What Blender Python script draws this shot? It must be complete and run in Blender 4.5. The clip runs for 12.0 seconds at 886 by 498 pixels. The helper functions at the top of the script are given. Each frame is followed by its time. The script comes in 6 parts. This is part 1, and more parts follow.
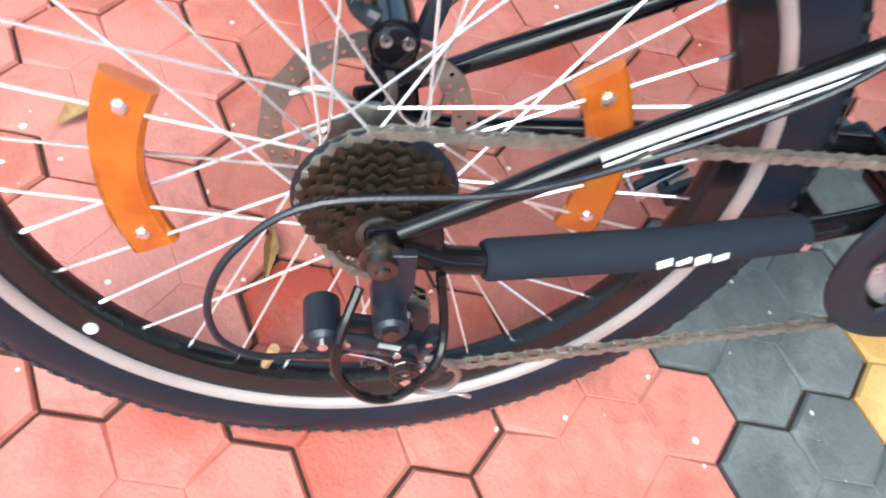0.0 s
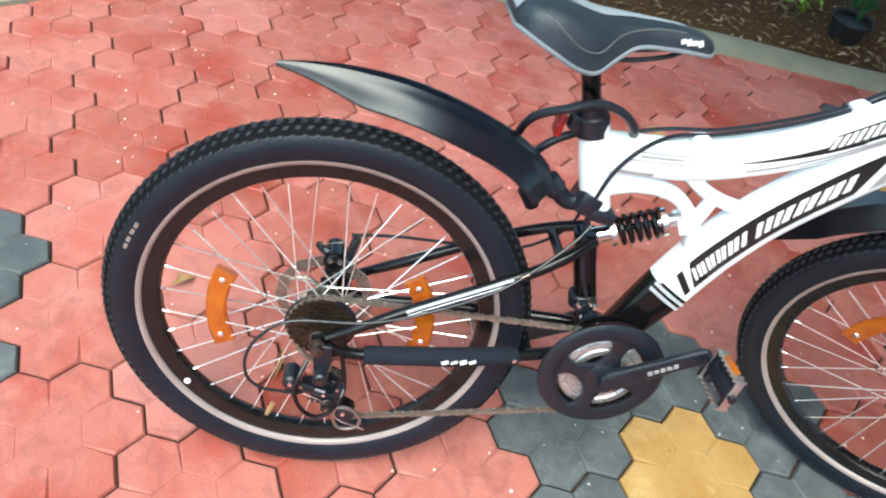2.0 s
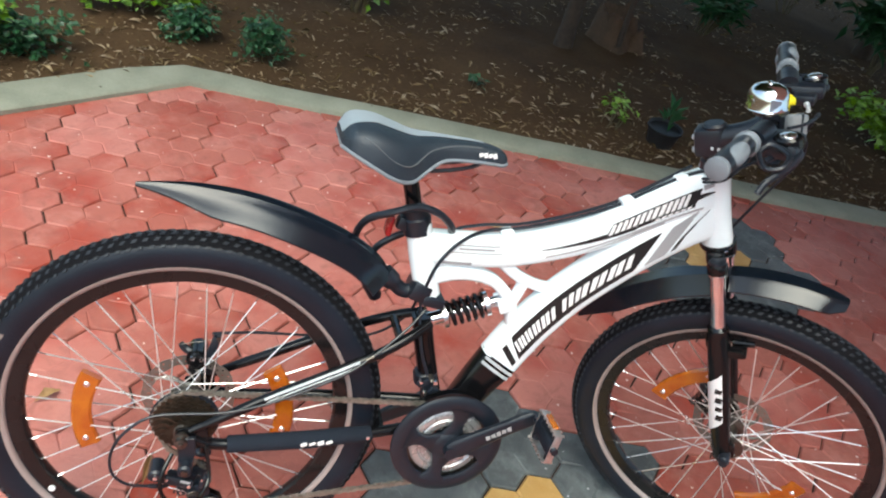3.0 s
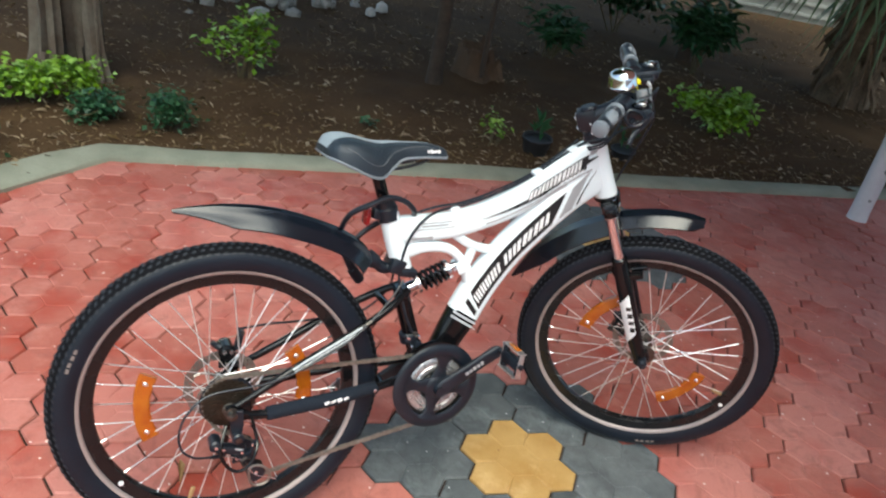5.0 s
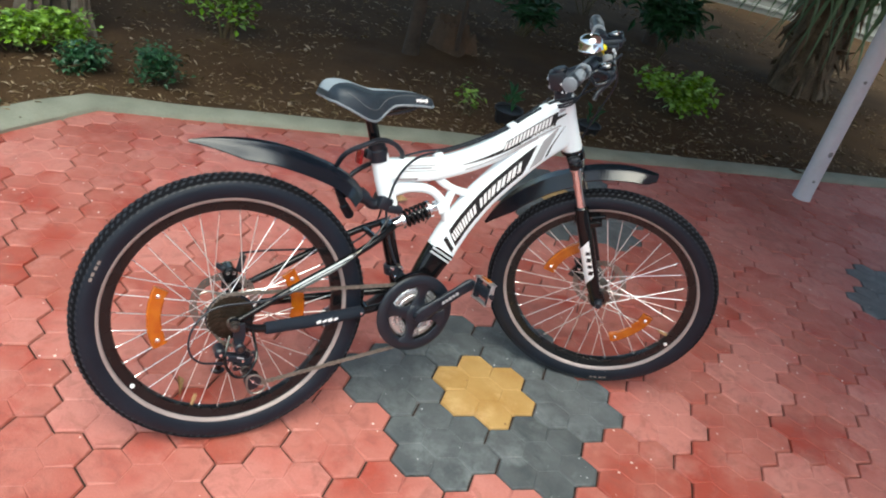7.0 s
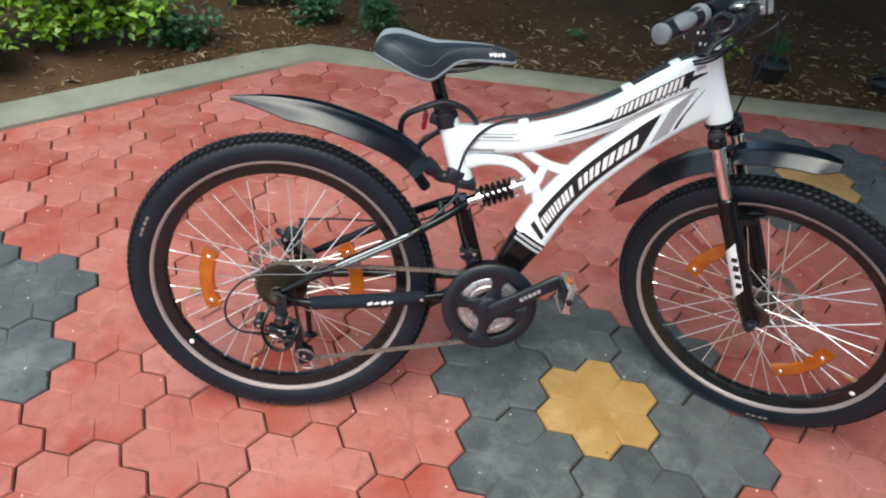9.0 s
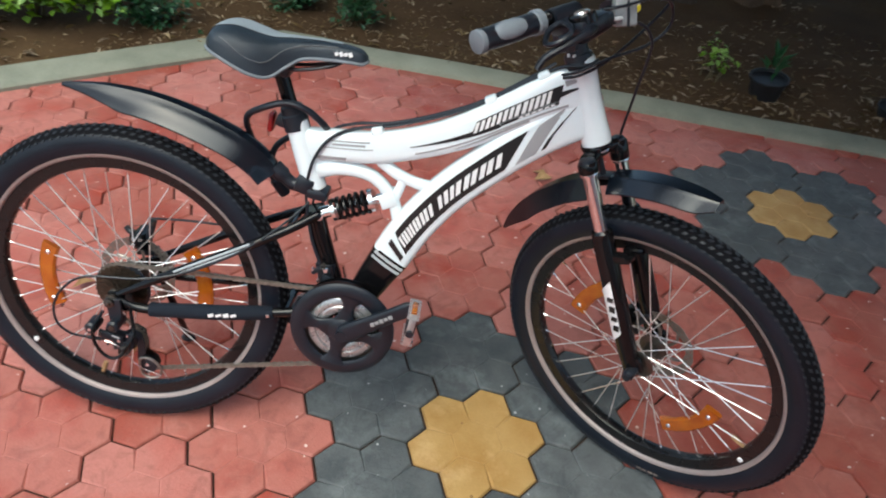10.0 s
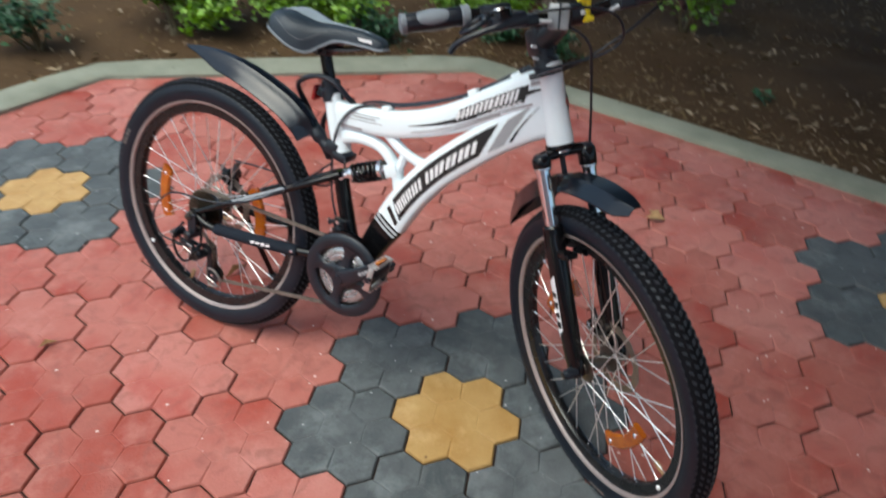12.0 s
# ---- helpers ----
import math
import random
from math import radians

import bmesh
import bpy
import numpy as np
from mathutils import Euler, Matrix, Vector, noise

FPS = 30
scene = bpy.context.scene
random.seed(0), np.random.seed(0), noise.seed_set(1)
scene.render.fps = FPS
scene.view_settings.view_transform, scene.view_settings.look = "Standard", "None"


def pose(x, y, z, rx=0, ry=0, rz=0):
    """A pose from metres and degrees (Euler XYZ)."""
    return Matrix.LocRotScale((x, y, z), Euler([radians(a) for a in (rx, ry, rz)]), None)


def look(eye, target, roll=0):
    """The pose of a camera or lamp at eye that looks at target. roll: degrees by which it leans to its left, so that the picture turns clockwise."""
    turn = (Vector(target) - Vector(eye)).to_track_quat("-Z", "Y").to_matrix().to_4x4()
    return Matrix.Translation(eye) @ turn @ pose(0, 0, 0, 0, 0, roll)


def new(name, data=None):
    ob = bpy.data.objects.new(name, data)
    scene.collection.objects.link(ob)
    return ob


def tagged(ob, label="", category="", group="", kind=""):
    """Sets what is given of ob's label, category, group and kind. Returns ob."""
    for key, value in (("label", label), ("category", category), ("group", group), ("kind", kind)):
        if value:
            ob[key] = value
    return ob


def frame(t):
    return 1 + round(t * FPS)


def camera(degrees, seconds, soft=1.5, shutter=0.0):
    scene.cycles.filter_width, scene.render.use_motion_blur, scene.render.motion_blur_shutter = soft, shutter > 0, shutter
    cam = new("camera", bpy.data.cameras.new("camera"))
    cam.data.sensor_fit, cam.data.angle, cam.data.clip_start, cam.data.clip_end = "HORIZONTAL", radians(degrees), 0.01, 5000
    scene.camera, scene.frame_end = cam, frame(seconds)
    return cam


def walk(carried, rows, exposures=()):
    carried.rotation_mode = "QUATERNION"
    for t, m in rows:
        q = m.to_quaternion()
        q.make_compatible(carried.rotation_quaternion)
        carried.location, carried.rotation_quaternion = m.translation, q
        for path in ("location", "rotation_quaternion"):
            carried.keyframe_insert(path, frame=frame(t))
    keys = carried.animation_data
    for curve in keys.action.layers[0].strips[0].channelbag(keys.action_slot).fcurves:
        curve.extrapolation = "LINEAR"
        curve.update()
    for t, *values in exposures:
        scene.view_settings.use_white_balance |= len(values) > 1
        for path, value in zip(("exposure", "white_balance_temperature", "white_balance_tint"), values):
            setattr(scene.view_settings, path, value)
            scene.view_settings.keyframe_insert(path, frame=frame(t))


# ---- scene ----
cam = camera(62.5, 12.0, 2.0, 0.35)
PATH = [
    (0, (-0.8241, -0.2644, 0.7414), (-0.4627, 0.6346, -0.7756), 19.63),
    (0.3, (-0.7964, -0.299, 0.8642), (-0.4978, 0.5301, -0.7053), 17.42),
    (0.5, (-0.781, -0.342, 0.942), (-0.448, 0.561, -0.811), 18.4),
    (0.8, (-0.7635, -0.4067, 1.0397), (-0.6236, 0.4773, -0.522), 10.86),
    (1, (-0.758, -0.438, 1.083), (-0.619, 0.608, -0.616), 11.1),
    (1.2, (-0.7512, -0.4745, 1.1136), (-0.5837, 0.5247, -0.3742), 12.04),
    (1.5, (-0.732, -0.564, 1.165), (-0.537, 0.703, -0.37), 11.5),
    (1.8, (-0.7458, -0.6622, 1.225), (-0.5085, 0.5683, -0.0672), 15.81),
    (2, (-0.748, -0.704, 1.261), (-0.483, 0.694, -0.145), 14.7),
    (2.5, (-0.745, -0.768, 1.319), (-0.209, 0.682, 0.05), 17.9),
    (2.8, (-0.724, -0.8033, 1.3491), (-0.1994, 0.5565, 0.2928), 17.18),
    (3, (-0.708, -0.848, 1.361), (-0.173, 0.717, 0.236), 16.3),
    (3.2, (-0.682, -0.91, 1.367), (-0.192, 0.662, 0.233), 14.7),
    (4.8, (-0.932, -1.155, 1.401), (-0.112, 0.366, 0.395), 11.1),
    (5, (-0.972, -1.171, 1.402), (-0.147, 0.382, 0.451), 10.9),
    (5.2, (-1.0045, -1.1793, 1.401), (-0.288, 0.2458, 0.5669), 10.66),
    (5.5, (-1.03, -1.194, 1.396), (-0.247, 0.377, 0.436), 12),
    (5.8, (-1.0402, -1.2253, 1.3922), (-0.3375, 0.1831, 0.519), 12.35),
    (6, (-1.053, -1.264, 1.394), (-0.26, 0.28, 0.4), 12.6),
    (6.2, (-1.0764, -1.3032, 1.3909), (-0.3082, 0.0616, 0.5036), 13.66),
    (6.5, (-1.098, -1.339, 1.396), (-0.188, 0.141, 0.406), 14.7),
    (6.8, (-1.1062, -1.35, 1.401), (-0.2837, -0.0144, 0.5182), 14.53),
    (7, (-1.098, -1.356, 1.403), (-0.186, 0.131, 0.425), 14.6),
    (7.2, (-1.0973, -1.352, 1.4011), (-0.2744, -0.0141, 0.5221), 14.67),
    (7.5, (-1.076, -1.343, 1.397), (-0.245, 0.176, 0.397), 12.7),
    (7.7, (-1.039, -1.314, 1.396), (-0.258, 0.21, 0.362), 11.7),
    (9.3, (-0.366, -1.175, 1.394), (-0.331, 0.41, 0.175), 4.9),
    (9.5, (-0.286, -1.141, 1.379), (-0.239, 0.455, 0.174), 6),
    (9.8, (-0.185, -1.0891, 1.375), (-0.1472, 0.3458, 0.2889), 7.81),
    (10, (-0.117, -1.055, 1.381), (-0.135, 0.516, 0.143), 6.6),
    (10.2, (-0.0389, -1.0539, 1.369), (-0.1943, 0.3487, 0.2516), 2.77),
    (10.5, (0.107, -1.05, 1.38), (-0.262, 0.515, 0.191), 1.4),
    (10.8, (0.246, -1.0701, 1.3834), (-0.2612, 0.2434, 0.2621), -2.05),
    (11, (0.304, -1.065, 1.385), (-0.319, 0.343, 0.108), -4.6),
    (11.2, (0.3424, -1.0502, 1.3746), (-0.2445, 0.202, 0.2224), -4.19),
    (11.5, (0.389, -1.026, 1.376), (-0.221, 0.365, 0.075), -0.3),
    (11.8, (0.4443, -1.0637, 1.3903), (-0.1265, 0.2063, 0.2496), 2.14),
    (12, (0.51, -1.117, 1.395), (-0.229, 0.328, 0.226), 2.9),
]
EXPOSURES = [(0.0, 1.57, 5720, -5), (0.5, 1.43, 5720, -5), (1.0, 1.39, 5760, -6), (1.5, 1.27, 5800, -6), (2.0, 1.20, 5930, -6), (2.5, 1.08, 6100, -4), (3.2, 0.91, 6220, -3), (5.0, 0.81, 6230, -3), (6.5, 0.84, 6230, -3), (7.5, 0.87, 6230, -3), (9.5, 0.58, 6120, -2), (10.5, 0.47, 6070, -2), (12.0, 0.46, 6020, -2)]
walk(cam, [(t, look(eye, target, roll)) for t, eye, target, roll in PATH], EXPOSURES)

# ---- light ----
world = bpy.data.worlds.new("world")
scene.world = world
world.use_nodes = True
sky = world.node_tree.nodes.new("ShaderNodeTexSky")
sky.sky_type, sky.sun_disc = "NISHITA", False
SUN_UP, SUN_ROUND = 62.0, 205.0
sky.sun_elevation, sky.sun_rotation = radians(SUN_UP), radians(SUN_ROUND)
sky.air_density, sky.dust_density, sky.ozone_density = 1.0, 4.0, 0.6
world.node_tree.links.new(sky.outputs[0], world.node_tree.nodes["Background"].inputs[0])
world.node_tree.nodes["Background"].inputs[1].default_value = 0.15
sun = new("sun", bpy.data.lights.new("sun", "SUN"))
sun.data.energy, sun.data.angle, sun.data.color = 1.5, radians(50), (1.0, 0.96, 0.9)
sun_way = Vector((math.sin(radians(SUN_ROUND)) * math.cos(radians(SUN_UP)), math.cos(radians(SUN_ROUND)) * math.cos(radians(SUN_UP)), math.sin(radians(SUN_UP))))
sun.matrix_world = look(sun_way * 20, (0, 0, 0))


# ---- materials ----
def material(name, color, rough=0.6, metal=0.0, vary=0.15, scale=18.0, bump=0.15, bump_scale=160.0, second=None, pieces=0.0, coat=0.0, spec=0.5, fleck=None, scuff=None, smudge=None, limits=(0.3, 0.7)):
    """Principled surface with variation at two scales; pieces: how far single pieces differ; second: colour of blotches."""
    m = bpy.data.materials.new(name)
    m.use_nodes = True
    nt = m.node_tree
    n, l = nt.nodes, nt.links
    b = n["Principled BSDF"]
    tc = n.new("ShaderNodeTexCoord")
    geo = n.new("ShaderNodeNewGeometry")
    place = tc.outputs["Object"]
    info = n.new("ShaderNodeObjectInfo")
    if pieces:
        add = n.new("ShaderNodeVectorMath")
        add.operation = "MULTIPLY_ADD"
        comb = n.new("ShaderNodeCombineXYZ")
        for i in range(3):
            l.new(info.outputs["Random"], comb.inputs[i])
        l.new(comb.outputs[0], add.inputs[0])
        add.inputs[1].default_value = (37.0, 61.0, 17.0)
        l.new(place, add.inputs[2])
        place = add.outputs[0]
    big = n.new("ShaderNodeTexNoise")
    big.inputs["Scale"].default_value, big.inputs["Detail"].default_value = scale, 5
    l.new(place, big.inputs["Vector"])
    fine = n.new("ShaderNodeTexNoise")
    fine.inputs["Scale"].default_value, fine.inputs["Detail"].default_value = bump_scale, 4
    l.new(place, fine.inputs["Vector"])
    ramp = n.new("ShaderNodeValToRGB")
    ramp.color_ramp.elements[0].position, ramp.color_ramp.elements[1].position = limits
    two = second or tuple(c * (1 - vary) for c in color)
    ramp.color_ramp.elements[0].color = (*two, 1)
    ramp.color_ramp.elements[1].color = (*color, 1)
    l.new(big.outputs[0], ramp.inputs[0])
    hsv = n.new("ShaderNodeHueSaturation")
    l.new(ramp.outputs[0], hsv.inputs["Color"])
    mm = n.new("ShaderNodeMapRange")
    mm.inputs["To Min"].default_value, mm.inputs["To Max"].default_value = 1 - vary * 0.8, 1 + vary * 0.8
    l.new(fine.outputs[0], mm.inputs["Value"])
    value = mm.outputs[0]
    if pieces:
        both = n.new("ShaderNodeMath")
        both.operation = "ADD"
        l.new(info.outputs["Random"], both.inputs[0])
        l.new(geo.outputs["Random Per Island"], both.inputs[1])
        part_of = n.new("ShaderNodeMath")
        part_of.operation = "FRACT"
        l.new(both.outputs[0], part_of.inputs[0])
        pm = n.new("ShaderNodeMapRange")
        pm.inputs["To Min"].default_value, pm.inputs["To Max"].default_value = 1 - pieces, 1 + pieces
        l.new(part_of.outputs[0], pm.inputs["Value"])
        mul = n.new("ShaderNodeMath")
        mul.operation = "MULTIPLY"
        l.new(pm.outputs[0], mul.inputs[0])
        l.new(value, mul.inputs[1])
        value = mul.outputs[0]
        sm = n.new("ShaderNodeMapRange")
        sm.inputs["To Min"].default_value, sm.inputs["To Max"].default_value = 1 + pieces * 0.45, 1 - pieces * 0.45
        l.new(part_of.outputs[0], sm.inputs["Value"])
        l.new(sm.outputs[0], hsv.inputs["Saturation"])
    l.new(value, hsv.inputs["Value"])
    out = hsv.outputs[0]
    for layer, warp in ((scuff, 0.0), (smudge, 1.6)):
        if not layer:
            continue
        rub = n.new("ShaderNodeTexNoise")
        rub.inputs["Scale"].default_value, rub.inputs["Detail"].default_value, rub.inputs["Roughness"].default_value = layer[1], 8, 0.68
        rub.inputs["Distortion"].default_value = warp
        l.new(place, rub.inputs["Vector"])
        edge = n.new("ShaderNodeMapRange")
        edge.inputs["From Min"].default_value, edge.inputs["From Max"].default_value = layer[2], layer[2] + 0.16
        edge.inputs["To Max"].default_value = layer[3]
        l.new(rub.outputs[0], edge.inputs["Value"])
        worn = n.new("ShaderNodeMix")
        worn.data_type = "RGBA"
        l.new(edge.outputs[0], worn.inputs[0])
        l.new(out, worn.inputs[6])
        worn.inputs[7].default_value = (*layer[0], 1)
        out = worn.outputs[2]
    if fleck:
        spots = n.new("ShaderNodeTexVoronoi")
        spots.inputs["Scale"].default_value = fleck[1]
        l.new(place, spots.inputs["Vector"])
        lim = n.new("ShaderNodeMath")
        lim.operation = "LESS_THAN"
        sizes = n.new("ShaderNodeSeparateColor")
        l.new(spots.outputs["Color"], sizes.inputs[0])
        reach = n.new("ShaderNodeMapRange")
        reach.inputs["From Min"].default_value = 0.45
        reach.inputs["To Max"].default_value = fleck[2] * 2.2
        l.new(sizes.outputs[0], reach.inputs["Value"])
        l.new(reach.outputs[0], lim.inputs[1])
        l.new(spots.outputs["Distance"], lim.inputs[0])
        mix = n.new("ShaderNodeMix")
        mix.data_type = "RGBA"
        l.new(lim.outputs[0], mix.inputs[0])
        l.new(out, mix.inputs[6])
        mix.inputs[7].default_value = (*fleck[0], 1)
        out = mix.outputs[2]
    l.new(out, b.inputs["Base Color"])
    rr = n.new("ShaderNodeMapRange")
    rr.inputs["To Min"].default_value, rr.inputs["To Max"].default_value = max(0.02, rough - 0.12), min(1.0, rough + 0.12)
    l.new(big.outputs[0], rr.inputs["Value"])
    l.new(rr.outputs[0], b.inputs["Roughness"])
    b.inputs["Metallic"].default_value = metal
    b.inputs["Coat Weight"].default_value = coat
    b.inputs["Coat Roughness"].default_value = 0.08
    b.inputs["Specular IOR Level"].default_value = spec
    if bump:
        bp = n.new("ShaderNodeBump")
        bp.inputs["Strength"].default_value, bp.inputs["Distance"].default_value = bump, 0.004
        l.new(fine.outputs[0], bp.inputs["Height"])
        l.new(bp.outputs[0], b.inputs["Normal"])
    return m


M_RED = material("red_paver", (0.418, 0.145, 0.114), 0.5, vary=0.2, scale=4.5, bump=0.35, bump_scale=220, second=(0.355, 0.070, 0.048), pieces=0.16, fleck=((0.74, 0.6, 0.54), 30, 0.06), scuff=((0.52, 0.235, 0.195), 6.0, 0.5, 0.55), smudge=((0.23, 0.08, 0.062), 12.0, 0.5, 0.5), spec=0.38, limits=(0.34, 0.54))
M_GREY = material("grey_paver", (0.118, 0.128, 0.131), 0.6, vary=0.22, scale=14, bump=0.4, bump_scale=220, second=(0.065, 0.073, 0.077), pieces=0.18, fleck=((0.46, 0.46, 0.46), 30, 0.05), scuff=((0.23, 0.25, 0.25), 9.0, 0.52, 0.5), smudge=((0.045, 0.056, 0.058), 11.0, 0.52, 0.65), spec=0.45)
M_YELLOW = material("yellow_paver", (0.50, 0.325, 0.128), 0.6, vary=0.13, scale=13, bump=0.35, bump_scale=220, second=(0.40, 0.225, 0.07), pieces=0.08, fleck=((0.25, 0.14, 0.05), 28, 0.06), scuff=((0.62, 0.42, 0.2), 12.0, 0.52, 0.5), smudge=((0.32, 0.18, 0.065), 9.0, 0.56, 0.5), spec=0.4)
M_JOINT = material("joint_dirt", (0.05, 0.03, 0.022), 0.95, vary=0.4, scale=40)
M_KERB = material("kerb_concrete", (0.29, 0.30, 0.24), 0.85, vary=0.22, scale=5, bump=0.5, bump_scale=120, second=(0.195, 0.205, 0.16), fleck=((0.08, 0.07, 0.05), 9, 0.05), spec=0.2)
M_SOIL = material("garden_soil", (0.094, 0.059, 0.031), 0.95, vary=0.3, scale=2.2, bump=1.0, bump_scale=45, second=(0.060, 0.036, 0.019), spec=0.08)
M_LITTER = material("dry_leaf", (0.31, 0.24, 0.14), 0.85, vary=0.3, scale=30, pieces=0.75, second=(0.14, 0.09, 0.05), spec=0.15)
M_STRAW = material("fallen_leaf", (0.45, 0.29, 0.14), 0.7, vary=0.25, scale=60, second=(0.28, 0.16, 0.07))
M_BRIGHT = material("bright_leaf", (0.225, 0.385, 0.032), 0.5, vary=0.2, scale=20, pieces=0.5, bump=0, second=(0.13, 0.27, 0.022), spec=0.35)
M_DARKLEAF = material("dark_leaf", (0.025, 0.1, 0.029), 0.5, vary=0.25, scale=20, pieces=0.4, bump=0, second=(0.014, 0.055, 0.022))
M_CROWN = material("crown_leaf", (0.05, 0.12, 0.03), 0.5, vary=0.25, scale=20, pieces=0.4, bump=0)
M_PALM = material("palm_frond", (0.085, 0.145, 0.062), 0.5, vary=0.3, scale=8, pieces=0.3, bump=0)
M_BARK = material("pale_bark", (0.16, 0.14, 0.11), 0.9, vary=0.4, scale=7, bump=1.0, bump_scale=40, second=(0.10, 0.07, 0.05))
M_DARKBARK = material("dark_bark", (0.07, 0.05, 0.036), 0.95, vary=0.4, scale=10, bump=1.0, bump_scale=40)
M_PALMBARK = material("dry_palm_fibre", (0.17, 0.125, 0.08), 0.9, vary=0.4, scale=10, bump=1.0, bump_scale=40, second=(0.08, 0.055, 0.035))
M_STUMP = material("stump_wood", (0.11, 0.067, 0.038), 0.9, vary=0.35, scale=9, bump=0.8, bump_scale=50)
M_STEM = material("green_stem", (0.12, 0.09, 0.04), 0.7, vary=0.3)
M_POT = material("black_plastic_pot", (0.018, 0.018, 0.02), 0.5, vary=0.3, scale=15, bump=0.05)
M_POST = material("white_post_paint", (0.62, 0.63, 0.66), 0.45, vary=0.1, scale=6, bump=0.25, bump_scale=60, fleck=((0.2, 0.2, 0.2), 12, 0.14))
M_WHITEWALL = material("white_wall_paint", (0.7, 0.7, 0.68), 0.7, vary=0.15, scale=2, bump=0.2)
M_STONE = material("pale_stone", (0.5, 0.48, 0.44), 0.9, vary=0.3, scale=10, pieces=0.3)

M_WHITE = material("white_frame_paint", (0.83, 0.91, 0.95), 0.22, vary=0.03, scale=6, bump=0.02, coat=0.5)
M_BLACK = material("black_gloss_paint", (0.005, 0.005, 0.006), 0.15, vary=0.2, scale=10, bump=0.02, coat=0.12, spec=0.3)
M_SATIN = material("black_satin_plastic", (0.009, 0.013, 0.021), 0.34, vary=0.25, scale=25, bump=0.12, bump_scale=400, spec=0.5)
M_FENDER = material("black_fender_plastic", (0.005, 0.008, 0.014), 0.2, vary=0.2, scale=12, bump=0.05, bump_scale=300, spec=0.5)
M_RUBBER = material("tyre_rubber", (0.009, 0.013, 0.022), 0.4, vary=0.25, scale=16, bump=0.12, bump_scale=260, spec=0.3)
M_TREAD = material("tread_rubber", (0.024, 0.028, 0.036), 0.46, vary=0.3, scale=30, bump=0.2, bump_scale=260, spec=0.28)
# Knob gaps: near-black colour stands in for the shade in the grooves.
M_GROOVE = material("shaded_groove_rubber", (0.006, 0.006, 0.008), 0.85, vary=0.3, scale=30, bump=0.2, bump_scale=260, spec=0.12)
M_FOAM = material("neoprene", (0.012, 0.017, 0.028), 0.8, vary=0.2, scale=40, bump=0.5, bump_scale=900, spec=0.25)
M_STEEL = material("bright_steel", (0.9, 0.9, 0.91), 0.24, 1.0, vary=0.1, scale=40, bump=0.03)
M_SPOKE = material("zinc_plated_wire", (0.92, 0.92, 0.91), 0.3, 0.8, vary=0.0, scale=4, bump=0)
M_CHROME = material("chrome", (0.85, 0.86, 0.88), 0.06, 1.0, vary=0.03, scale=30, bump=0)
M_STRIPE = material("polished_rim_wall", (0.38, 0.315, 0.30), 0.5, 0.3, vary=0.12, scale=14, bump=0.05)
M_RIM = material("black_rim", (0.006, 0.006, 0.007), 0.28, 0.0, vary=0.2, scale=20, bump=0.02)
M_GUNMETAL = material("dark_steel", (0.16, 0.145, 0.13), 0.38, 1.0, vary=0.3, scale=60, bump=0.1)
M_DISC = material("brushed_disc_steel", (0.34, 0.31, 0.28), 0.4, 0.9, vary=0.2, scale=50, bump=0.08)
M_BADGE = material("red_enamel", (0.36, 0.075, 0.05), 0.35, vary=0.1, scale=40, bump=0)
M_COG = material("brown_steel_cog", (0.12, 0.098, 0.075), 0.45, 1.0, vary=0.35, scale=70, bump=0.1)
M_CHAIN = material("oiled_chain", (0.33, 0.31, 0.27), 0.36, 0.7, vary=0.4, scale=90, bump=0.1)
M_SILVER = material("silver_decal", (0.47, 0.50, 0.53), 0.3, vary=0.05, scale=20, bump=0)
M_GREYDECAL = material("grey_decal", (0.34, 0.345, 0.36), 0.3, vary=0.06, scale=20, bump=0)
M_BLACKDECAL = material("black_decal", (0.014, 0.014, 0.015), 0.3, vary=0.1, scale=20, bump=0)
M_WHITEDECAL = material("white_decal", (0.85, 0.85, 0.86), 0.35, vary=0.03, scale=20, bump=0)
M_SADDLE = material("black_vinyl", (0.019, 0.029, 0.042), 0.46, vary=0.2, scale=30, bump=0.3, bump_scale=420)
M_TRIM = material("grey_vinyl", (0.31, 0.36, 0.40), 0.5, vary=0.1, scale=30, bump=0.2, bump_scale=420)
M_GRIP = material("grey_rubber", (0.19, 0.215, 0.245), 0.55, vary=0.12, scale=40, bump=0.25, bump_scale=500)
M_SEAM = material("grey_thread", (0.10, 0.11, 0.12), 0.6, vary=0.1, scale=30, bump=0)
M_RING = material("chainring_alloy", (0.5, 0.5, 0.51), 0.28, 0.7, vary=0.2, scale=40, bump=0.05)
M_PEDAL = material("dull_steel_cage", (0.7, 0.69, 0.68), 0.32, 0.9, vary=0.25, scale=60, bump=0.08)
M_FARWALL = material("grey_white_wall", (0.3, 0.31, 0.28), 0.8, vary=0.25, scale=2, bump=0.2)
M_MARK = material("worn_label", (0.24, 0.195, 0.175), 0.6, vary=0.2, scale=60, bump=0.1)
M_YELLOWTAG = material("yellow_plastic", (0.85, 0.72, 0.02), 0.4, vary=0.05, scale=20, bump=0)
M_REDLENS = material("red_plastic", (0.26, 0.008, 0.01), 0.25, vary=0.1, scale=20, bump=0)
M_CLEAR = material("clear_grey_plastic", (0.23, 0.245, 0.26), 0.2, vary=0.15, scale=60, bump=0.1, bump_scale=300)


def reflector_material():
    m = material("orange_reflector", (0.66, 0.2, 0.012), 0.2, vary=0.12, scale=35, bump=0.12, bump_scale=350, second=(0.5, 0.11, 0.006), coat=0.5)
    m.node_tree.nodes["Principled BSDF"].inputs["Transmission Weight"].default_value = 0.45
    return m


M_ORANGE = reflector_material()


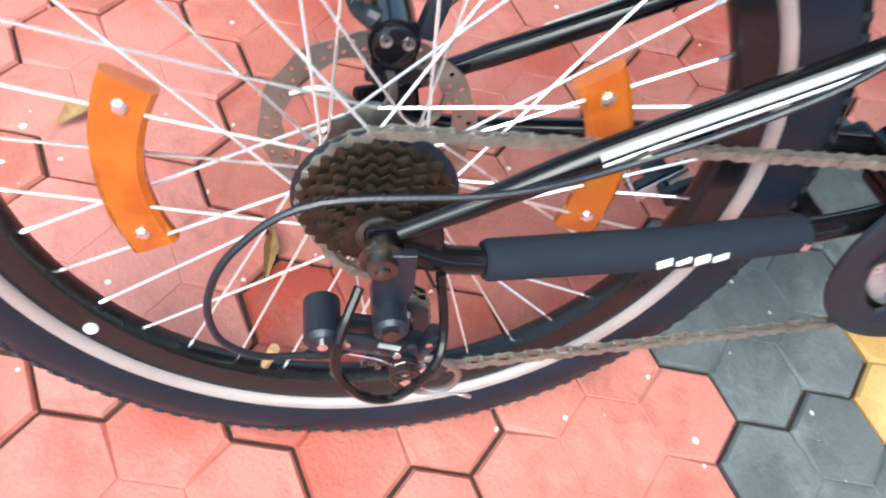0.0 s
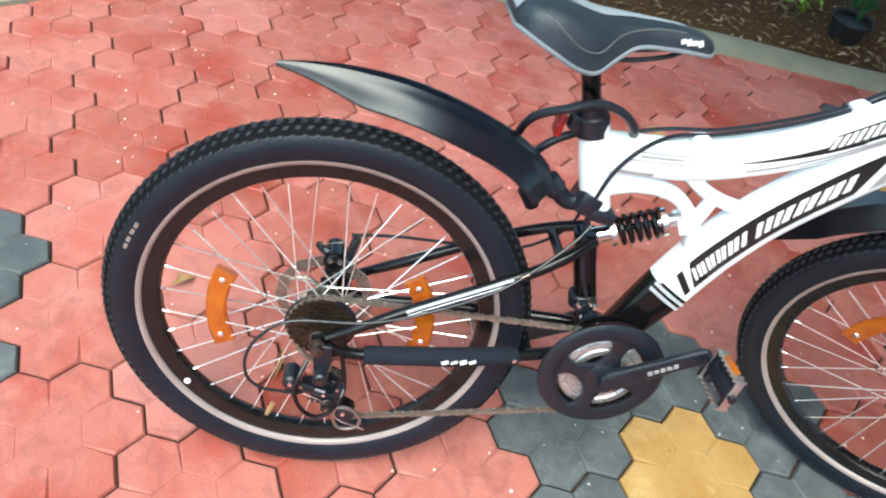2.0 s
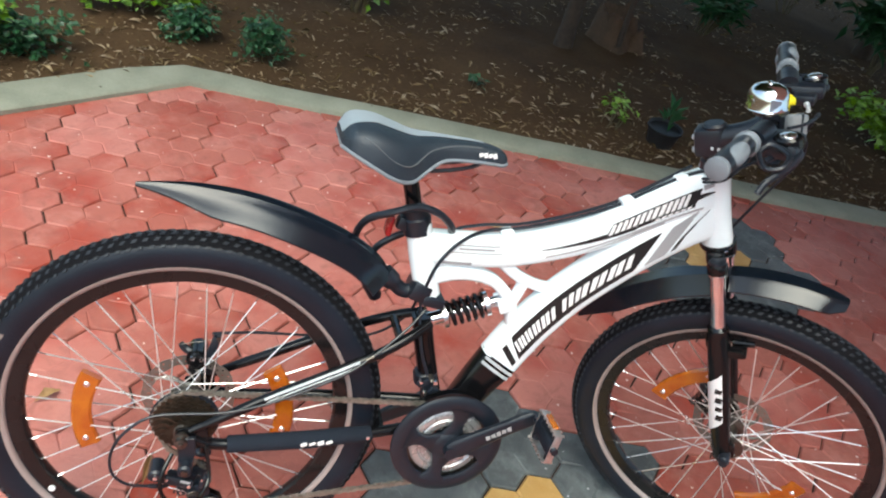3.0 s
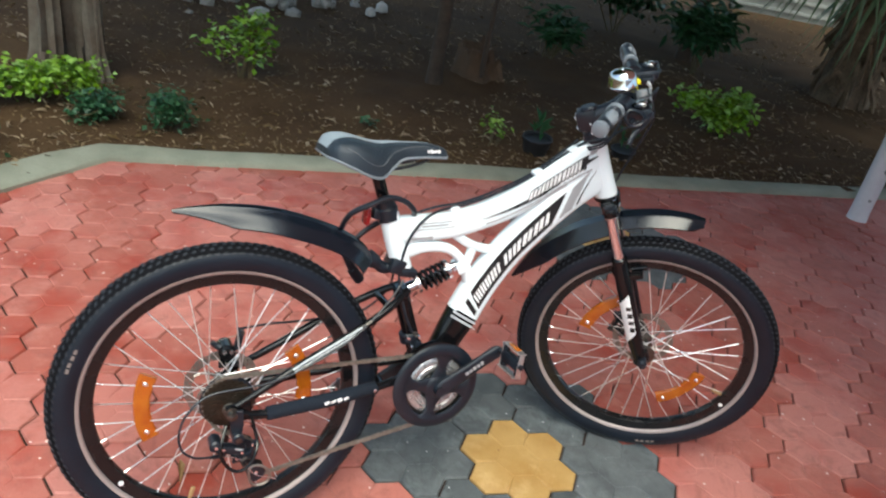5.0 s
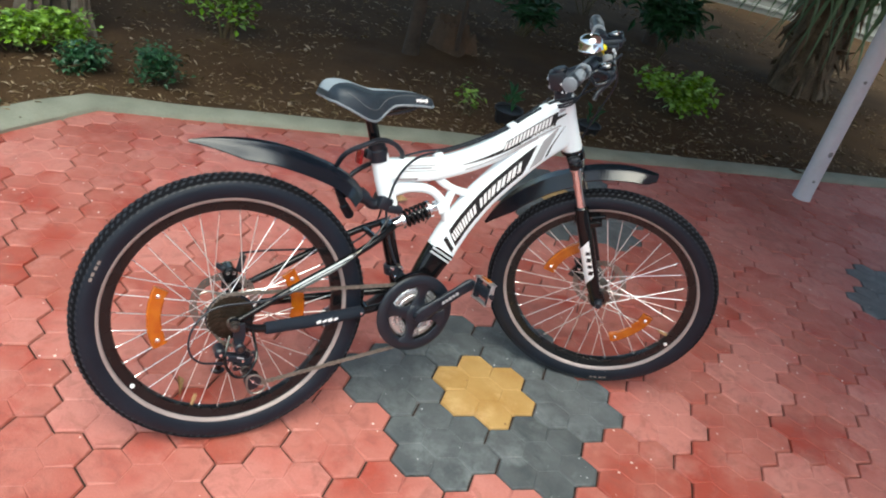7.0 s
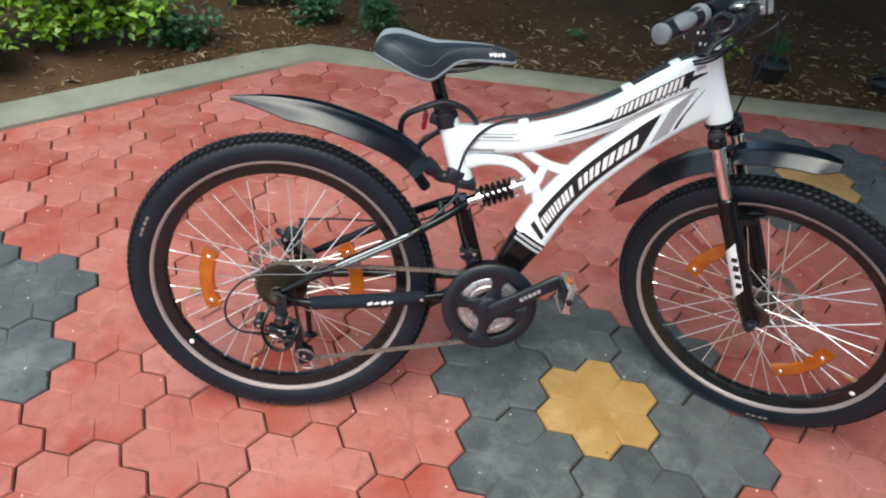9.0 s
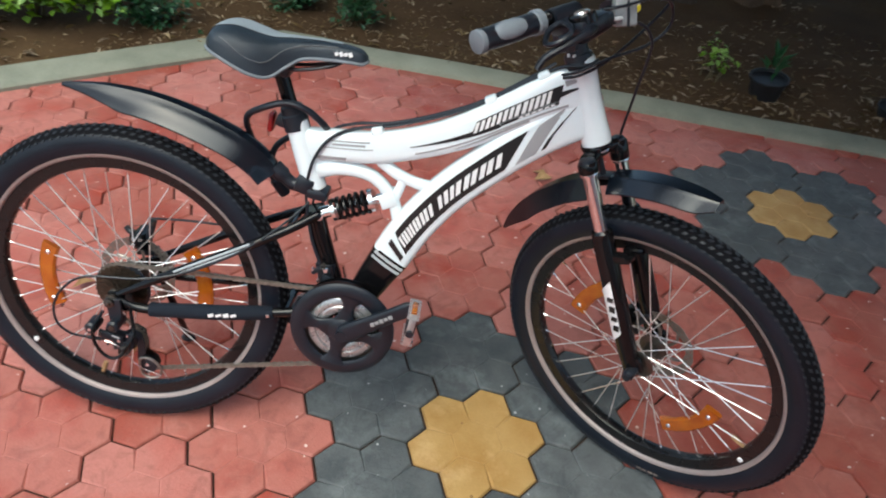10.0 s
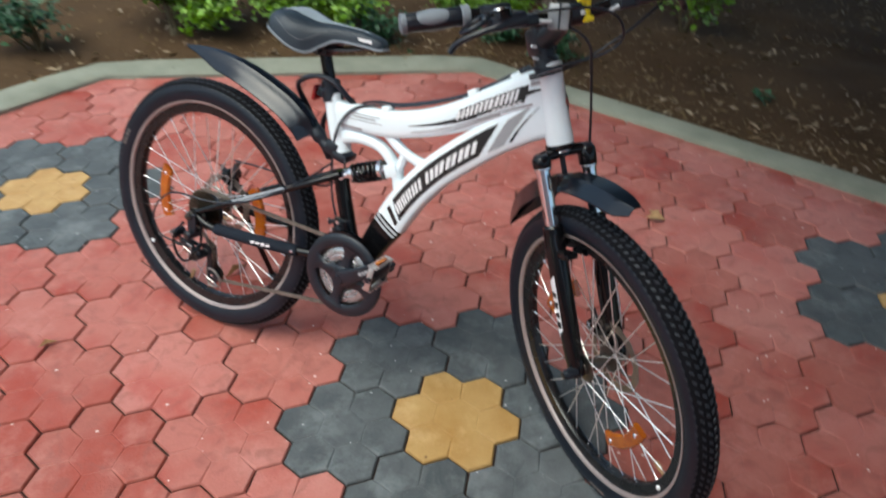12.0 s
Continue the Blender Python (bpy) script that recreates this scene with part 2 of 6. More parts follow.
# ---- mesh tools ----
def finish(bm, name, mat, smooth=True, angle=35):
    bmesh.ops.recalc_face_normals(bm, faces=bm.faces)
    me = bpy.data.meshes.new(name)
    bm.to_mesh(me)
    bm.free()
    for m in mat if isinstance(mat, (list, tuple)) else [mat]:
        me.materials.append(m)
    if smooth:
        me.shade_smooth()
        me.set_sharp_from_angle(angle=radians(angle))
    return me


def part(name, bm, mat, parent, label="", m=None, smooth=True, angle=35):
    """Links a bmesh as one mesh object under a thing or under a part."""
    ob = new(name, bm if isinstance(bm, bpy.types.Mesh) else finish(bm, name, mat, smooth, angle))
    ob.parent = parent
    if m is not None:
        ob.matrix_basis = m
    return tagged(ob, label)


def thing(name, label, category, m=None, group="", kind=""):
    ob = new(name)
    ob.empty_display_size = 0.1
    if m is not None:
        ob.matrix_basis = m
    return tagged(ob, label, category, group, kind)


def spline(pts, step=6, closed=False):
    """Points on a smooth line through the given ones."""
    p = [Vector(q) for q in pts]
    n, out = len(p), []
    for i in range(n if closed else n - 1):
        if closed:
            a, b, c, d = p[i - 1], p[i], p[(i + 1) % n], p[(i + 2) % n]
        else:
            b, c = p[i], p[i + 1]
            a = p[i - 1] if i else 2 * b - c
            d = p[i + 2] if i + 2 < n else 2 * c - b
        for k in range(step):
            t = k / step
            out.append(0.5 * ((2 * b) + (c - a) * t + (2 * a - 5 * b + 4 * c - d) * t * t + (3 * b - a - 3 * c + d) * t ** 3))
    if not closed:
        out.append(p[-1])
    return out


def tube(bm, pts, r, seg=8, closed=False, caps=True):
    """A round tube along points; r: one radius or one a point."""
    p = [Vector(q) for q in pts]
    n = len(p)
    radii = r if isinstance(r, (list, tuple)) else [r] * n
    rings, ref = [], None
    for i in range(n):
        a = p[i - 1] if (i or closed) else p[i]
        b = p[(i + 1) % n] if (i < n - 1 or closed) else p[i]
        t = (b - a).normalized()
        if ref is None:
            ref = t.orthogonal().normalized()
        ref = (ref - t * ref.dot(t)).normalized()
        side = t.cross(ref)
        rings.append([bm.verts.new(p[i] + radii[i] * (math.cos(2 * math.pi * k / seg) * ref + math.sin(2 * math.pi * k / seg) * side)) for k in range(seg)])
    for i in range(n if closed else n - 1):
        a, b = rings[i], rings[(i + 1) % n]
        turn = 0
        if closed and i == n - 1:
            turn = min(range(seg), key=lambda s: (a[0].co - b[s].co).length)
        for k in range(seg):
            bm.faces.new((a[k], a[(k + 1) % seg], b[(k + 1 + turn) % seg], b[(k + turn) % seg]))
    if caps and not closed:
        bm.faces.new(rings[0][::-1])
        bm.faces.new(rings[-1])
    return bm


def slab_sweep(bm, pts, sizes, power=3.2, seg=20):
    """A rounded flat tube along a line in the x-z plane; sizes: half thickness across (y) and half depth, a point."""
    p = [Vector(q) for q in pts]
    rings = []
    for i in range(len(p)):
        t = (p[min(i + 1, len(p) - 1)] - p[max(i - 1, 0)]).normalized()
        nrm = Vector((0, 1, 0)).cross(t).normalized()
        hy, hn = sizes[i]
        ring = []
        for k in range(seg):
            a = 2 * math.pi * k / seg
            cx, sx = math.cos(a), math.sin(a)
            ring.append(bm.verts.new(p[i] + Vector((0, 1, 0)) * hy * math.copysign(abs(cx) ** (2 / power), cx) + nrm * hn * math.copysign(abs(sx) ** (2 / power), sx)))
        rings.append(ring)
    for a, b in zip(rings, rings[1:]):
        for k in range(seg):
            bm.faces.new((a[k], a[(k + 1) % seg], b[(k + 1) % seg], b[k]))
    bm.faces.new(rings[0][::-1])
    bm.faces.new(rings[-1])
    return bm


def smooth_sizes(pts, sizes, step=6):
    both = spline([(x, a, z) for (x, _, z), (a, _) in zip(pts, sizes)], step), spline([(b, 0, 0) for _, b in sizes], step)
    return [Vector((q.x, 0, q.z)) for q in both[0]], [(q.y, h.x) for q, h in zip(*both)]


def revolve(bm, profile, seg=64, axis="y", close=False):
    """Turns (radius, across) pairs round an axis."""
    rings = []
    for k in range(seg):
        a = 2 * math.pi * k / seg
        c, s = math.cos(a), math.sin(a)
        rings.append([bm.verts.new((r * c, w, r * s) if axis == "y" else (r * c, r * s, w)) for r, w in profile])
    n = len(profile)
    for k in range(seg):
        a, b = rings[k], rings[(k + 1) % seg]
        for i in range(n if close else n - 1):
            bm.faces.new((a[i], a[(i + 1) % n], b[(i + 1) % n], b[i]))
    return bm


def rod(bm, a, b, r, seg=10, r2=None):
    return tube(bm, [a, b], [r, r2 if r2 is not None else r], seg)


def block(bm, centre, size, turn=(0, 0, 0), bevel=0.0):
    got = bmesh.ops.create_cube(bm, size=1.0)
    vs = got["verts"]
    bmesh.ops.scale(bm, vec=size, verts=vs)
    if bevel:
        edges = {e for v in vs for e in v.link_edges}
        new_geo = bmesh.ops.bevel(bm, geom=list(edges), offset=bevel, segments=2, affect="EDGES", profile=0.5)
        vs = list({v for f in new_geo["faces"] for v in f.verts} | {v for v in vs if v.is_valid})
    bmesh.ops.transform(bm, matrix=pose(*centre, *turn), verts=vs)
    return bm


def ball(bm, centre, r, squash=(1, 1, 1), u=14, v=9):
    got = bmesh.ops.create_uvsphere(bm, u_segments=u, v_segments=v, radius=r)
    bmesh.ops.transform(bm, matrix=Matrix.Translation(centre) @ Matrix.Diagonal((*squash, 1)), verts=got["verts"])
    return bm


def fresh():
    return bmesh.new()


# ---- the paved yard and the garden ----
PITCH, TURNED = 0.106, radians(19.1)
KERB = [Vector((-3.03, -4.85)), Vector((-2.335, 0.955)), Vector((-0.961, 1.998)), Vector((9.2, 0.556))]


def kerb_sides():
    """Inside of the paved yard: (point on the line, outward normal) for each stretch of kerb."""
    out = []
    for a, b in zip(KERB, KERB[1:]):
        d = (b - a).normalized()
        out.append((a, Vector((-d.y, d.x))))
    return out


SIDES = kerb_sides()


def beyond(x, y):
    """How far a place lies beyond the kerb's inner edge."""
    return max((Vector((x, y)) - a).dot(nrm) for a, nrm in SIDES)


def soil_height(x, y):
    far = beyond(x, y)
    if far < 0.05:
        return -0.05
    base = 0.004 + 0.035 * noise.noise((x * 1.3, y * 1.3, 0.3)) + 0.014 * noise.noise((x * 6, y * 6, 2.0))
    return base + min(0.03, 0.02 * max(0, far - 0.3))


def build_ground():
    fine = [-3.6 + 0.06 * i for i in range(146)]
    xs = [-400, -150, -60, -25, -12, -7, -5] + fine + [5.6, 6.4, 7.4, 8.6, 10, 14, 25, 60, 150, 400]
    finey = [-0.2 + 0.06 * i for i in range(75)]
    ys = [-400, -150, -60, -25, -12, -6, -3, -1.2] + finey + [4.5, 4.9, 5.4, 6, 7, 8.5, 11, 15, 25, 60, 150, 400]
    verts = [(x, y, soil_height(x, y)) for y in ys for x in xs]
    w = len(xs)
    faces = [(j * w + i, j * w + i + 1, (j + 1) * w + i + 1, (j + 1) * w + i) for j in range(len(ys) - 1) for i in range(w - 1)]
    me = bpy.data.meshes.new("ground")
    me.from_pydata(verts, [], faces)
    me.materials.append(M_SOIL)
    me.shade_smooth()
    return tagged(new("ground", me), "bare dark brown garden soil reaching into the distance", "soil", kind="structure")


def build_kerb():
    """Low cast kerb, flush but for a finger's width, with rounded edges and uneven top."""
    bm = fresh()
    width, top = 0.17, 0.022
    prof = [(-0.004, -0.08), (-0.004, top - 0.008), (0.006, top), (width - 0.008, top + 0.002), (width, top - 0.008), (width, -0.08)]
    norms = [nrm for _, nrm in SIDES]
    path = []
    for i, p in enumerate(KERB):
        n0, n1 = norms[max(i - 1, 0)], norms[min(i, len(norms) - 1)]
        path.append((p, (n0 + n1) / (1 + n0.dot(n1))))
    rows = []
    for (p, m0), (q, m1) in zip(path, path[1:]):
        steps = max(2, int((q - p).length / 0.07))
        for k in range(steps + (q == KERB[-1])):
            t = k / steps
            rows.append((p.lerp(q, t), m0.lerp(m1, t)))
    rings = []
    for c, m in rows:
        wob = 0.004 * noise.noise((c.x * 3, c.y * 3, 5.0))
        side = 0.006 * noise.noise((c.x * 2.4, c.y * 2.4, 9.0))
        near = min((c - k).length for k in KERB[1:3])
        along = (c - KERB[2]).dot((KERB[3] - KERB[2]).normalized())
        worn = (1 - 0.17 * math.exp(-(near / 0.16) ** 2)) * (1.06 - 0.32 * min(1, max(0, (along + 0.15) / 0.5)))
        rings.append([bm.verts.new((c.x + m.x * (o * worn + side), c.y + m.y * (o * worn + side), z + (wob if z > 0 else 0))) for o, z in prof])
    for a, b in zip(rings, rings[1:]):
        for i in range(len(prof) - 1):
            bm.faces.new((a[i], a[i + 1], b[i + 1], b[i]))
    return tagged(new("kerb", finish(bm, "kerb", M_KERB, angle=50)), "weathered pale grey concrete kerb between paving and soil", "kerb", kind="structure")


def build_bedding():
    """Dark jointing bed under the pavers."""
    bm = fresh()
    corners = [(KERB[0].x, -6.0), (9.2, -6.0), *[(k.x, k.y) for k in KERB[:0:-1]], (KERB[0].x, KERB[0].y)]
    loop = [bm.verts.new((x, y, -0.0095)) for x, y in corners]
    bm.faces.new(loop)
    return bm


def flower_verts():
    """One paver: seven hexagons in a flower, with shallow grooves between them and a chamfered, deep rim."""
    r = PITCH / math.sqrt(3)
    centres = [Vector((0, 0))] + [Vector((PITCH * math.cos(radians(60 * k)), PITCH * math.sin(radians(60 * k)))) for k in range(6)]
    key = lambda v: (round(v.x, 4), round(v.y, 4))
    count = {}
    for c in centres:
        for k in range(6):
            a = c + r * Vector((math.cos(radians(30 + 60 * k)), math.sin(radians(30 + 60 * k))))
            b = c + r * Vector((math.cos(radians(90 + 60 * k)), math.sin(radians(90 + 60 * k))))
            e = tuple(sorted((key(a), key(b))))
            count[e] = count.get(e, 0) + 1
    rim = [e for e in count if count[e] == 1]
    rim_keys = {}
    for e in rim:
        mid = Vector(((e[0][0] + e[1][0]) / 2, (e[0][1] + e[1][1]) / 2))
        home = min(centres, key=lambda c: (c - mid).length)
        out = (mid - home).normalized()
        for q in e:
            rim_keys.setdefault(q, []).append(out)
    joint = 0.0024
    verts, faces, index = [], [], {}

    def vert(x, y, z):
        verts.append((x, y, z))
        return len(verts) - 1

    def shared(q, low):
        if (q, low) not in index:
            x, y = q
            z = -0.0011
            if q in rim_keys:
                push = sum(rim_keys[q], Vector((0, 0)))
                push = push / push.length_squared * len(rim_keys[q]) if len(rim_keys[q]) > 1 else push
                x, y = x - push.x * joint, y - push.y * joint
                z = -0.03 if low else -0.0045
            index[(q, low)] = vert(x, y, z)
        return index[(q, low)]

    for c in centres:
        ring, inner = [], []
        for k in range(6):
            d = Vector((math.cos(radians(30 + 60 * k)), math.sin(radians(30 + 60 * k))))
            q = key(c + r * d)
            ring.append(shared(q, False))
            gap = 0.0017
            if q in rim_keys:
                gap = 0.0065
            inner.append(vert(c.x + (r - gap) * d.x, c.y + (r - gap) * d.y, 0))
        faces.append(tuple(inner))
        for k in range(6):
            faces.append((ring[k], ring[(k + 1) % 6], inner[(k + 1) % 6], inner[k]))
    for a, b in rim:
        mid = Vector(((a[0] + b[0]) / 2, (a[1] + b[1]) / 2))
        if a[0] * b[1] - a[1] * b[0] < 0:
            a, b = b, a
        faces.append((shared(a, True), shared(b, True), shared(b, False), shared(a, False)))
    return verts, faces


FLOWER = flower_verts()


def paver_mesh(mat, name="paver"):
    me = bpy.data.meshes.new(name)
    me.from_pydata(FLOWER[0], [], FLOWER[1])
    me.materials.append(mat)
    return me


def build_paving():
    """Flower pavers on their lattice, with yellow and grey rosettes set among the red; the nearest are pieces of their own."""
    bed = tagged(new("paving", finish(build_bedding(), "paving", M_JOINT, False)), "flower-shaped interlocking concrete pavers, red with grey and yellow rosettes", "paving", kind="structure")
    one, two = Vector((2.5, 0.8660254)), Vector((0.5, 2.5980762))
    rosettes = [(0, 0), (5, 1), (-7, 5), (10, -6)]
    ring = [(1, 0), (0, 1), (-1, 1), (-1, 0), (0, -1), (1, -1)]
    yellow = set(rosettes)
    grey = {(a + i, b + j) for a, b in rosettes for i, j in ring}
    ca, sa = math.cos(TURNED), math.sin(TURNED)
    shared = {m.name: paver_mesh(m) for m in (M_RED, M_GREY, M_YELLOW)}
    rng = random.Random(4)
    singles, rest, cut = [], {m.name: [] for m in (M_RED, M_GREY, M_YELLOW)}, []
    for a in range(-40, 60):
        for b in range(-40, 40):
            v = (one * a + two * b) * PITCH
            x, y = ca * v.x - sa * v.y, sa * v.x + ca * v.y
            if not (-3.7 < x < 8.5 and -5.15 < y < 2.4):
                continue
            far = beyond(x, y)
            if far > 0.16:
                continue
            mat = M_YELLOW if (a, b) in yellow else M_GREY if (a, b) in grey else M_RED
            m = pose(x, y, rng.uniform(-0.0012, 0.0012), rng.uniform(-0.35, 0.35), rng.uniform(-0.35, 0.35), math.degrees(TURNED) + 60 * rng.randrange(6) + rng.uniform(-0.5, 0.5))
            if far > -0.17:
                cut.append((mat, m))
            elif -2.45 < x < 2.6 and -0.95 < y < 1.95:
                singles.append((abs(x) * 0.6 + abs(y - 0.3), mat, m))
            else:
                rest[mat.name].append(m)
    singles.sort(key=lambda s: s[0])
    for n, (_, mat, m) in enumerate(singles):
        if n < 262:
            ob = new("paver", shared[mat.name])
            ob.parent, ob.matrix_basis = bed, m
        else:
            rest[mat.name].append(m)
    for mat, m in cut:
        bm = fresh()
        bm.from_mesh(shared[mat.name])
        bm.transform(m)
        for p, nrm in SIDES:
            bmesh.ops.bisect_plane(bm, geom=list(bm.verts) + list(bm.edges) + list(bm.faces), plane_co=(p.x + nrm.x * 0.01, p.y + nrm.y * 0.01, 0), plane_no=(nrm.x, nrm.y, 0), clear_outer=True)
        if len(bm.faces):
            ob = new("edge_paver", finish(bm, "edge_paver", mat, False))
            ob.parent = bed
        else:
            bm.free()
    base = np.array(FLOWER[0])
    for mat in (M_RED, M_GREY, M_YELLOW):
        vs, fs = [], []
        for m in rest[mat.name]:
            k = len(vs)
            mm = np.array(m)
            vs.extend((base @ mm[:3, :3].T + mm[:3, 3]).tolist())
            fs.extend(tuple(i + k for i in f) for f in FLOWER[1])
        if not vs:
            continue
        me = bpy.data.meshes.new("outer_pavers")
        me.from_pydata(vs, [], fs)
        me.materials.append(mat)
        ob = tagged(new("outer_pavers", me), kind="stuff")
        ob.parent = bed
    return bed


def leaf(verts, faces, place, size, heading, tilt, bend=0.3, slim=0.42):
    """A folded four-sided blade, two triangles a half."""
    m = Matrix.Translation(place) @ Euler((tilt[0], tilt[1], heading)).to_matrix().to_4x4()
    k = len(verts)
    for x, y, z in ((0, 0, 0), (0.5, slim, bend * 0.4), (1, 0, -bend * 0.2), (0.5, -slim, bend * 0.4), (0.52, 0, 0)):
        verts.append(tuple(m @ Vector((x * size, y * size, z * size))))
    faces.extend([(k, k + 4, k + 1), (k + 4, k + 2, k + 1), (k, k + 3, k + 4), (k + 4, k + 3, k + 2)])


def from_lists(name, verts, faces, mat, smooth=False):
    me = bpy.data.meshes.new(name)
    me.from_pydata(verts, [], faces)
    me.materials.append(mat)
    if smooth:
        me.shade_smooth()
    return me


def build_litter():
    """Dry leaves and twigs strewn over the soil, thickest along the kerb."""
    rng = random.Random(11)
    vs, fs = [], []
    while len(fs) < 4 * 20000:
        x, y = rng.uniform(-3.6, 7.5), rng.uniform(0.2, 7.5)
        far = beyond(x, y)
        if x < -1.7 and rng.random() < 0.6:
            continue
        if far < 0.15 or rng.random() > (1.0 if far < 0.34 else 0.5 if far < 0.7 else 0.32 if far < 3 else 0.24):
            continue
        if noise.noise((x * 1.1, y * 1.1, 7.0)) < -0.25 and far > 0.4:
            continue
        leaf(vs, fs, (x, y, soil_height(x, y) + rng.uniform(0.003, 0.012)), rng.choice((0.014, 0.017, 0.02, 0.022, 0.026, 0.03, 0.038, 0.05, 0.065)) * rng.uniform(0.8, 1.2), rng.uniform(0, 6.3), (rng.uniform(-0.5, 0.5), rng.uniform(-0.4, 0.4)), rng.uniform(0.05, 0.45), rng.uniform(0.05, 0.17))
    tagged(new("leaf_litter", from_lists("leaf_litter", vs, fs, M_LITTER)), "dry brown leaf litter scattered over the soil", "leaf litter", kind="stuff")


def build_fallen_leaves():
    for x, y, size, turn, slim in ((-0.855, 0.118, 0.085, 84, 0.1), (-1.104, 0.33, 0.06, 40, 0.2), (-1.066, -0.365, 0.05, 65, 0.16), (0.149, 1.147, 0.07, 20, 0.4), (0.19, 1.165, 0.06, 140, 0.35)):
        vs, fs = [], []
        leaf(vs, fs, (0, 0, 0.004), size, 0, (0.15, -0.1), 0.6, slim)
        tagged(new("fallen_leaf", from_lists("fallen_leaf", vs, fs, M_STRAW)), "dry curled tan leaf lying on the pavers", "leaf", "leaves on the paving").matrix_basis = pose(x, y, 0.002, 0, 0, turn)


def build_bush(name, label, place, spread, height, lift, count, size, mat, seed, lean=(0, 0), slim=1.0, scatter=0.045):
    """A shrub: forking stems with leaves gathered along the twigs in uneven clumps."""
    rng = random.Random(seed)
    top = thing(name, label, "bush", Matrix.Translation(place))
    bm, ends = fresh(), []
    for _ in range(rng.randint(5, 8)):
        a = rng.uniform(0, 6.3)
        reach = rng.uniform(0.25, 0.95)
        tip = Vector((math.cos(a) * spread[0] * reach + lean[0], math.sin(a) * spread[1] * reach + lean[1], lift + (height - lift) * rng.uniform(0.35, 1.0)))
        root = Vector((rng.uniform(-0.04, 0.04), rng.uniform(-0.04, 0.04), -0.03))
        mid = root.lerp(tip, 0.5) + Vector((rng.uniform(-0.05, 0.05), rng.uniform(-0.05, 0.05), 0.05))
        pts = spline([root, mid, tip], 4)
        tube(bm, pts, [0.009 * min(1, height / 0.4) * (1 - 0.7 * i / len(pts)) for i in range(len(pts))], 5)
        ends.append((mid, tip))
        for _ in range(3):
            s = mid.lerp(tip, rng.uniform(0.1, 0.8))
            e = s + Vector((rng.uniform(-1, 1) * spread[0] * 0.5, rng.uniform(-1, 1) * spread[1] * 0.5, rng.uniform(-0.05, 0.5) * (height - lift) * 0.6))
            tube(bm, [s, e], [0.004, 0.002], 4)
            ends.append((s, e))
    part("branchwork", bm, M_STEM, top)
    vs, fs = [], []
    for _ in range(count):
        s, e = rng.choice(ends)
        p = s.lerp(e, rng.uniform(0.35, 1.12)) + Vector((rng.gauss(0, scatter), rng.gauss(0, scatter), rng.gauss(0, scatter * 0.75)))
        p.z = max(p.z, 0.02)
        leaf(vs, fs, p, size * rng.uniform(0.6, 1.25), rng.uniform(0, 6.3), (rng.uniform(-0.6, 0.6), rng.uniform(-0.5, 0.7)), 0.3, slim * rng.uniform(0.28, 0.42))
    part("foliage", from_lists("foliage", vs, fs, mat), mat, top)
    return top


def build_tree(name, label, base, stems, crown_at, crown_size, leaves, bark, seed):
    """Tapered trunk or trunks with limbs, and a high crown of many leaves with gaps."""
    rng = random.Random(seed)
    top = thing(name, label, "tree", Matrix.Translation(base))
    bm, tips = fresh(), []
    for dx, dy, r, hx, hy, h in stems:
        pts = spline([(dx * 1.2, dy * 1.2, -0.15), (dx, dy, 0.15), (dx + hx * 0.4, dy + hy * 0.4, h * 0.5), (dx + hx, dy + hy, h)], 5)
        n = len(pts)
        tube(bm, [p + Vector((noise.noise(p * 3) * r * 0.4, noise.noise(p * 3 + Vector((5, 0, 0))) * r * 0.4, 0)) for p in pts], [r * (1.55 if i < 2 else 1.2 if i < 5 else 1) * (1 - 0.55 * i / n) for i in range(n)], 28)
        for v in list(bm.verts)[-28 * n:] if len(stems) > 1 else ():
            centre = min(pts, key=lambda p: abs(p.z - v.co.z))
            away = Vector((v.co.x - centre.x, v.co.y - centre.y, 0))
            turn = math.atan2(away.y, away.x)
            flute = noise.noise(Vector((math.cos(turn) * 2.2, math.sin(turn) * 2.2, v.co.z * 0.7 + dx * 9)))
            v.co += away * (0.75 * flute + 0.2 * noise.noise(v.co * 9))
        for _ in range(5):
            a = rng.uniform(0, 6.3)
            tip = Vector((crown_at[0] + math.cos(a) * crown_size[0] * rng.uniform(0.3, 0.9), crown_at[1] + math.sin(a) * crown_size[1] * rng.uniform(0.3, 0.9), crown_at[2] + rng.uniform(-0.5, 0.6) * crown_size[2]))
            start = pts[-1 - rng.randrange(4)]
            tube(bm, spline([start, start.lerp(tip, 0.5) + Vector((0, 0, 0.25)), tip], 4), [r * 0.4 * (1 - 0.085 * i) for i in range(9)], 6)
            tips.append(tip)
    part("trunk", bm, bark, top)
    clumps = tips + [Vector((crown_at[0] + rng.gauss(0, 0.5) * crown_size[0], crown_at[1] + rng.gauss(0, 0.5) * crown_size[1], crown_at[2] + rng.uniform(-0.6, 0.6) * crown_size[2])) for _ in range(60)]
    vs, fs = [], []
    for _ in range(leaves):
        c = rng.choice(clumps)
        p = c + Vector((rng.gauss(0, 0.42), rng.gauss(0, 0.42), rng.gauss(0, 0.2)))
        p.z = max(p.z, 2.35)
        leaf(vs, fs, p, rng.uniform(0.2, 0.36), rng.uniform(0, 6.3), (rng.uniform(-0.7, 0.7), rng.uniform(-0.6, 0.6)), 0.25, 0.4)
    part("crown", from_lists("crown", vs, fs, M_CROWN), M_CROWN, top)
    return top


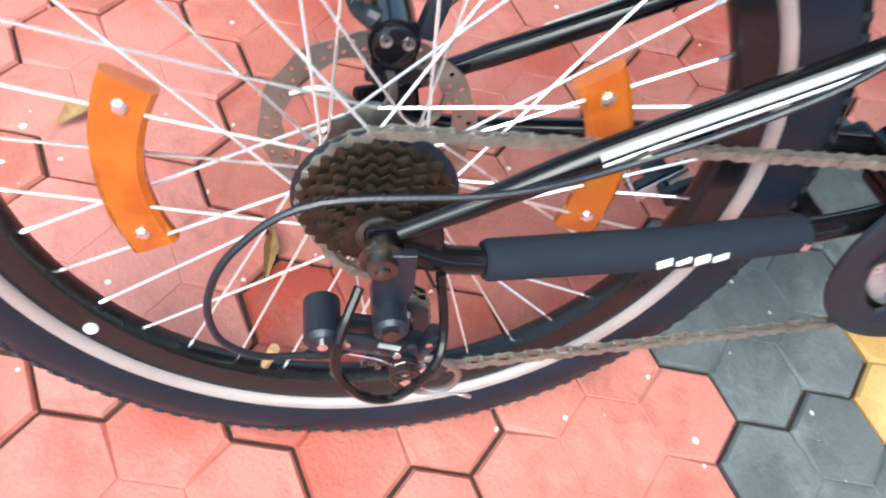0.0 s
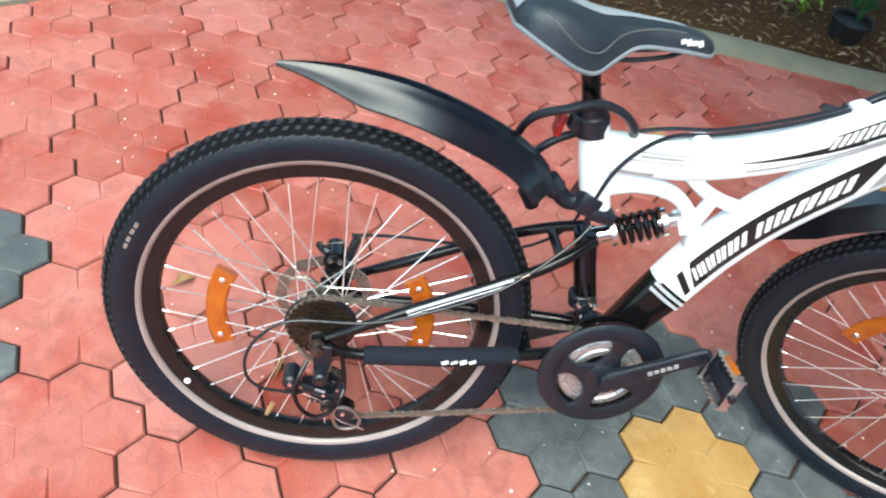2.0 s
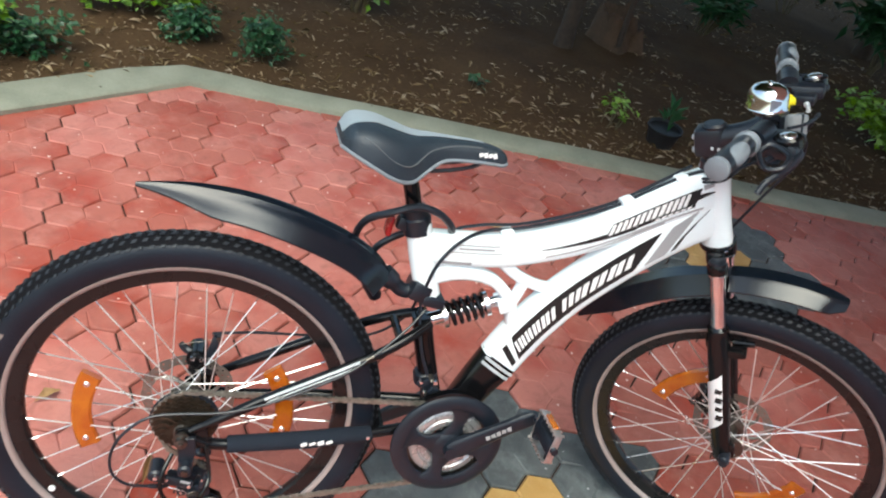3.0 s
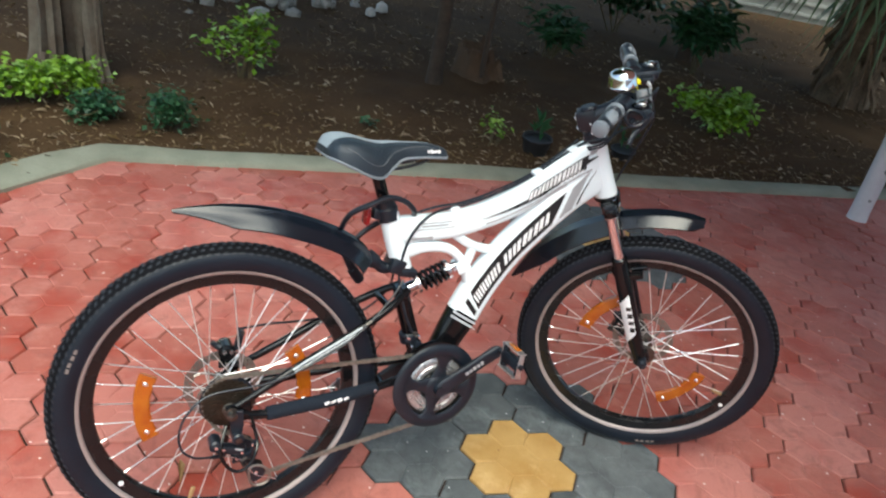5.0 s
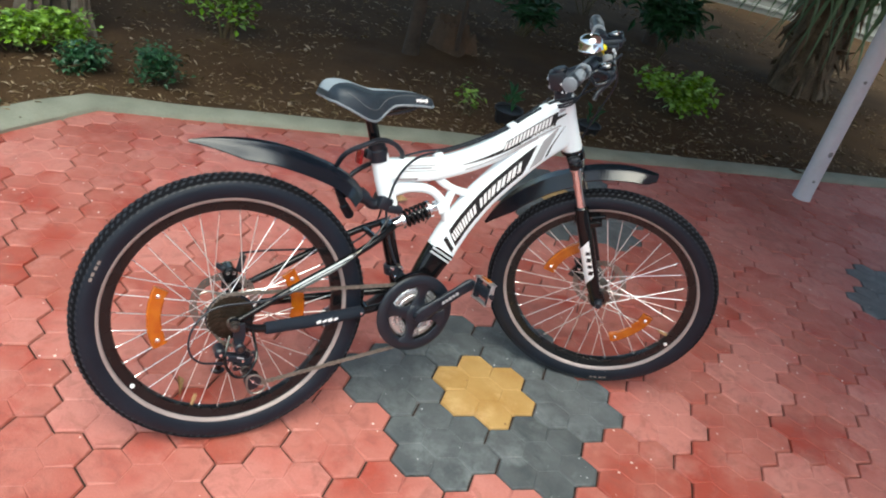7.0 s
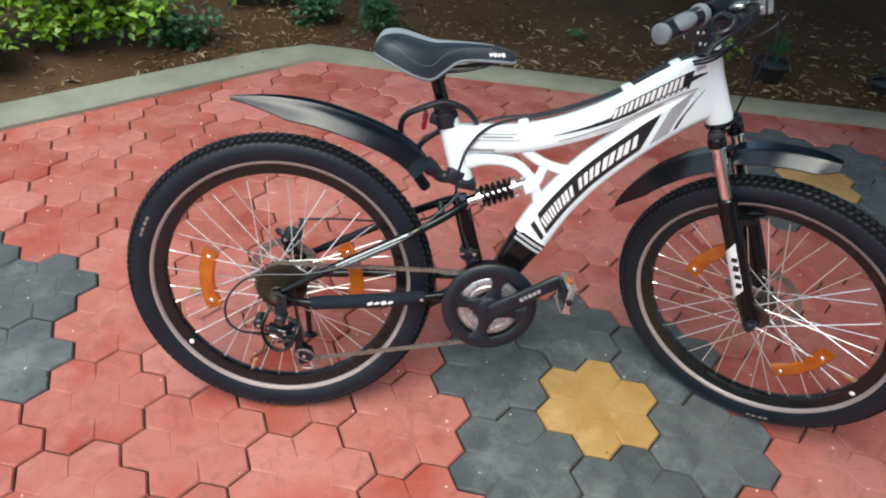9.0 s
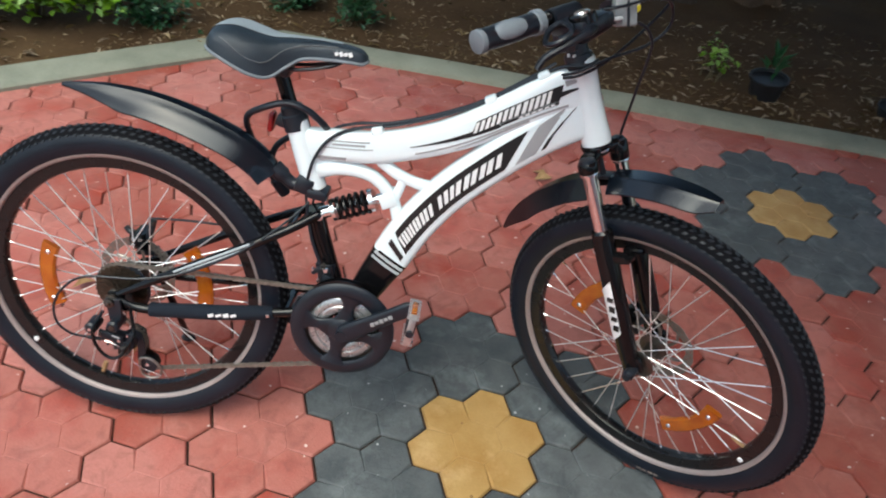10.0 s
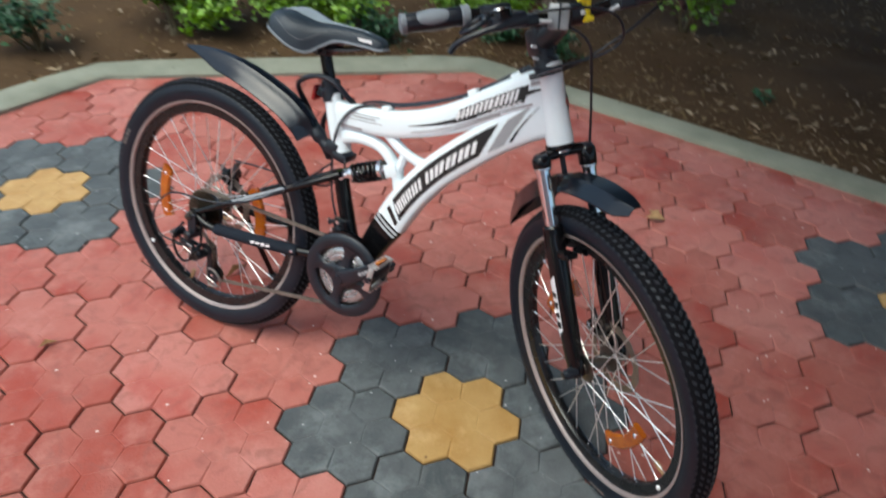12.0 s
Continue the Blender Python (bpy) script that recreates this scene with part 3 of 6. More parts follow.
def build_palm(base):
    """Fan palm: shaggy tapered trunk with old leaf bases and drooping fans of narrow blades."""
    rng = random.Random(21)
    top = thing("palm", "fan palm with a shaggy brown trunk and drooping fronds", "palm", Matrix.Translation(base))
    bm = fresh()
    pts = [Vector((0.03 * math.sin(z * 2), 0.02 * z, z - 0.1)) for z in [0.12 * i for i in range(22)]]
    tube(bm, pts, [0.26 - 0.05 * min(1, i / 8) + 0.02 * noise.noise((i * 0.9, 0, 0)) for i in range(22)], 16)
    part("trunk", bm, M_PALMBARK, top)
    bm = fresh()
    for i in range(260):
        a, z = rng.uniform(0, 6.3), rng.uniform(0.05, 2.1)
        r = 0.24 - 0.03 * min(1, z)
        d = Vector((math.cos(a), math.sin(a), 0))
        s = d * r * 0.9 + Vector((0, 0, z))
        e = s + d * rng.uniform(0.04, 0.16) + Vector((0, 0, rng.uniform(-0.42, 0.1)))
        tube(bm, [s, s.lerp(e, 0.5) + d * 0.02, e], [0.03, 0.02, 0.004], 5)
    tagged(part("leaf_sheath", bm, M_PALMBARK, top), "torn dry leaf bases", kind="stuff")
    for a, rise, reach in ((200, -0.15, 0.8), (235, -0.45, 0.75), (170, -0.3, 0.85), (265, -0.2, 0.9), (300, -0.3, 0.9), (190, -0.8, 0.6), (225, -0.9, 0.55), (255, -0.8, 0.75), (290, -0.85, 0.6), (320, -0.75, 0.8), (345, -0.8, 0.95), (330, 0.1, 0.9), (20, 0.2, 0.9), (90, 0.2, 0.9), (140, -0.05, 1.0)):
        bm = fresh()
        d = Vector((math.cos(radians(a)), math.sin(radians(a)), 0))
        hub = d * reach + Vector((0, 0, 2.0 + rise))
        tube(bm, spline([d * 0.2 + Vector((0, 0, 2.1)), d * reach * 0.55 + Vector((0, 0, 2.25 + rise * 0.3)), hub], 4), [0.018, 0.017, 0.016, 0.015, 0.014, 0.013, 0.012, 0.011, 0.01], 5)
        side = Vector((-d.y, d.x, 0))
        for k in range(22):
            w = radians(-105 + 210 * k / 21)
            ray = (d * math.cos(w) + side * math.sin(w)).normalized()
            length = 0.75 * (0.75 + 0.25 * math.cos(w))
            tip = hub + ray * length + Vector((0, 0, -0.28 - 0.25 * rng.random() + rise * 0.2))
            mid = hub + ray * length * 0.5 + Vector((0, 0, -0.02))
            across = ray.cross(Vector((0, 0, 1))).normalized() * 0.024
            q = [bm.verts.new(v) for v in (hub, mid + across, tip, mid - across, mid + Vector((0, 0, 0.012)))]
            for f in ((0, 1, 4), (0, 4, 3), (4, 1, 2), (4, 2, 3)):
                bm.faces.new([q[i] for i in f])
        part("frond", bm, M_PALM, top, smooth=False)
    return top


def build_pot(place, r, h, plant_label, count, seed):
    rng = random.Random(seed)
    pot = thing("plant_pot", plant_label, "pot plant", Matrix.Translation(place) @ pose(0, 0, 0, 4, -3, 0), group="pots by the kerb")
    bm = fresh()
    revolve(bm, [(0.0, 0.0), (r * 0.72, 0.0), (r * 0.97, h * 0.9), (r * 1.05, h * 0.9), (r * 1.05, h), (r * 0.98, h), (r * 0.93, h * 0.88), (0.0, h * 0.85)], 28, "z")
    part("pot", bm, M_POT, pot)
    vs, fs = [], []
    for _ in range(count):
        a = rng.uniform(0, 6.3)
        leaf(vs, fs, (math.cos(a) * r * 0.3, math.sin(a) * r * 0.3, h * 0.85 + rng.uniform(0, 0.1)), rng.uniform(0.05, 0.1), a, (0, -rng.uniform(0.7, 1.4)), 0.5, 0.14)
    part("foliage", from_lists("foliage", vs, fs, M_DARKLEAF), M_DARKLEAF, pot)


def build_post(place):
    top = thing("post", "white-painted metal post with peeling patches standing on the paving", "post", Matrix.Translation(place))
    bm = fresh()
    revolve(bm, [(0.0, -0.02), (0.058, -0.02), (0.053, 0.004), (0.05, 0.05), (0.05, 2.6), (0.0, 2.6)], 32, "z")
    part("pipe", bm, M_POST, top)


def build_stump(place):
    top = thing("stump", "torn reddish tree stump in the garden soil", "stump", Matrix.Translation(place))
    bm = fresh()
    revolve(bm, [(0.0, -0.1), (0.22, -0.1), (0.2, -0.01), (0.17, 0.05), (0.15, 0.12), (0.135, 0.18), (0.11, 0.2), (0.09, 0.15), (0.05, 0.1), (0.0, 0.09)], 40, "z")
    for v in bm.verts:
        k = noise.noise(Vector((v.co.x * 9, v.co.y * 9, v.co.z * 2)))
        v.co.x *= 1 + 0.5 * k
        v.co.y *= 1 + 0.5 * k
        v.co.z += (0.11 * noise.noise(Vector((v.co.x * 22, v.co.y * 22, 3.0))) + 0.08 * k) if v.co.z > 0.08 else 0
    part("wood", bm, M_STUMP, top)


def build_stones(place):
    rng = random.Random(5)
    bm = fresh()
    for _ in range(60):
        p = Vector((rng.gauss(0, 0.45), rng.gauss(0, 0.2), rng.uniform(0.0, 0.12)))
        got = bmesh.ops.create_icosphere(bm, subdivisions=1, radius=rng.uniform(0.03, 0.08))
        for v in got["verts"]:
            v.co = v.co * (1 + 0.35 * noise.noise(v.co * 30 + p * 9)) + p
    tagged(new("stone_heap", finish(bm, "stone_heap", M_STONE, False)), "heap of pale broken stones on the soil", "stones", kind="stuff").matrix_basis = Matrix.Translation(place)


def build_far_wall():
    """White louvred wall beyond the palm."""
    wall = new("wall_far", finish(block(fresh(), (0, 0, 0.9), (7.0, 0.14, 2.0), bevel=0.006), "wall_far", M_FARWALL))
    tagged(wall, "white-painted boundary wall with horizontal ribs", "wall", kind="structure")
    wall.matrix_basis = pose(10.8, 5.87, 0, 0, 0, -30.6)
    rib = finish(block(fresh(), (0, 0, 0), (7.0, 0.03, 0.05), bevel=0.006), "rib", M_FARWALL)
    for k in range(11):
        ob = new("rib", rib)
        ob.parent, ob.matrix_basis = wall, pose(0, -0.08, 0.12 + 0.16 * k)


def build_shade_roof():
    """Unseen flat roof, assumed from the white post and sized to shade the yard."""
    bm = fresh()
    block(bm, (2.38, -0.92, 2.66), (4.24, 4.54, 0.12), (0, 0, 0), 0.01)
    block(bm, (0.25, -0.92, 2.62), (0.1, 4.54, 0.2), (0, 0, 0), 0.01)
    tagged(new("shade_roof", finish(bm, "shade_roof", M_WHITEWALL)), "unseen flat white roof, assumed from the post, shading the yard", "roof", kind="structure")


def build_unseen_wall():
    """Plain unseen wall, added behind the camera to close off the sky light."""
    wall = new("wall_unseen", finish(block(fresh(), (0, 0, 1.28), (7.2, 0.2, 2.64), bevel=0.006), "wall_unseen", M_WHITEWALL))
    tagged(wall, "plain white wall added out of view behind the camera", "wall", kind="structure").matrix_basis = Matrix.Translation((2.4, -5.0, 0))


build_ground()
build_kerb()


# ---- the bicycle ----
# Its own frame: x ahead from the rear axle, y to its left, z up from the ground along its lean.
BIKE = Matrix.Translation((-0.765, -0.026, 0)) @ pose(0, 0, 0, 0, 0, 0.23) @ pose(0, 0, 0, -12.57, 0, 0)
STEER = Matrix.Translation((0.887, -0.0248, 0.753)) @ pose(0, 0, 0, 0, -22, 0) @ pose(0, 0, 0, 0, 0, -39.5)
HUB_FRONT = Vector((0.0202, -0.0063, -0.457))
GUARD_MID = Vector((0.0185, 0.004, -0.445))
R_TYRE, R_RIM = 0.338, 0.2515

# Squeezes and skews the front triangle to fit the camera's view.
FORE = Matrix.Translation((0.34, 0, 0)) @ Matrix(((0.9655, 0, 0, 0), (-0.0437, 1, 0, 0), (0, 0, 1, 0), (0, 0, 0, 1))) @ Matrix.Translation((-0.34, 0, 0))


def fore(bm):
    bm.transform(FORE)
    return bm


bike = thing("bicycle", "white and black full-suspension mountain bike on its kickstand", "bicycle", BIKE)


def build_tyre_mesh():
    bm = fresh()
    prof = [(0.274, -0.0135), (0.278, -0.0165), (0.290, -0.0235), (0.305, -0.0268), (0.319, -0.0245), (0.328, -0.018), (0.3332, -0.010), (0.3347, 0.0),
            (0.3332, 0.010), (0.328, 0.018), (0.319, 0.0245), (0.305, 0.0268), (0.290, 0.0235), (0.278, 0.0165), (0.274, 0.0135)]
    revolve(bm, prof, 96)
    return finish(bm, "tyre", M_RUBBER, angle=60)


def build_tread_mesh():
    """Staggered knobs: a centre pair, an outer pair and shoulder lugs, all round."""
    vs, fs = [], []
    rows = ((0.0050, 0.3350, 8, 0.0, 0.0084, 0.0070), (0.0142, 0.3304, 36, 0.5, 0.0082, 0.0066), (0.0218, 0.3225, 60, 0.0, 0.0074, 0.0048))
    count = 124
    for side in (-1, 1):
        for across, rad, tip, shift, along, wide in rows:
            for k in range(count):
                a = 2 * math.pi * (k + shift + (0.25 if side > 0 else 0)) / count
                b = radians(tip) * side
                up = Vector((math.cos(b), math.sin(b), 0))
                lat = Vector((-math.sin(b), math.cos(b), 0))
                base = Vector((rad - 0.002, across * side, 0))
                k0 = len(vs)
                for h, s in ((0.0, 1.0), (0.0036, 0.8)):
                    for u, w in ((-1, -1), (1, -1), (1, 1), (-1, 1)):
                        p = base + up * h + lat * w * wide * 0.5 * s
                        t = u * along * 0.5 * s + w * side * wide * 0.28
                        vs.append((p.x * math.cos(a) - t * math.sin(a), p.y, p.x * math.sin(a) + t * math.cos(a)))
                fs.extend([tuple(k0 + i for i in f) for f in ((4, 5, 6, 7), (0, 1, 5, 4), (1, 2, 6, 5), (2, 3, 7, 6), (3, 0, 4, 7))])
    return from_lists("tread", vs, fs, M_TREAD)


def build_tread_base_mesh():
    """The band under the knobs, with the shade between them put into its darker colour."""
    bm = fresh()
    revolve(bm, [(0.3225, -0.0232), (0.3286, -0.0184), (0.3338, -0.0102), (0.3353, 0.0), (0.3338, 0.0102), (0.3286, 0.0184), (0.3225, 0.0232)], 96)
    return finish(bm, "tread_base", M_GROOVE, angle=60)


def build_rim_mesh():
    bm = fresh()
    revolve(bm, [(0.2765, -0.0135), (0.2695, -0.0135), (R_RIM + 0.002, -0.011), (R_RIM, -0.007), (R_RIM - 0.001, 0.0), (R_RIM, 0.007), (R_RIM + 0.002, 0.011), (0.2695, 0.0135), (0.2765, 0.0135), (0.2675, 0.0)], 96, close=True)
    return finish(bm, "rim", M_RIM, angle=50)


def build_stripe_mesh():
    bm = fresh()
    for s in (-1, 1):
        revolve(bm, [(0.2752, s * 0.0142), (0.2765, s * 0.0188), (0.2805, s * 0.0206), (0.2835, s * 0.0214), (0.2835, s * 0.0200), (0.2752, s * 0.012)], 96, close=True)
    return finish(bm, "rim_edge", M_STRIPE, angle=60)


def build_cog_mesh(r, teeth):
    bm = fresh()
    n = teeth * 4
    prof = [r - 0.0045, r - 0.001, r, r - 0.003]
    hole = r * 0.55 if r > 0.03 else r * 0.4
    loops = []
    for y in (-0.0009, 0.0009):
        loops.append(([bm.verts.new((prof[k % 4] * math.cos(2 * math.pi * k / n), y, prof[k % 4] * math.sin(2 * math.pi * k / n))) for k in range(n)],
                      [bm.verts.new((hole * math.cos(2 * math.pi * k / n), y, hole * math.sin(2 * math.pi * k / n))) for k in range(n)]))
    for k in range(n):
        j = (k + 1) % n
        (o0, i0), (o1, i1) = loops
        bm.faces.new((o0[k], o0[j], i0[j], i0[k]))
        bm.faces.new((o1[k], i1[k], i1[j], o1[j]))
        bm.faces.new((o0[k], o1[k], o1[j], o0[j]))
        bm.faces.new((i0[k], i0[j], i1[j], i1[k]))
    return finish(bm, "cog", M_COG, False)


def build_reflector_mesh():
    """A bowed plate, thicker in the middle, as wide as two fingers."""
    bm = fresh()
    rings = []
    for k in range(17):
        a = radians(-25 + 50 * k / 16)
        flare = 0.002 * abs(k - 8) / 8
        ri, ro = 0.149 - flare, 0.180 + flare
        rings.append([bm.verts.new((r * math.cos(a), y, r * math.sin(a))) for r, y in ((ri, -0.003), (ri + 0.004, -0.006), (ro - 0.004, -0.006), (ro, -0.003), (ro, 0.003), (ro - 0.004, 0.006), (ri + 0.004, 0.006), (ri, 0.003))])
    for a, b in zip(rings, rings[1:]):
        for i in range(8):
            bm.faces.new((a[i], a[(i + 1) % 8], b[(i + 1) % 8], b[i]))
    bm.faces.new(rings[0][::-1])
    bm.faces.new(rings[-1])
    return finish(bm, "spoke_reflector", M_ORANGE, angle=30)


def build_screw_mesh():
    bm = fresh()
    revolve(bm, [(0.0, -0.0095), (0.0035, -0.0092), (0.0052, -0.0075), (0.0055, -0.005), (0.0, -0.005)], 14)
    return finish(bm, "screw", M_STEEL)


def build_spoke_mesh():
    bm = fresh()
    rod(bm, (0, 0, 0), (0, 0, 1), 0.0012, 6)
    return finish(bm, "spoke", M_SPOKE)


def build_nipple_mesh():
    bm = fresh()
    tube(bm, [(0, 0, 0.0), (0, 0, 0.009), (0, 0, 0.0095), (0, 0, 0.014)], [0.0017, 0.0017, 0.0014, 0.0013], 6)
    return finish(bm, "nipple", M_STEEL)


def build_rotor_mesh():
    """Brake disc: broad wavy ring with two rows of slots, on a spider of six curved arms."""
    bm = fresh()
    n = 120
    radii = (0.0625, 0.0660, 0.0695, 0.0728, 0.0763, 0.0800)
    grid = []
    for k in range(n):
        a = 2 * math.pi * k / n
        w = 0.0012 * math.sin(12 * a)
        col = []
        for i, r in enumerate(radii):
            rr = r + (w if i == 5 else -w if i == 0 else 0)
            col.append([bm.verts.new((rr * math.cos(a), y, rr * math.sin(a))) for y in (-0.0009, 0.0009)])
        grid.append(col)
    solid = lambda k, i: not ((i == 1 and k % 4 == 0) or (i == 3 and k % 4 == 2))
    for k in range(n):
        a, b = grid[k], grid[(k + 1) % n]
        for i in range(5):
            if not solid(k, i):
                continue
            bm.faces.new((a[i][0], a[i + 1][0], b[i + 1][0], b[i][0]))
            bm.faces.new((a[i][1], b[i][1], b[i + 1][1], a[i + 1][1]))
            if i == 0:
                bm.faces.new((a[0][0], b[0][0], b[0][1], a[0][1]))
            if i == 4:
                bm.faces.new((a[5][0], a[5][1], b[5][1], b[5][0]))
    for k in range(6):
        a = 2 * math.pi * k / 6
        tube(bm, spline([(r * math.cos(a + w), 0, r * math.sin(a + w)) for r, w in ((0.02, 0.0), (0.036, 0.12), (0.052, 0.34), (0.064, 0.6))], 4), [0.0042 - 0.00014 * i for i in range(13)], 6)
    revolve(bm, [(0.014, -0.002), (0.024, -0.002), (0.024, 0.002), (0.014, 0.002)], 24, close=True)
    return finish(bm, "brake_disc", M_DISC)


TYRE, TREAD, TREAD_BASE, RIM, STRIPE = build_tyre_mesh(), build_tread_mesh(), build_tread_base_mesh(), build_rim_mesh(), build_stripe_mesh()
REFLECTOR, SCREW, SPOKE, NIPPLE, ROTOR = build_reflector_mesh(), build_screw_mesh(), build_spoke_mesh(), build_nipple_mesh(), build_rotor_mesh()


def build_wheel(name, label, m, flange, width, reflectors, dot, spin, valve_at, mark_at):
    """Rim with tyre, hub, crossed spokes, two spoke reflectors and brake disc."""
    rim = part(name, RIM, M_RIM, bike, label, m)
    part("tyre", TYRE, M_RUBBER, rim, "black knobbly rubber tyre")
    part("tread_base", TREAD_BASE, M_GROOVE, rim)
    part("tread", TREAD, M_TREAD, rim)
    part("rim_edge", STRIPE, M_STRIPE, rim, "bare polished rim wall")
    bm = fresh()
    fl, w = flange, width
    revolve(bm, [(0.0, -w - 0.02), (0.005, -w - 0.02), (0.005, -w - 0.012), (0.013, -w - 0.01), (0.014, -w - 0.003), (fl, -w - 0.002), (fl + 0.003, -w), (fl, -w + 0.002), (0.015, -w + 0.006), (0.0125, 0.0),
                 (0.015, w - 0.006), (fl, w - 0.002), (fl + 0.003, w), (fl, w + 0.002), (0.014, w + 0.003), (0.013, w + 0.01), (0.005, w + 0.012), (0.005, w + 0.02), (0.0, w + 0.02)], 28)
    part("hub", bm, M_GUNMETAL, rim)
    for k in range(36):
        side = -1 if k % 2 else 1
        lead = 1 if (k // 2) % 2 else -1
        a = 2 * math.pi * k / 36 + spin
        b = a + lead * radians(74)
        s = Vector((flange * math.cos(b), side * width, flange * math.sin(b)))
        e = Vector(((R_RIM + 0.002) * math.cos(a), 0, (R_RIM + 0.002) * math.sin(a)))
        way = e - s
        turn = way.to_track_quat("Z", "Y").to_matrix().to_4x4()
        part("spoke", SPOKE, M_STEEL, rim, m=Matrix.Translation(s) @ turn @ Matrix.Diagonal((1, 1, way.length, 1)))
        part("nipple", NIPPLE, M_STEEL, rim, m=Matrix.Translation(e) @ (-way).to_track_quat("Z", "Y").to_matrix().to_4x4())
    for ang in reflectors:
        part("spoke_reflector", REFLECTOR, M_ORANGE, rim, "orange plastic spoke reflector", pose(0, -0.008, 0, 0, -ang, 0))
        for off in (-19, 19):
            a = radians(ang + off)
            part("screw", SCREW, M_STEEL, rim, m=Matrix.Translation((0.165 * math.cos(a), -0.008, 0.165 * math.sin(a))))
    a = radians(dot)
    bm = fresh()
    revolve(bm, [(0.0, -0.0028), (0.004, -0.0026), (0.0055, -0.001), (0.0055, 0.002), (0.0, 0.002)], 16)
    part("sticker", bm, M_WHITEDECAL, rim, "round white sticker", Matrix.Translation((0.2655 * math.cos(a), -0.0135, 0.2655 * math.sin(a))))
    a = radians(valve_at)
    bm = fresh()
    tube(bm, [(r * math.cos(a), 0, r * math.sin(a)) for r in (0.259, 0.241, 0.240, 0.223)], [0.0042, 0.0042, 0.0052, 0.0048], 10)
    part("valve", bm, M_STRAW, rim, "valve stem with pale cap")
    bm = fresh()
    for w in (-4, -1.6, 1.2, 3.6):
        b = radians(mark_at + w)
        for rr, hh in ((0.309, 0.008),):
            block(bm, (rr * math.cos(b), -0.0266, rr * math.sin(b)), (hh * 0.7, 0.0012, 0.009), (0, -math.degrees(b), 0))
    part("sidewall_mark", bm, M_MARK, rim, "worn brownish moulded marking")
    return rim


rear = build_wheel("rear_wheel", "black rear wheel with steel spokes", pose(-0.005, -0.0053, R_TYRE - 0.0007, 0.41, 0, 0), 0.031, 0.03, (179.5, 10), 217.9, radians(36), 252, 156)
front = build_wheel("front_wheel", "black front wheel with steel spokes", STEER @ Matrix.Translation(HUB_FRONT), 0.029, 0.03, (121, -60.5), -48.5, radians(28), -44, -97)

# Rear wheel's cogs and both brake discs.
for n, (rad, teeth) in enumerate(((0.0545, 28), (0.049, 24), (0.044, 22), (0.0395, 20), (0.0355, 18), (0.0315, 16), (0.027, 14))):
    part("cog", build_cog_mesh(rad, teeth), M_COG, rear, m=pose(0, -0.034 - 0.0046 * n, 0, 0, 11 * n, 0))
bm = fresh()
revolve(bm, [(0.050, -0.027), (0.0565, -0.025), (0.057, -0.0265), (0.051, -0.0295), (0.03, -0.032), (0.03, -0.029)], 48, close=True)
part("spoke_guard", bm, M_SATIN, rear, "dull black spoke protector disc")
bm = fresh()
revolve(bm, [(0.0, -0.098), (0.0045, -0.097), (0.005, -0.0945), (0.0095, -0.0935), (0.0105, -0.085), (0.0145, -0.0845), (0.0145, -0.082), (0.010, -0.0815), (0.010, -0.066), (0.016, -0.0635), (0.018, -0.03), (0.0, -0.03)], 12)
part("axle_nut", bm, M_GUNMETAL, rear, "dark steel axle nut")
part("brake_disc", ROTOR, M_DISC, rear, "perforated steel brake disc", pose(0, 0.046, 0))
part("brake_disc", ROTOR, M_DISC, front, "perforated steel brake disc", pose(0, 0.044, 0))
for s in (-1, 1):
    bm = fresh()
    revolve(bm, [(0.0, s * 0.083), (0.008, s * 0.082), (0.009, s * 0.076), (0.0115, s * 0.074), (0.0115, s * 0.05), (0.0, s * 0.05)], 14)
    part("axle_nut", bm, M_SATIN, front)

# Main frame.
TOP_LINE = [(0.354, 0, 0.683), (0.43, 0, 0.686), (0.50, 0, 0.692), (0.585, 0, 0.714), (0.668, 0, 0.748), (0.75, 0, 0.795), (0.83, 0, 0.838), (0.876, 0, 0.853)]
TOP_SIZE = [(0.019, 0.029), (0.02, 0.030), (0.02, 0.030), (0.02, 0.030), (0.021, 0.032), (0.022, 0.036), (0.022, 0.042), (0.02, 0.046)]
DOWN_LINE = [(0.541, 0, 0.474), (0.565, 0, 0.518), (0.597, 0, 0.567), (0.651, 0, 0.631), (0.738, 0, 0.709), (0.812, 0, 0.764), (0.893, 0, 0.815)]
DOWN_SIZE = [(0.022, 0.040), (0.023, 0.040), (0.024, 0.039), (0.024, 0.038), (0.024, 0.038), (0.023, 0.038), (0.02, 0.042)]


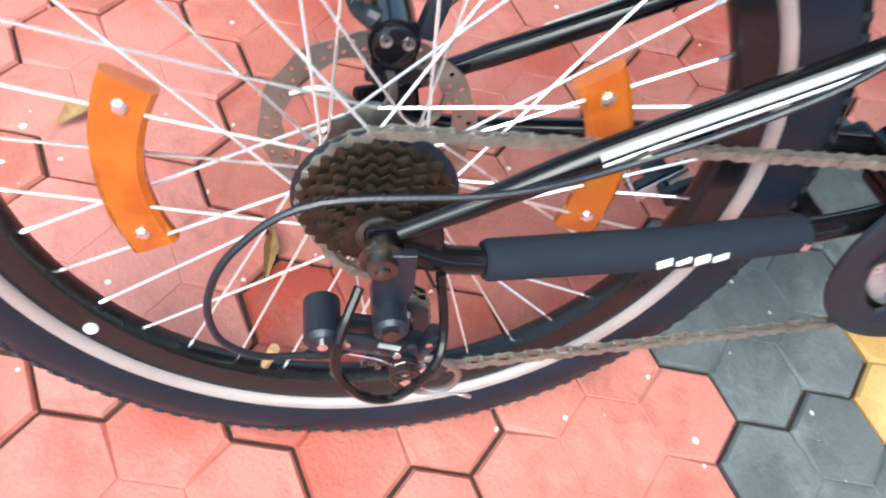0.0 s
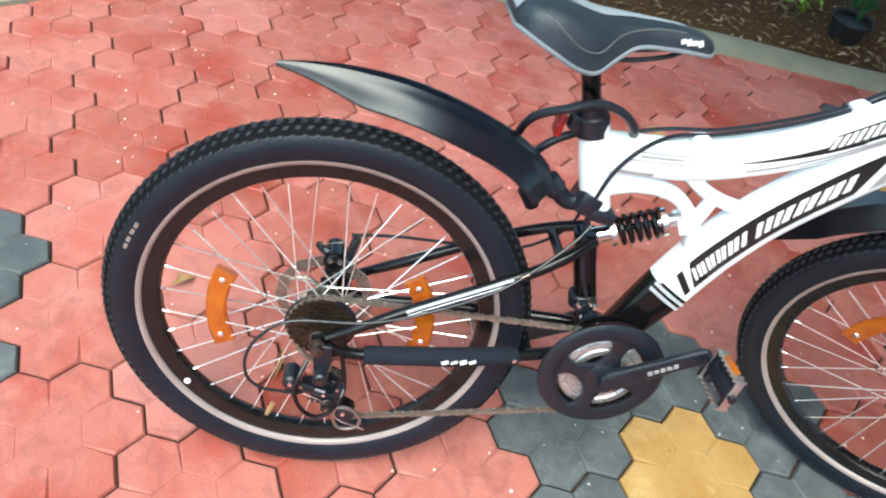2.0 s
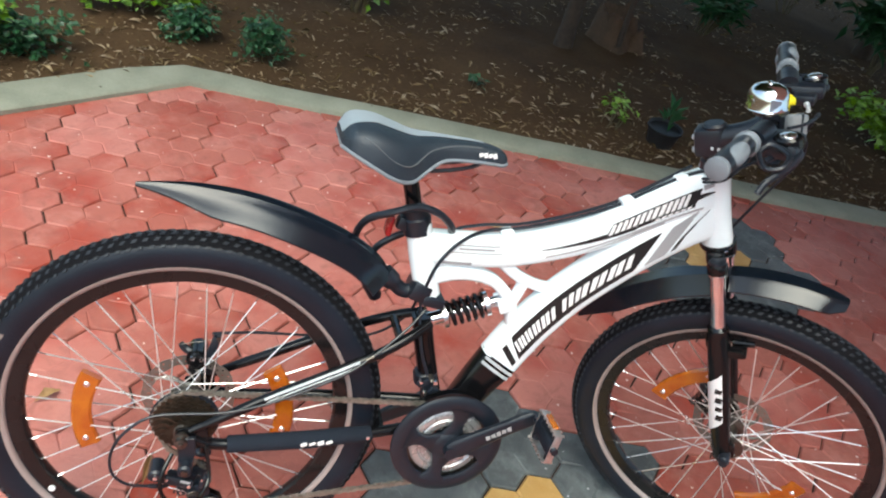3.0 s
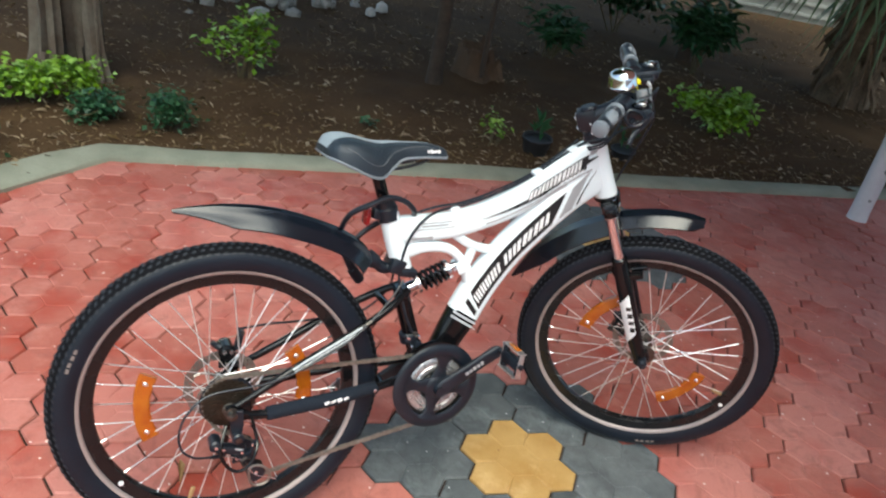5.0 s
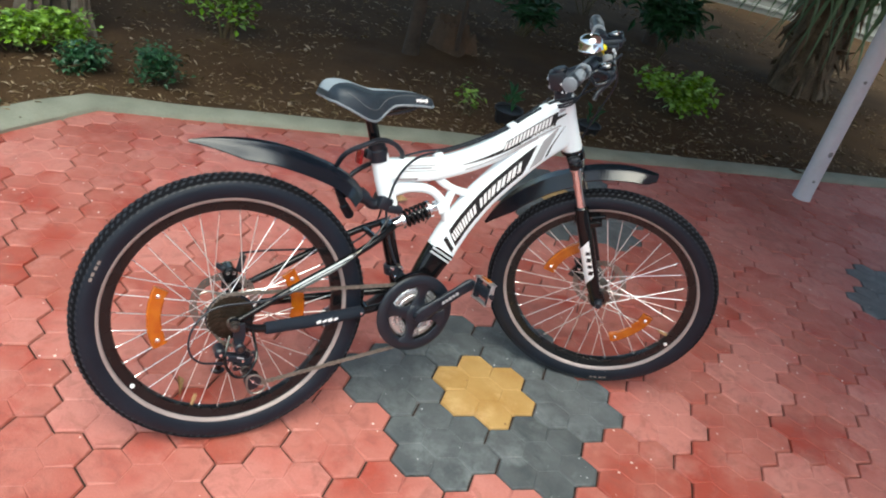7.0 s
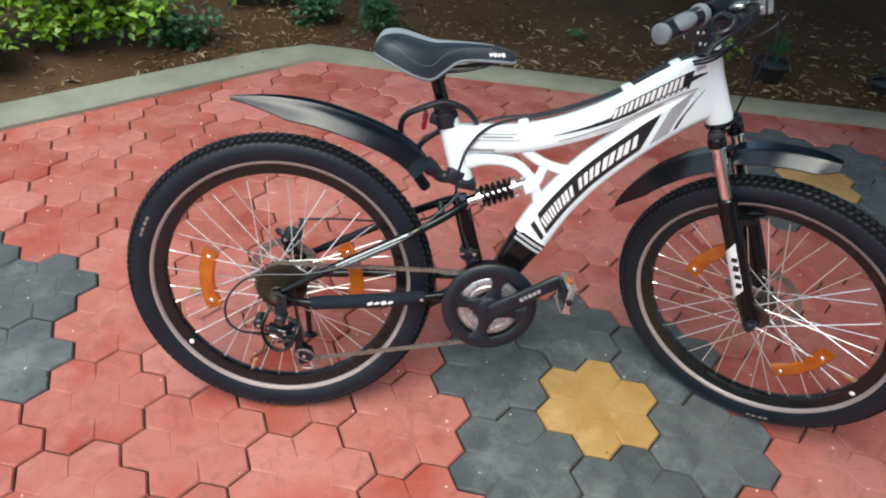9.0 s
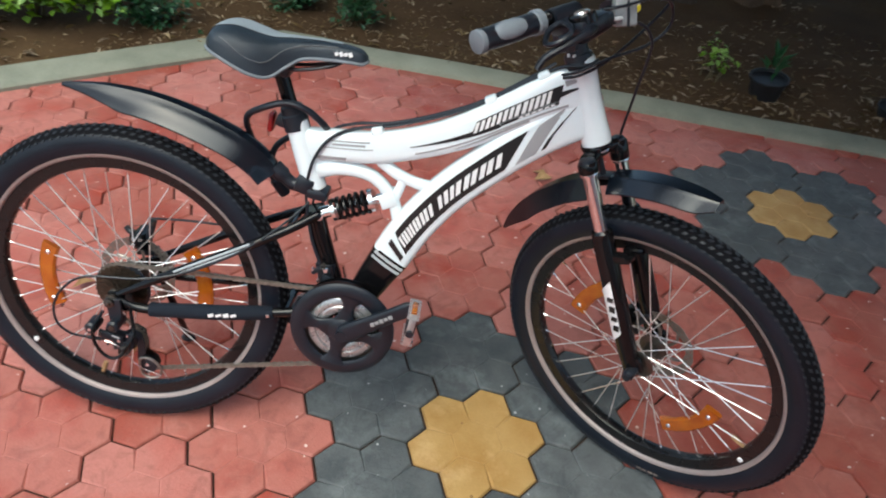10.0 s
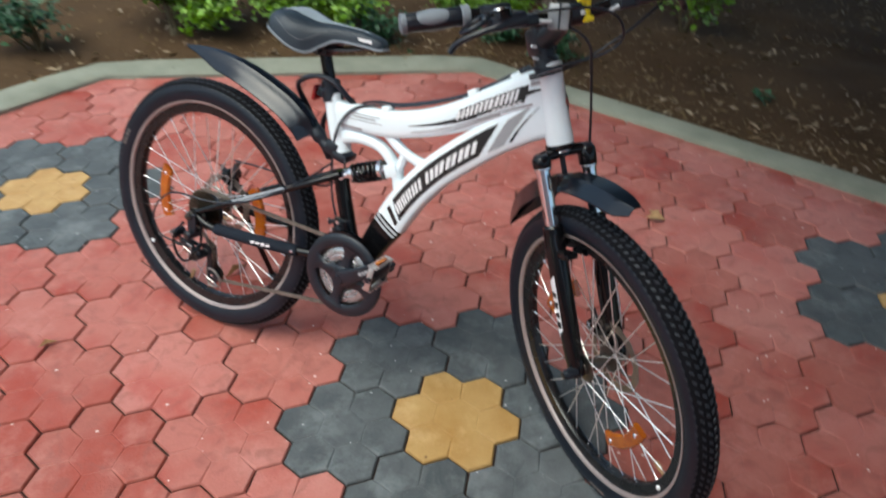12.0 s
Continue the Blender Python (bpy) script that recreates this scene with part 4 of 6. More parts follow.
def build_frame():
    bm = fresh()
    slab_sweep(bm, *smooth_sizes(TOP_LINE, TOP_SIZE), power=3.6, seg=24)
    slab_sweep(bm, *smooth_sizes(DOWN_LINE, DOWN_SIZE), power=4.0, seg=24)
    tube(bm, spline([(0.338, 0, 0.722), (0.345, 0, 0.70), (0.36, 0, 0.65), (0.379, 0, 0.594)], 4), 0.0232, 20)
    tube(bm, [(0.8480, 0, 0.899), (0.8500, 0, 0.894), (0.8535, 0, 0.885), (0.8735, 0, 0.836), (0.8935, 0, 0.788), (0.9035, 0, 0.764), (0.9070, 0, 0.755)], [0.025, 0.0275, 0.0265, 0.0255, 0.0265, 0.0285, 0.0275], 24)
    slab_sweep(bm, *smooth_sizes([(0.372, 0, 0.630), (0.43, 0, 0.642), (0.49, 0, 0.634), (0.53, 0, 0.60), (0.548, 0, 0.556), (0.555, 0, 0.52)], [(0.017, 0.018), (0.016, 0.0135), (0.015, 0.0115), (0.015, 0.0112), (0.015, 0.0125), (0.013, 0.013)]), power=3.0, seg=16)
    slab_sweep(bm, *smooth_sizes([(0.505, 0, 0.668), (0.54, 0, 0.645), (0.585, 0, 0.63), (0.64, 0, 0.625)], [(0.012, 0.012), (0.012, 0.0105), (0.012, 0.0105), (0.012, 0.012)]), power=3.0, seg=14)
    slab_sweep(bm, *smooth_sizes([(0.554, 0, 0.638), (0.545, 0, 0.61), (0.535, 0, 0.585)], [(0.011, 0.0095), (0.011, 0.0095), (0.011, 0.0105)]), power=3.0, seg=14)
    slab_sweep(bm, *smooth_sizes([(0.362, 0, 0.656), (0.395, 0, 0.662), (0.425, 0, 0.666)], [(0.010, 0.018), (0.010, 0.016), (0.009, 0.008)]), power=3.0, seg=14)
    for s in (-1, 1):
        block(bm, (0.527, s * 0.014, 0.593), (0.034, 0.006, 0.03), (0, -25, 0), 0.003)
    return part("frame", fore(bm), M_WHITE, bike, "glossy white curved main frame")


frame_white = build_frame()


def strip_on(line, sizes, t0, t1, lo, hi, side, lift, slant=0.0, steps=14, lo_end=None, hi_end=None, slant_end=None):
    """A thin raised patch on a frame tube's flank: from t0 to t1 along it, lo to hi across (-1 to 1), for decals."""
    pts, sz = smooth_sizes(line, sizes, 12)
    n = len(pts) - 1
    bm = fresh()
    grid = []
    for i in range(steps + 1):
        row, g = [], i / steps
        low = lo + ((lo if lo_end is None else lo_end) - lo) * g
        high = hi + ((hi if hi_end is None else hi_end) - hi) * g
        for v in (low, (low + high) / 2, high):
            f = (t0 + (t1 - t0) * g + (slant + ((slant if slant_end is None else slant_end) - slant) * g) * (v - low)) * n
            f = min(max(f, 0), n - 0.001)
            a = int(f)
            p = pts[a].lerp(pts[a + 1], f - a)
            t = (pts[min(a + 1, n)] - pts[max(a - 1, 0)]).normalized()
            nrm = Vector((0, 1, 0)).cross(t).normalized()
            hy, hn = sz[a]
            y = hy * max(0.0, 1 - abs(v) ** 4.0) ** 0.25
            row.append([bm.verts.new(p - nrm * hn * v + Vector((0, side * (y + e), 0))) for e in (lift, -0.002)])
        grid.append(row)
    for a, b in zip(grid, grid[1:]):
        for j in range(2):
            bm.faces.new((a[j][0], a[j + 1][0], b[j + 1][0], b[j][0]))
        for j in (0, 2):
            bm.faces.new((a[j][0], b[j][0], b[j][1], a[j][1]))
    for row in (grid[0], grid[-1]):
        for j in range(2):
            bm.faces.new((row[j][0], row[j][1], row[j + 1][1], row[j + 1][0]))
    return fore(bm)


# Decals on both flanks; the lettering is kept as plain slanted blocks.
for s in (-1, 1):
    part("decal_panel", strip_on(DOWN_LINE, DOWN_SIZE, 0.095, 0.655, -0.52, 0.58, s, 0.0008, 0.075, slant_end=0.115), M_BLACKDECAL, frame_white, "black panel on the down tube")
    part("decal_patch", strip_on(DOWN_LINE, DOWN_SIZE, 0.03, 0.07, -0.50, 0.52, s, 0.0008, 0.06), M_BLACKDECAL, frame_white)
    part("decal_patch", strip_on(DOWN_LINE, DOWN_SIZE, 0.688, 0.768, -0.60, 0.55, s, 0.0008, 0.115, 10, -0.60, 0.76, 0.115), M_GREYDECAL, frame_white)
    for t0, wide, low, high, lean in ((0.79, 0.018, -0.58, -0.20, 0.105), (0.832, 0.012, -0.20, 0.20, 0.135), (0.887, 0.006, 0.20, 0.55, 0.16)):
        part("decal_patch", strip_on(DOWN_LINE, DOWN_SIZE, t0, t0 + wide, low, high, s, 0.0008, lean, 4), M_BLACKDECAL, frame_white)
    t = 0.135
    for word in ((0.047, 0.047, 0.047, 0.047, 0.047), (0.047, 0.020, 0.047, 0.044, 0.047)):
        for w in word:
            for start, end in ((0.0, 0.38), (0.60, 0.98)) if w > 0.03 else ((0.1, 0.9),):
                part("lettering", strip_on(DOWN_LINE, DOWN_SIZE, t + start * w, t + end * w, -0.26, 0.28, s, 0.0016, 0.05, 3), M_WHITEDECAL, frame_white)
            t += w + 0.0055
        t += 0.026
    part("decal_patch", strip_on(TOP_LINE, TOP_SIZE, 0.39, 0.66, -0.06, -0.03, s, 0.0008, 0.0, 14, -0.40, -0.02), M_BLACKDECAL, frame_white, "black tapering flash")
    part("decal_patch", strip_on(TOP_LINE, TOP_SIZE, 0.575, 0.835, -0.20, 0.40, s, 0.0008, 0.05), M_BLACKDECAL, frame_white)
    part("decal_patch", strip_on(TOP_LINE, TOP_SIZE, 0.66, 0.83, -0.34, -0.22, s, 0.0008, 0.03), M_BLACKDECAL, frame_white)
    part("decal_patch", strip_on(TOP_LINE, TOP_SIZE, 0.84, 0.94, -0.08, 0.14, s, 0.0008, 0.0, 8, 0.10, 0.13), M_BLACKDECAL, frame_white)
    part("decal_patch", strip_on(TOP_LINE, TOP_SIZE, 0.52, 0.74, -0.72, -0.70, s, 0.0008, 0.0, 10, -0.66, -0.5), M_GREYDECAL, frame_white)
    part("decal_patch", strip_on(TOP_LINE, TOP_SIZE, 0.40, 0.86, -0.55, -0.46, s, 0.0008, 0.02), M_GREYDECAL, frame_white)
    part("decal_patch", strip_on(TOP_LINE, TOP_SIZE, 0.87, 0.96, 0.28, 0.50, s, 0.0008, 0.0, 8, 0.40, 0.43), M_GREYDECAL, frame_white)
    t = 0.583
    for w in (0.029, 0.011, 0.029, 0.03, 0.034, 0.028, 0.029):
        for start, end in ((0.0, 0.38), (0.60, 0.98)) if w > 0.02 else ((0.0, 1.0),):
            part("lettering", strip_on(TOP_LINE, TOP_SIZE, t + start * w, t + end * w, -0.15, 0.34, s, 0.0016, 0.04, 3), M_WHITEDECAL, frame_white)
        t += w + 0.0055
    for k in range(6):
        part("lettering", strip_on(TOP_LINE, TOP_SIZE, 0.715 + 0.018 * k, 0.728 + 0.018 * k, -0.32, -0.24, s, 0.0016, 0.03, 2), M_WHITEDECAL, frame_white)
    for lo, hi, t0, t1 in ((0.42, 0.50, 0.10, 0.26), (-0.02, 0.04, 0.08, 0.27), (0.18, 0.30, 0.11, 0.24)):
        part("decal_patch", strip_on(TOP_LINE, TOP_SIZE, t0, t1, lo, hi, s, 0.0008, 0.02, 6), M_GREYDECAL, frame_white)
    part("decal_patch", strip_on(TOP_LINE, TOP_SIZE, 0.05, 0.16, -0.78, -0.58, s, 0.0008, 0.02, 6), M_GREYDECAL, frame_white)
bm = fresh()
ball(bm, (0, 0, 0), 0.018, (0.3, 0.88, 1.35))
badge = part("head_badge", bm, M_BLACKDECAL, frame_white, "dark oval head badge with a reddish field", pose(0.8775, -0.0215, 0.834, 0, -22, -8))
bm = fresh()
ball(bm, (0.0022, 0, 0), 0.011, (0.36, 0.8, 1.1))
part("badge_field", bm, M_BADGE, badge)
for x, z, tilt in ((0.497, 0.7165, -14), (0.703, 0.80, -27), (0.792, 0.853, -31)):
    bm = fresh()
    block(bm, (x, -0.004, z + 0.0065), (0.023, 0.024, 0.019), (0, tilt, 0), 0.004)
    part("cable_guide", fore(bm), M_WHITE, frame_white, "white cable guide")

# Black lower end of the down tube with its silver rings, and the bottom bracket.
bm = fresh()
slab_sweep(bm, *smooth_sizes([(0.462, 0, 0.335), (0.488, 0, 0.38), (0.515, 0, 0.43), (0.5425, 0, 0.476)], [(0.02, 0.03), (0.021, 0.032), (0.022, 0.036), (0.0225, 0.0405)]), power=3.6, seg=24)
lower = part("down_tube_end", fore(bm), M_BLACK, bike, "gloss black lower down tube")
for t in (0.86, 0.93):
    bm = strip_on([(0.462, 0, 0.335), (0.488, 0, 0.38), (0.515, 0, 0.43), (0.5425, 0, 0.476)], [(0.02, 0.03), (0.021, 0.032), (0.022, 0.036), (0.0225, 0.0405)], t, t + 0.035, -0.86, 0.86, -1, 0.0028, 0.0, 2)
    part("ring_decal", bm, M_SILVER, lower, "silver ring")
bm = fresh()
revolve(bm, [(0.0, -0.045), (0.017, -0.045), (0.021, -0.042), (0.021, 0.042), (0.017, 0.045), (0.0, 0.045)], 24)
part("bottom_bracket", bm, M_BLACK, bike, m=Matrix.Translation((0.455, 0, 0.32)))

# Swing arm.
def seat_stay(s):
    return spline([(0.006, s * 0.076, 0.347), (0.07, s * 0.072, 0.381), (0.14, s * 0.066, 0.418), (0.27, s * 0.061, 0.485), (0.34, s * 0.046, 0.521), (0.388, s * 0.022, 0.546)], 5)


bm = fresh()
for s in (-1, 1):
    tube(bm, seat_stay(s), [0.007] * 3 + [0.008] * 3 + [0.009] * 20, 12)
    tube(bm, spline([(0.006, s * 0.076, 0.335), (0.06, s * 0.073, 0.319), (0.20, s * 0.067, 0.327), (0.33, s * 0.053, 0.337), (0.43, s * 0.034, 0.348)], 5), 0.010, 12)
    block(bm, (0.012, s * 0.075, 0.333), (0.05, 0.006, 0.045), (0, -12, 0), 0.004)
rod(bm, (0.337, -0.046, 0.519), (0.337, 0.046, 0.519), 0.008)
rod(bm, (0.33, -0.05, 0.332), (0.33, 0.05, 0.332), 0.009)
tube(bm, spline([(0.377, 0, 0.55), (0.389, 0, 0.50), (0.41, 0, 0.43), (0.436, 0, 0.35)], 4), 0.0185, 16)
rod(bm, (0.432, -0.04, 0.352), (0.432, 0.04, 0.352), 0.017, 16)
swing = part("swing_arm", bm, M_BLACK, bike, "gloss black rear swing arm")
for s in (-1, 1):
    bm = fresh()
    run = seat_stay(s)[9:16]
    for off, half in ((0.0042, 0.0026), (-0.0018, 0.0016)):
        line = []
        for i, p in enumerate(run):
            q = (run[min(i + 1, 6)] - run[max(i - 1, 0)]).normalized()
            line.append(p + Vector((0, s * math.sqrt(0.0085 ** 2 - off * off), 0)) + Vector((-q.z, 0, q.x)) * off)
        tube(bm, line, half, 6)
    part("stay_stripe", bm, M_SILVER, swing, "silver stripe on the seat stay")
bm = fresh()
tube(bm, [(0.066, -0.0728, 0.319), (0.069, -0.0725, 0.319), (0.2, -0.067, 0.327), (0.308, -0.056, 0.3345), (0.311, -0.0555, 0.335)], [0.013, 0.0148, 0.0156, 0.0148, 0.013], 18)
guard = part("chainstay_guard", bm, M_FOAM, bike, "black neoprene chainstay guard")
bm = fresh()
for k, w in enumerate((0.006, 0.0045, 0.007, 0.005)):
    x = 0.193 + 0.0145 * k
    block(bm, (x, -0.0828 + (x - 0.19) * 0.09, 0.3275 + 0.06 * (x - 0.19)), (0.0115, 0.0012, w * 1.25), (0, -20, 6), 0.0005)
part("lettering", bm, M_WHITEDECAL, guard, "white block lettering")
bm = fresh()
block(bm, (0.304, -0.0722, 0.3365), (0.007, 0.004, 0.007), (0, 0, 0), 0.001)
part("fastener", bm, M_STEEL, guard)

# Rear shock with its coil spring.
S0, S1 = Vector((0.389, 0, 0.541)), Vector((0.524, 0, 0.595))
ax = (S1 - S0).normalized()
bm = fresh()
rod(bm, S0, S1, 0.0075, 14)
for a, b, r in ((0.0, 0.03, 0.013), (0.118, 0.145, 0.010)):
    rod(bm, S0 + ax * a, S0 + ax * b, r, 16)
for c in (S0, S1):
    rod(bm, c + Vector((0, -0.019, 0)), c + Vector((0, 0.019, 0)), 0.0085, 14)
shock = part("shock", bm, M_CHROME, bike, "polished rear shock absorber")
for a, b, r in ((0.026, 0.034, 0.023), (0.104, 0.112, 0.023)):
    bm = fresh()
    rod(bm, S0 + ax * a, S0 + ax * b, r, 24)
    part("spring_seat", bm, M_STEEL, shock)
bm = fresh()
nrm = Vector((0, 1, 0)).cross(ax)
coil = [S0 + ax * (0.034 + 0.07 * k / 96) + 0.0205 * (math.cos(k * 2 * math.pi / 17.5) * nrm + math.sin(k * 2 * math.pi / 17.5) * Vector((0, 1, 0))) for k in range(97)]
tube(bm, coil, 0.0042, 8)
part("spring", bm, M_BLACK, shock, "black coil spring")

# Seat post and saddle.
bm = fresh()
tube(bm, [(0.304, 0, 0.822), (0.312, 0, 0.795), (0.339, 0, 0.71)], 0.0135, 18)
post = part("seat_post", bm, M_BLACK, bike, "black seat post")
bm = fresh()
tube(bm, [(0.327, 0, 0.752), (0.328, 0, 0.748), (0.332, 0, 0.735), (0.333, 0, 0.732), (0.341, 0, 0.706)], [0.018, 0.0215, 0.0215, 0.0245, 0.0245], 20)
block(bm, (0.312, 0, 0.72), (0.02, 0.026, 0.022), (0, 17, 0), 0.003)
part("seat_clamp", bm, M_SATIN, post, "black seat clamp")
bm = fresh()
block(bm, (0.305, 0, 0.815), (0.045, 0.05, 0.018), (0, 8, 0), 0.004)
rod(bm, (0.305, -0.033, 0.812), (0.305, 0.033, 0.812), 0.008, 10)
part("saddle_clamp", bm, M_SATIN, post)
bm = fresh()
for s in (-1, 1):
    tube(bm, spline([(0.225, s * 0.03, 0.838), (0.26, s * 0.026, 0.828), (0.33, s * 0.023, 0.82), (0.40, s * 0.016, 0.832), (0.435, s * 0.006, 0.85)], 4), 0.0036, 8)
part("saddle_rails", bm, M_SATIN, bike)


SADDLE = [(0.189, 0.048, 0.866, 0.850), (0.204, 0.070, 0.884, 0.846), (0.236, 0.079, 0.888, 0.832), (0.271, 0.076, 0.880, 0.816), (0.301, 0.062, 0.873, 0.811), (0.328, 0.045, 0.873, 0.828), (0.355, 0.034, 0.873, 0.843), (0.401, 0.027, 0.872, 0.845), (0.435, 0.024, 0.868, 0.844), (0.455, 0.018, 0.862, 0.842), (0.463, 0.010, 0.853, 0.844)]


def build_saddle():
    """Padded saddle: broad tail with side skirts, a waist and a rounded nose."""
    xs = spline([(a, b, c) for a, b, c, _ in SADDLE], 4)
    lows = spline([(d, 0, 0) for *_, d in SADDLE], 4)
    bm = fresh()
    rings, edge = [], []
    for p, q in zip(xs, lows):
        hw, top, low = p.y, p.z, q.x
        ring = []
        for k in range(17):
            a = math.pi * k / 16
            cx, sx = math.cos(a), math.sin(a)
            ring.append(bm.verts.new((p.x, -hw * math.copysign(abs(cx) ** 0.62, cx), low + (top - low) * abs(sx) ** 0.5)))
        rings.append(ring)
        edge.append((Vector((p.x, -hw, low)), Vector((p.x, hw, low))))
    for a, b in zip(rings, rings[1:]):
        for k in range(16):
            bm.faces.new((a[k], a[k + 1], b[k + 1], b[k]))
        bm.faces.new((a[0], b[0], b[16], a[16]))
    bm.faces.new(rings[0])
    bm.faces.new(rings[-1][::-1])
    saddle = part("saddle", bm, M_SADDLE, bike, "black padded saddle with grey piping", angle=70)
    bm = fresh()
    line = [e[0] for e in edge] + [e[1] for e in edge[::-1]]
    tube(bm, line, 0.003, 8, closed=True)
    part("piping", bm, M_GRIP, saddle, "pale grey edge piping")
    bm = fresh()
    rows = []
    for i in range(0, 31):
        p, q = xs[i], lows[i]
        hw, top, low = p.y, p.z, q.x
        row = []
        for k in range(9):
            f = (k - 4) / 4 * (0.46 - 0.030 * i if i < 8 else 0.22 - 0.006 * (i - 8))
            a = math.pi / 2 - f * 1.1
            cx, sx = math.cos(a), math.sin(a)
            row.append(bm.verts.new((p.x - 0.0005, hw * math.copysign(abs(cx) ** 0.62, cx), low + (top - low) * abs(sx) ** 0.5 + 0.0012)))
        rows.append(row)
    for a, b in zip(rows, rows[1:]):
        for k in range(8):
            bm.faces.new((a[k], a[k + 1], b[k + 1], b[k]))
    part("tail_panel", bm, M_TRIM, saddle, "pale grey tail panel")
    for s in (-1, 1):
        bm = fresh()
        pts = []
        for x, zf in ((0.206, 0.80), (0.232, 0.62), (0.267, 0.42), (0.297, 0.42), (0.327, 0.66), (0.37, 0.80), (0.414, 0.86)):
            i = min(range(len(xs)), key=lambda n: abs(xs[n].x - x))
            hw, top, low = xs[i].y, xs[i].z, lows[i].x
            sx = zf ** 2
            cx = math.sqrt(max(0, 1 - sx * sx))
            pts.append((x, s * (hw * cx ** 0.62 + 0.0004), low + (top - low) * zf))
        tube(bm, spline(pts, 4), 0.0011, 6)
        part("stitching", bm, M_SEAM, saddle, "grey seam")
        bm = fresh()
        for k in range(4):
            block(bm, (0.412 + 0.008 * k, s * (0.0262 - 0.0006 * k), 0.8575), (0.0065, 0.0015, 0.006 + 0.002 * (k % 2)), (0, -24, s * -4))
        part("lettering", bm, M_WHITEDECAL, saddle, "small white block lettering")
    return saddle


build_saddle()

# Red reflector and cable lock round the seat post.
bm = fresh()
block(bm, (0.291, 0.004, 0.714), (0.010, 0.03, 0.036), (0, 6, 0), 0.004)
part("rear_reflector", bm, M_REDLENS, bike, "red rear reflector")
lock = thing("cable_lock", "black vinyl cable lock looped round the seat post", "cable lock", BIKE)
bm = fresh()
tube(bm, spline([(0.290, 0.062, 0.566), (0.262, 0.058, 0.612), (0.243, 0.03, 0.672), (0.249, -0.012, 0.722), (0.285, -0.035, 0.749), (0.327, -0.034, 0.762), (0.364, -0.03, 0.752), (0.390, -0.02, 0.728), (0.396, 0.004, 0.708), (0.381, 0.032, 0.697), (0.34, 0.046, 0.688), (0.287, 0.052, 0.65), (0.277, 0.06, 0.6), (0.297, 0.063, 0.56)], 6), 0.0062, 10)
part("cable", bm, M_SATIN, lock)
bm = fresh()
tube(bm, [(0.281, 0.062, 0.578), (0.283, 0.062, 0.575), (0.302, 0.064, 0.548), (0.305, 0.064, 0.544)], [0.009, 0.0125, 0.0125, 0.009], 14)
part("lock_body", bm, M_SATIN, lock)
bm = fresh()
tube(bm, [(0.270, 0.06, 0.602), (0.273, 0.06, 0.597), (0.281, 0.061, 0.58), (0.283, 0.062, 0.576)], [0.007, 0.0095, 0.0095, 0.007], 14)
part("lock_tip", bm, M_SATIN, lock)


def build_fender(name, line, widths, crown, label, parent, m=None, thick=0.0026, flat=1 / 3, rib=0.0):
    """A curved mudguard: ridged channel along a line; widths: half width a point."""
    pts = spline(line, 5)
    last = Vector((0, 0, 1))
    hw = [v.x for v in spline([(w, 0, 0) for w in widths], 5)]
    bm, n_all = fresh(), len(pts)
    outer, inner = [], []
    for i, p in enumerate(pts):
        t = (pts[min(i + 1, len(pts) - 1)] - pts[max(i - 1, 0)]).normalized()
        up = t.cross(Vector((0, 1, 0))).normalized()
        up = up if up.dot(last) > 0 else -up
        last = up
        a, b = [], []
        for k in range(25):
            v = -1 + 2 * k / 24
            drop = crown * max(0.0, abs(v) - flat) / (1 - flat) - rib * math.cos(3 * math.pi * v) * min(1, (n_all - i) / 6)
            q = p + Vector((0, v * hw[i], 0)) - up * drop * min(1, hw[i] / 0.03)
            a.append(bm.verts.new(q))
            b.append(bm.verts.new(q - up * thick))
        outer.append(a)
        inner.append(b)
    n = len(pts)
    for i in range(n - 1):
        for k in range(24):
            bm.faces.new((outer[i][k], outer[i][k + 1], outer[i + 1][k + 1], outer[i + 1][k]))
            bm.faces.new((inner[i][k], inner[i + 1][k], inner[i + 1][k + 1], inner[i][k + 1]))
        for k in (0, 24):
            bm.faces.new((outer[i][k], outer[i + 1][k], inner[i + 1][k], inner[i][k]))
    for i in (0, n - 1):
        for k in range(24):
            bm.faces.new((outer[i][k], inner[i][k], inner[i][k + 1], outer[i][k + 1]))
    return part(name, bm, M_FENDER, parent, label, m, angle=22)


rear_fender = build_fender("rear_fender", [(-0.1, 0, 0.742), (-0.06, 0, 0.747), (0.0, 0, 0.749), (0.08, 0, 0.741), (0.16, 0, 0.719), (0.235, 0, 0.688), (0.283, 0, 0.655), (0.308, 0, 0.624)], [0.003, 0.012, 0.026, 0.040, 0.046, 0.046, 0.044, 0.039], 0.038, "black plastic rear mudguard with long ridges", bike, rib=0.0022)
bm = fresh()
tube(bm, spline([(0.296, 0, 0.626), (0.318, 0, 0.607), (0.336, 0, 0.595), (0.364, 0, 0.6)], 4), [0.017] * 4 + [0.013] * 9, 12)
block(bm, (0.36, 0, 0.603), (0.035, 0.056, 0.034), (0, 18, 0), 0.006)
block(bm, (0.385, -0.005, 0.588), (0.04, 0.05, 0.02), (0, 10, 0), 0.005)
part("fender_bracket", bm, M_SATIN, rear_fender)


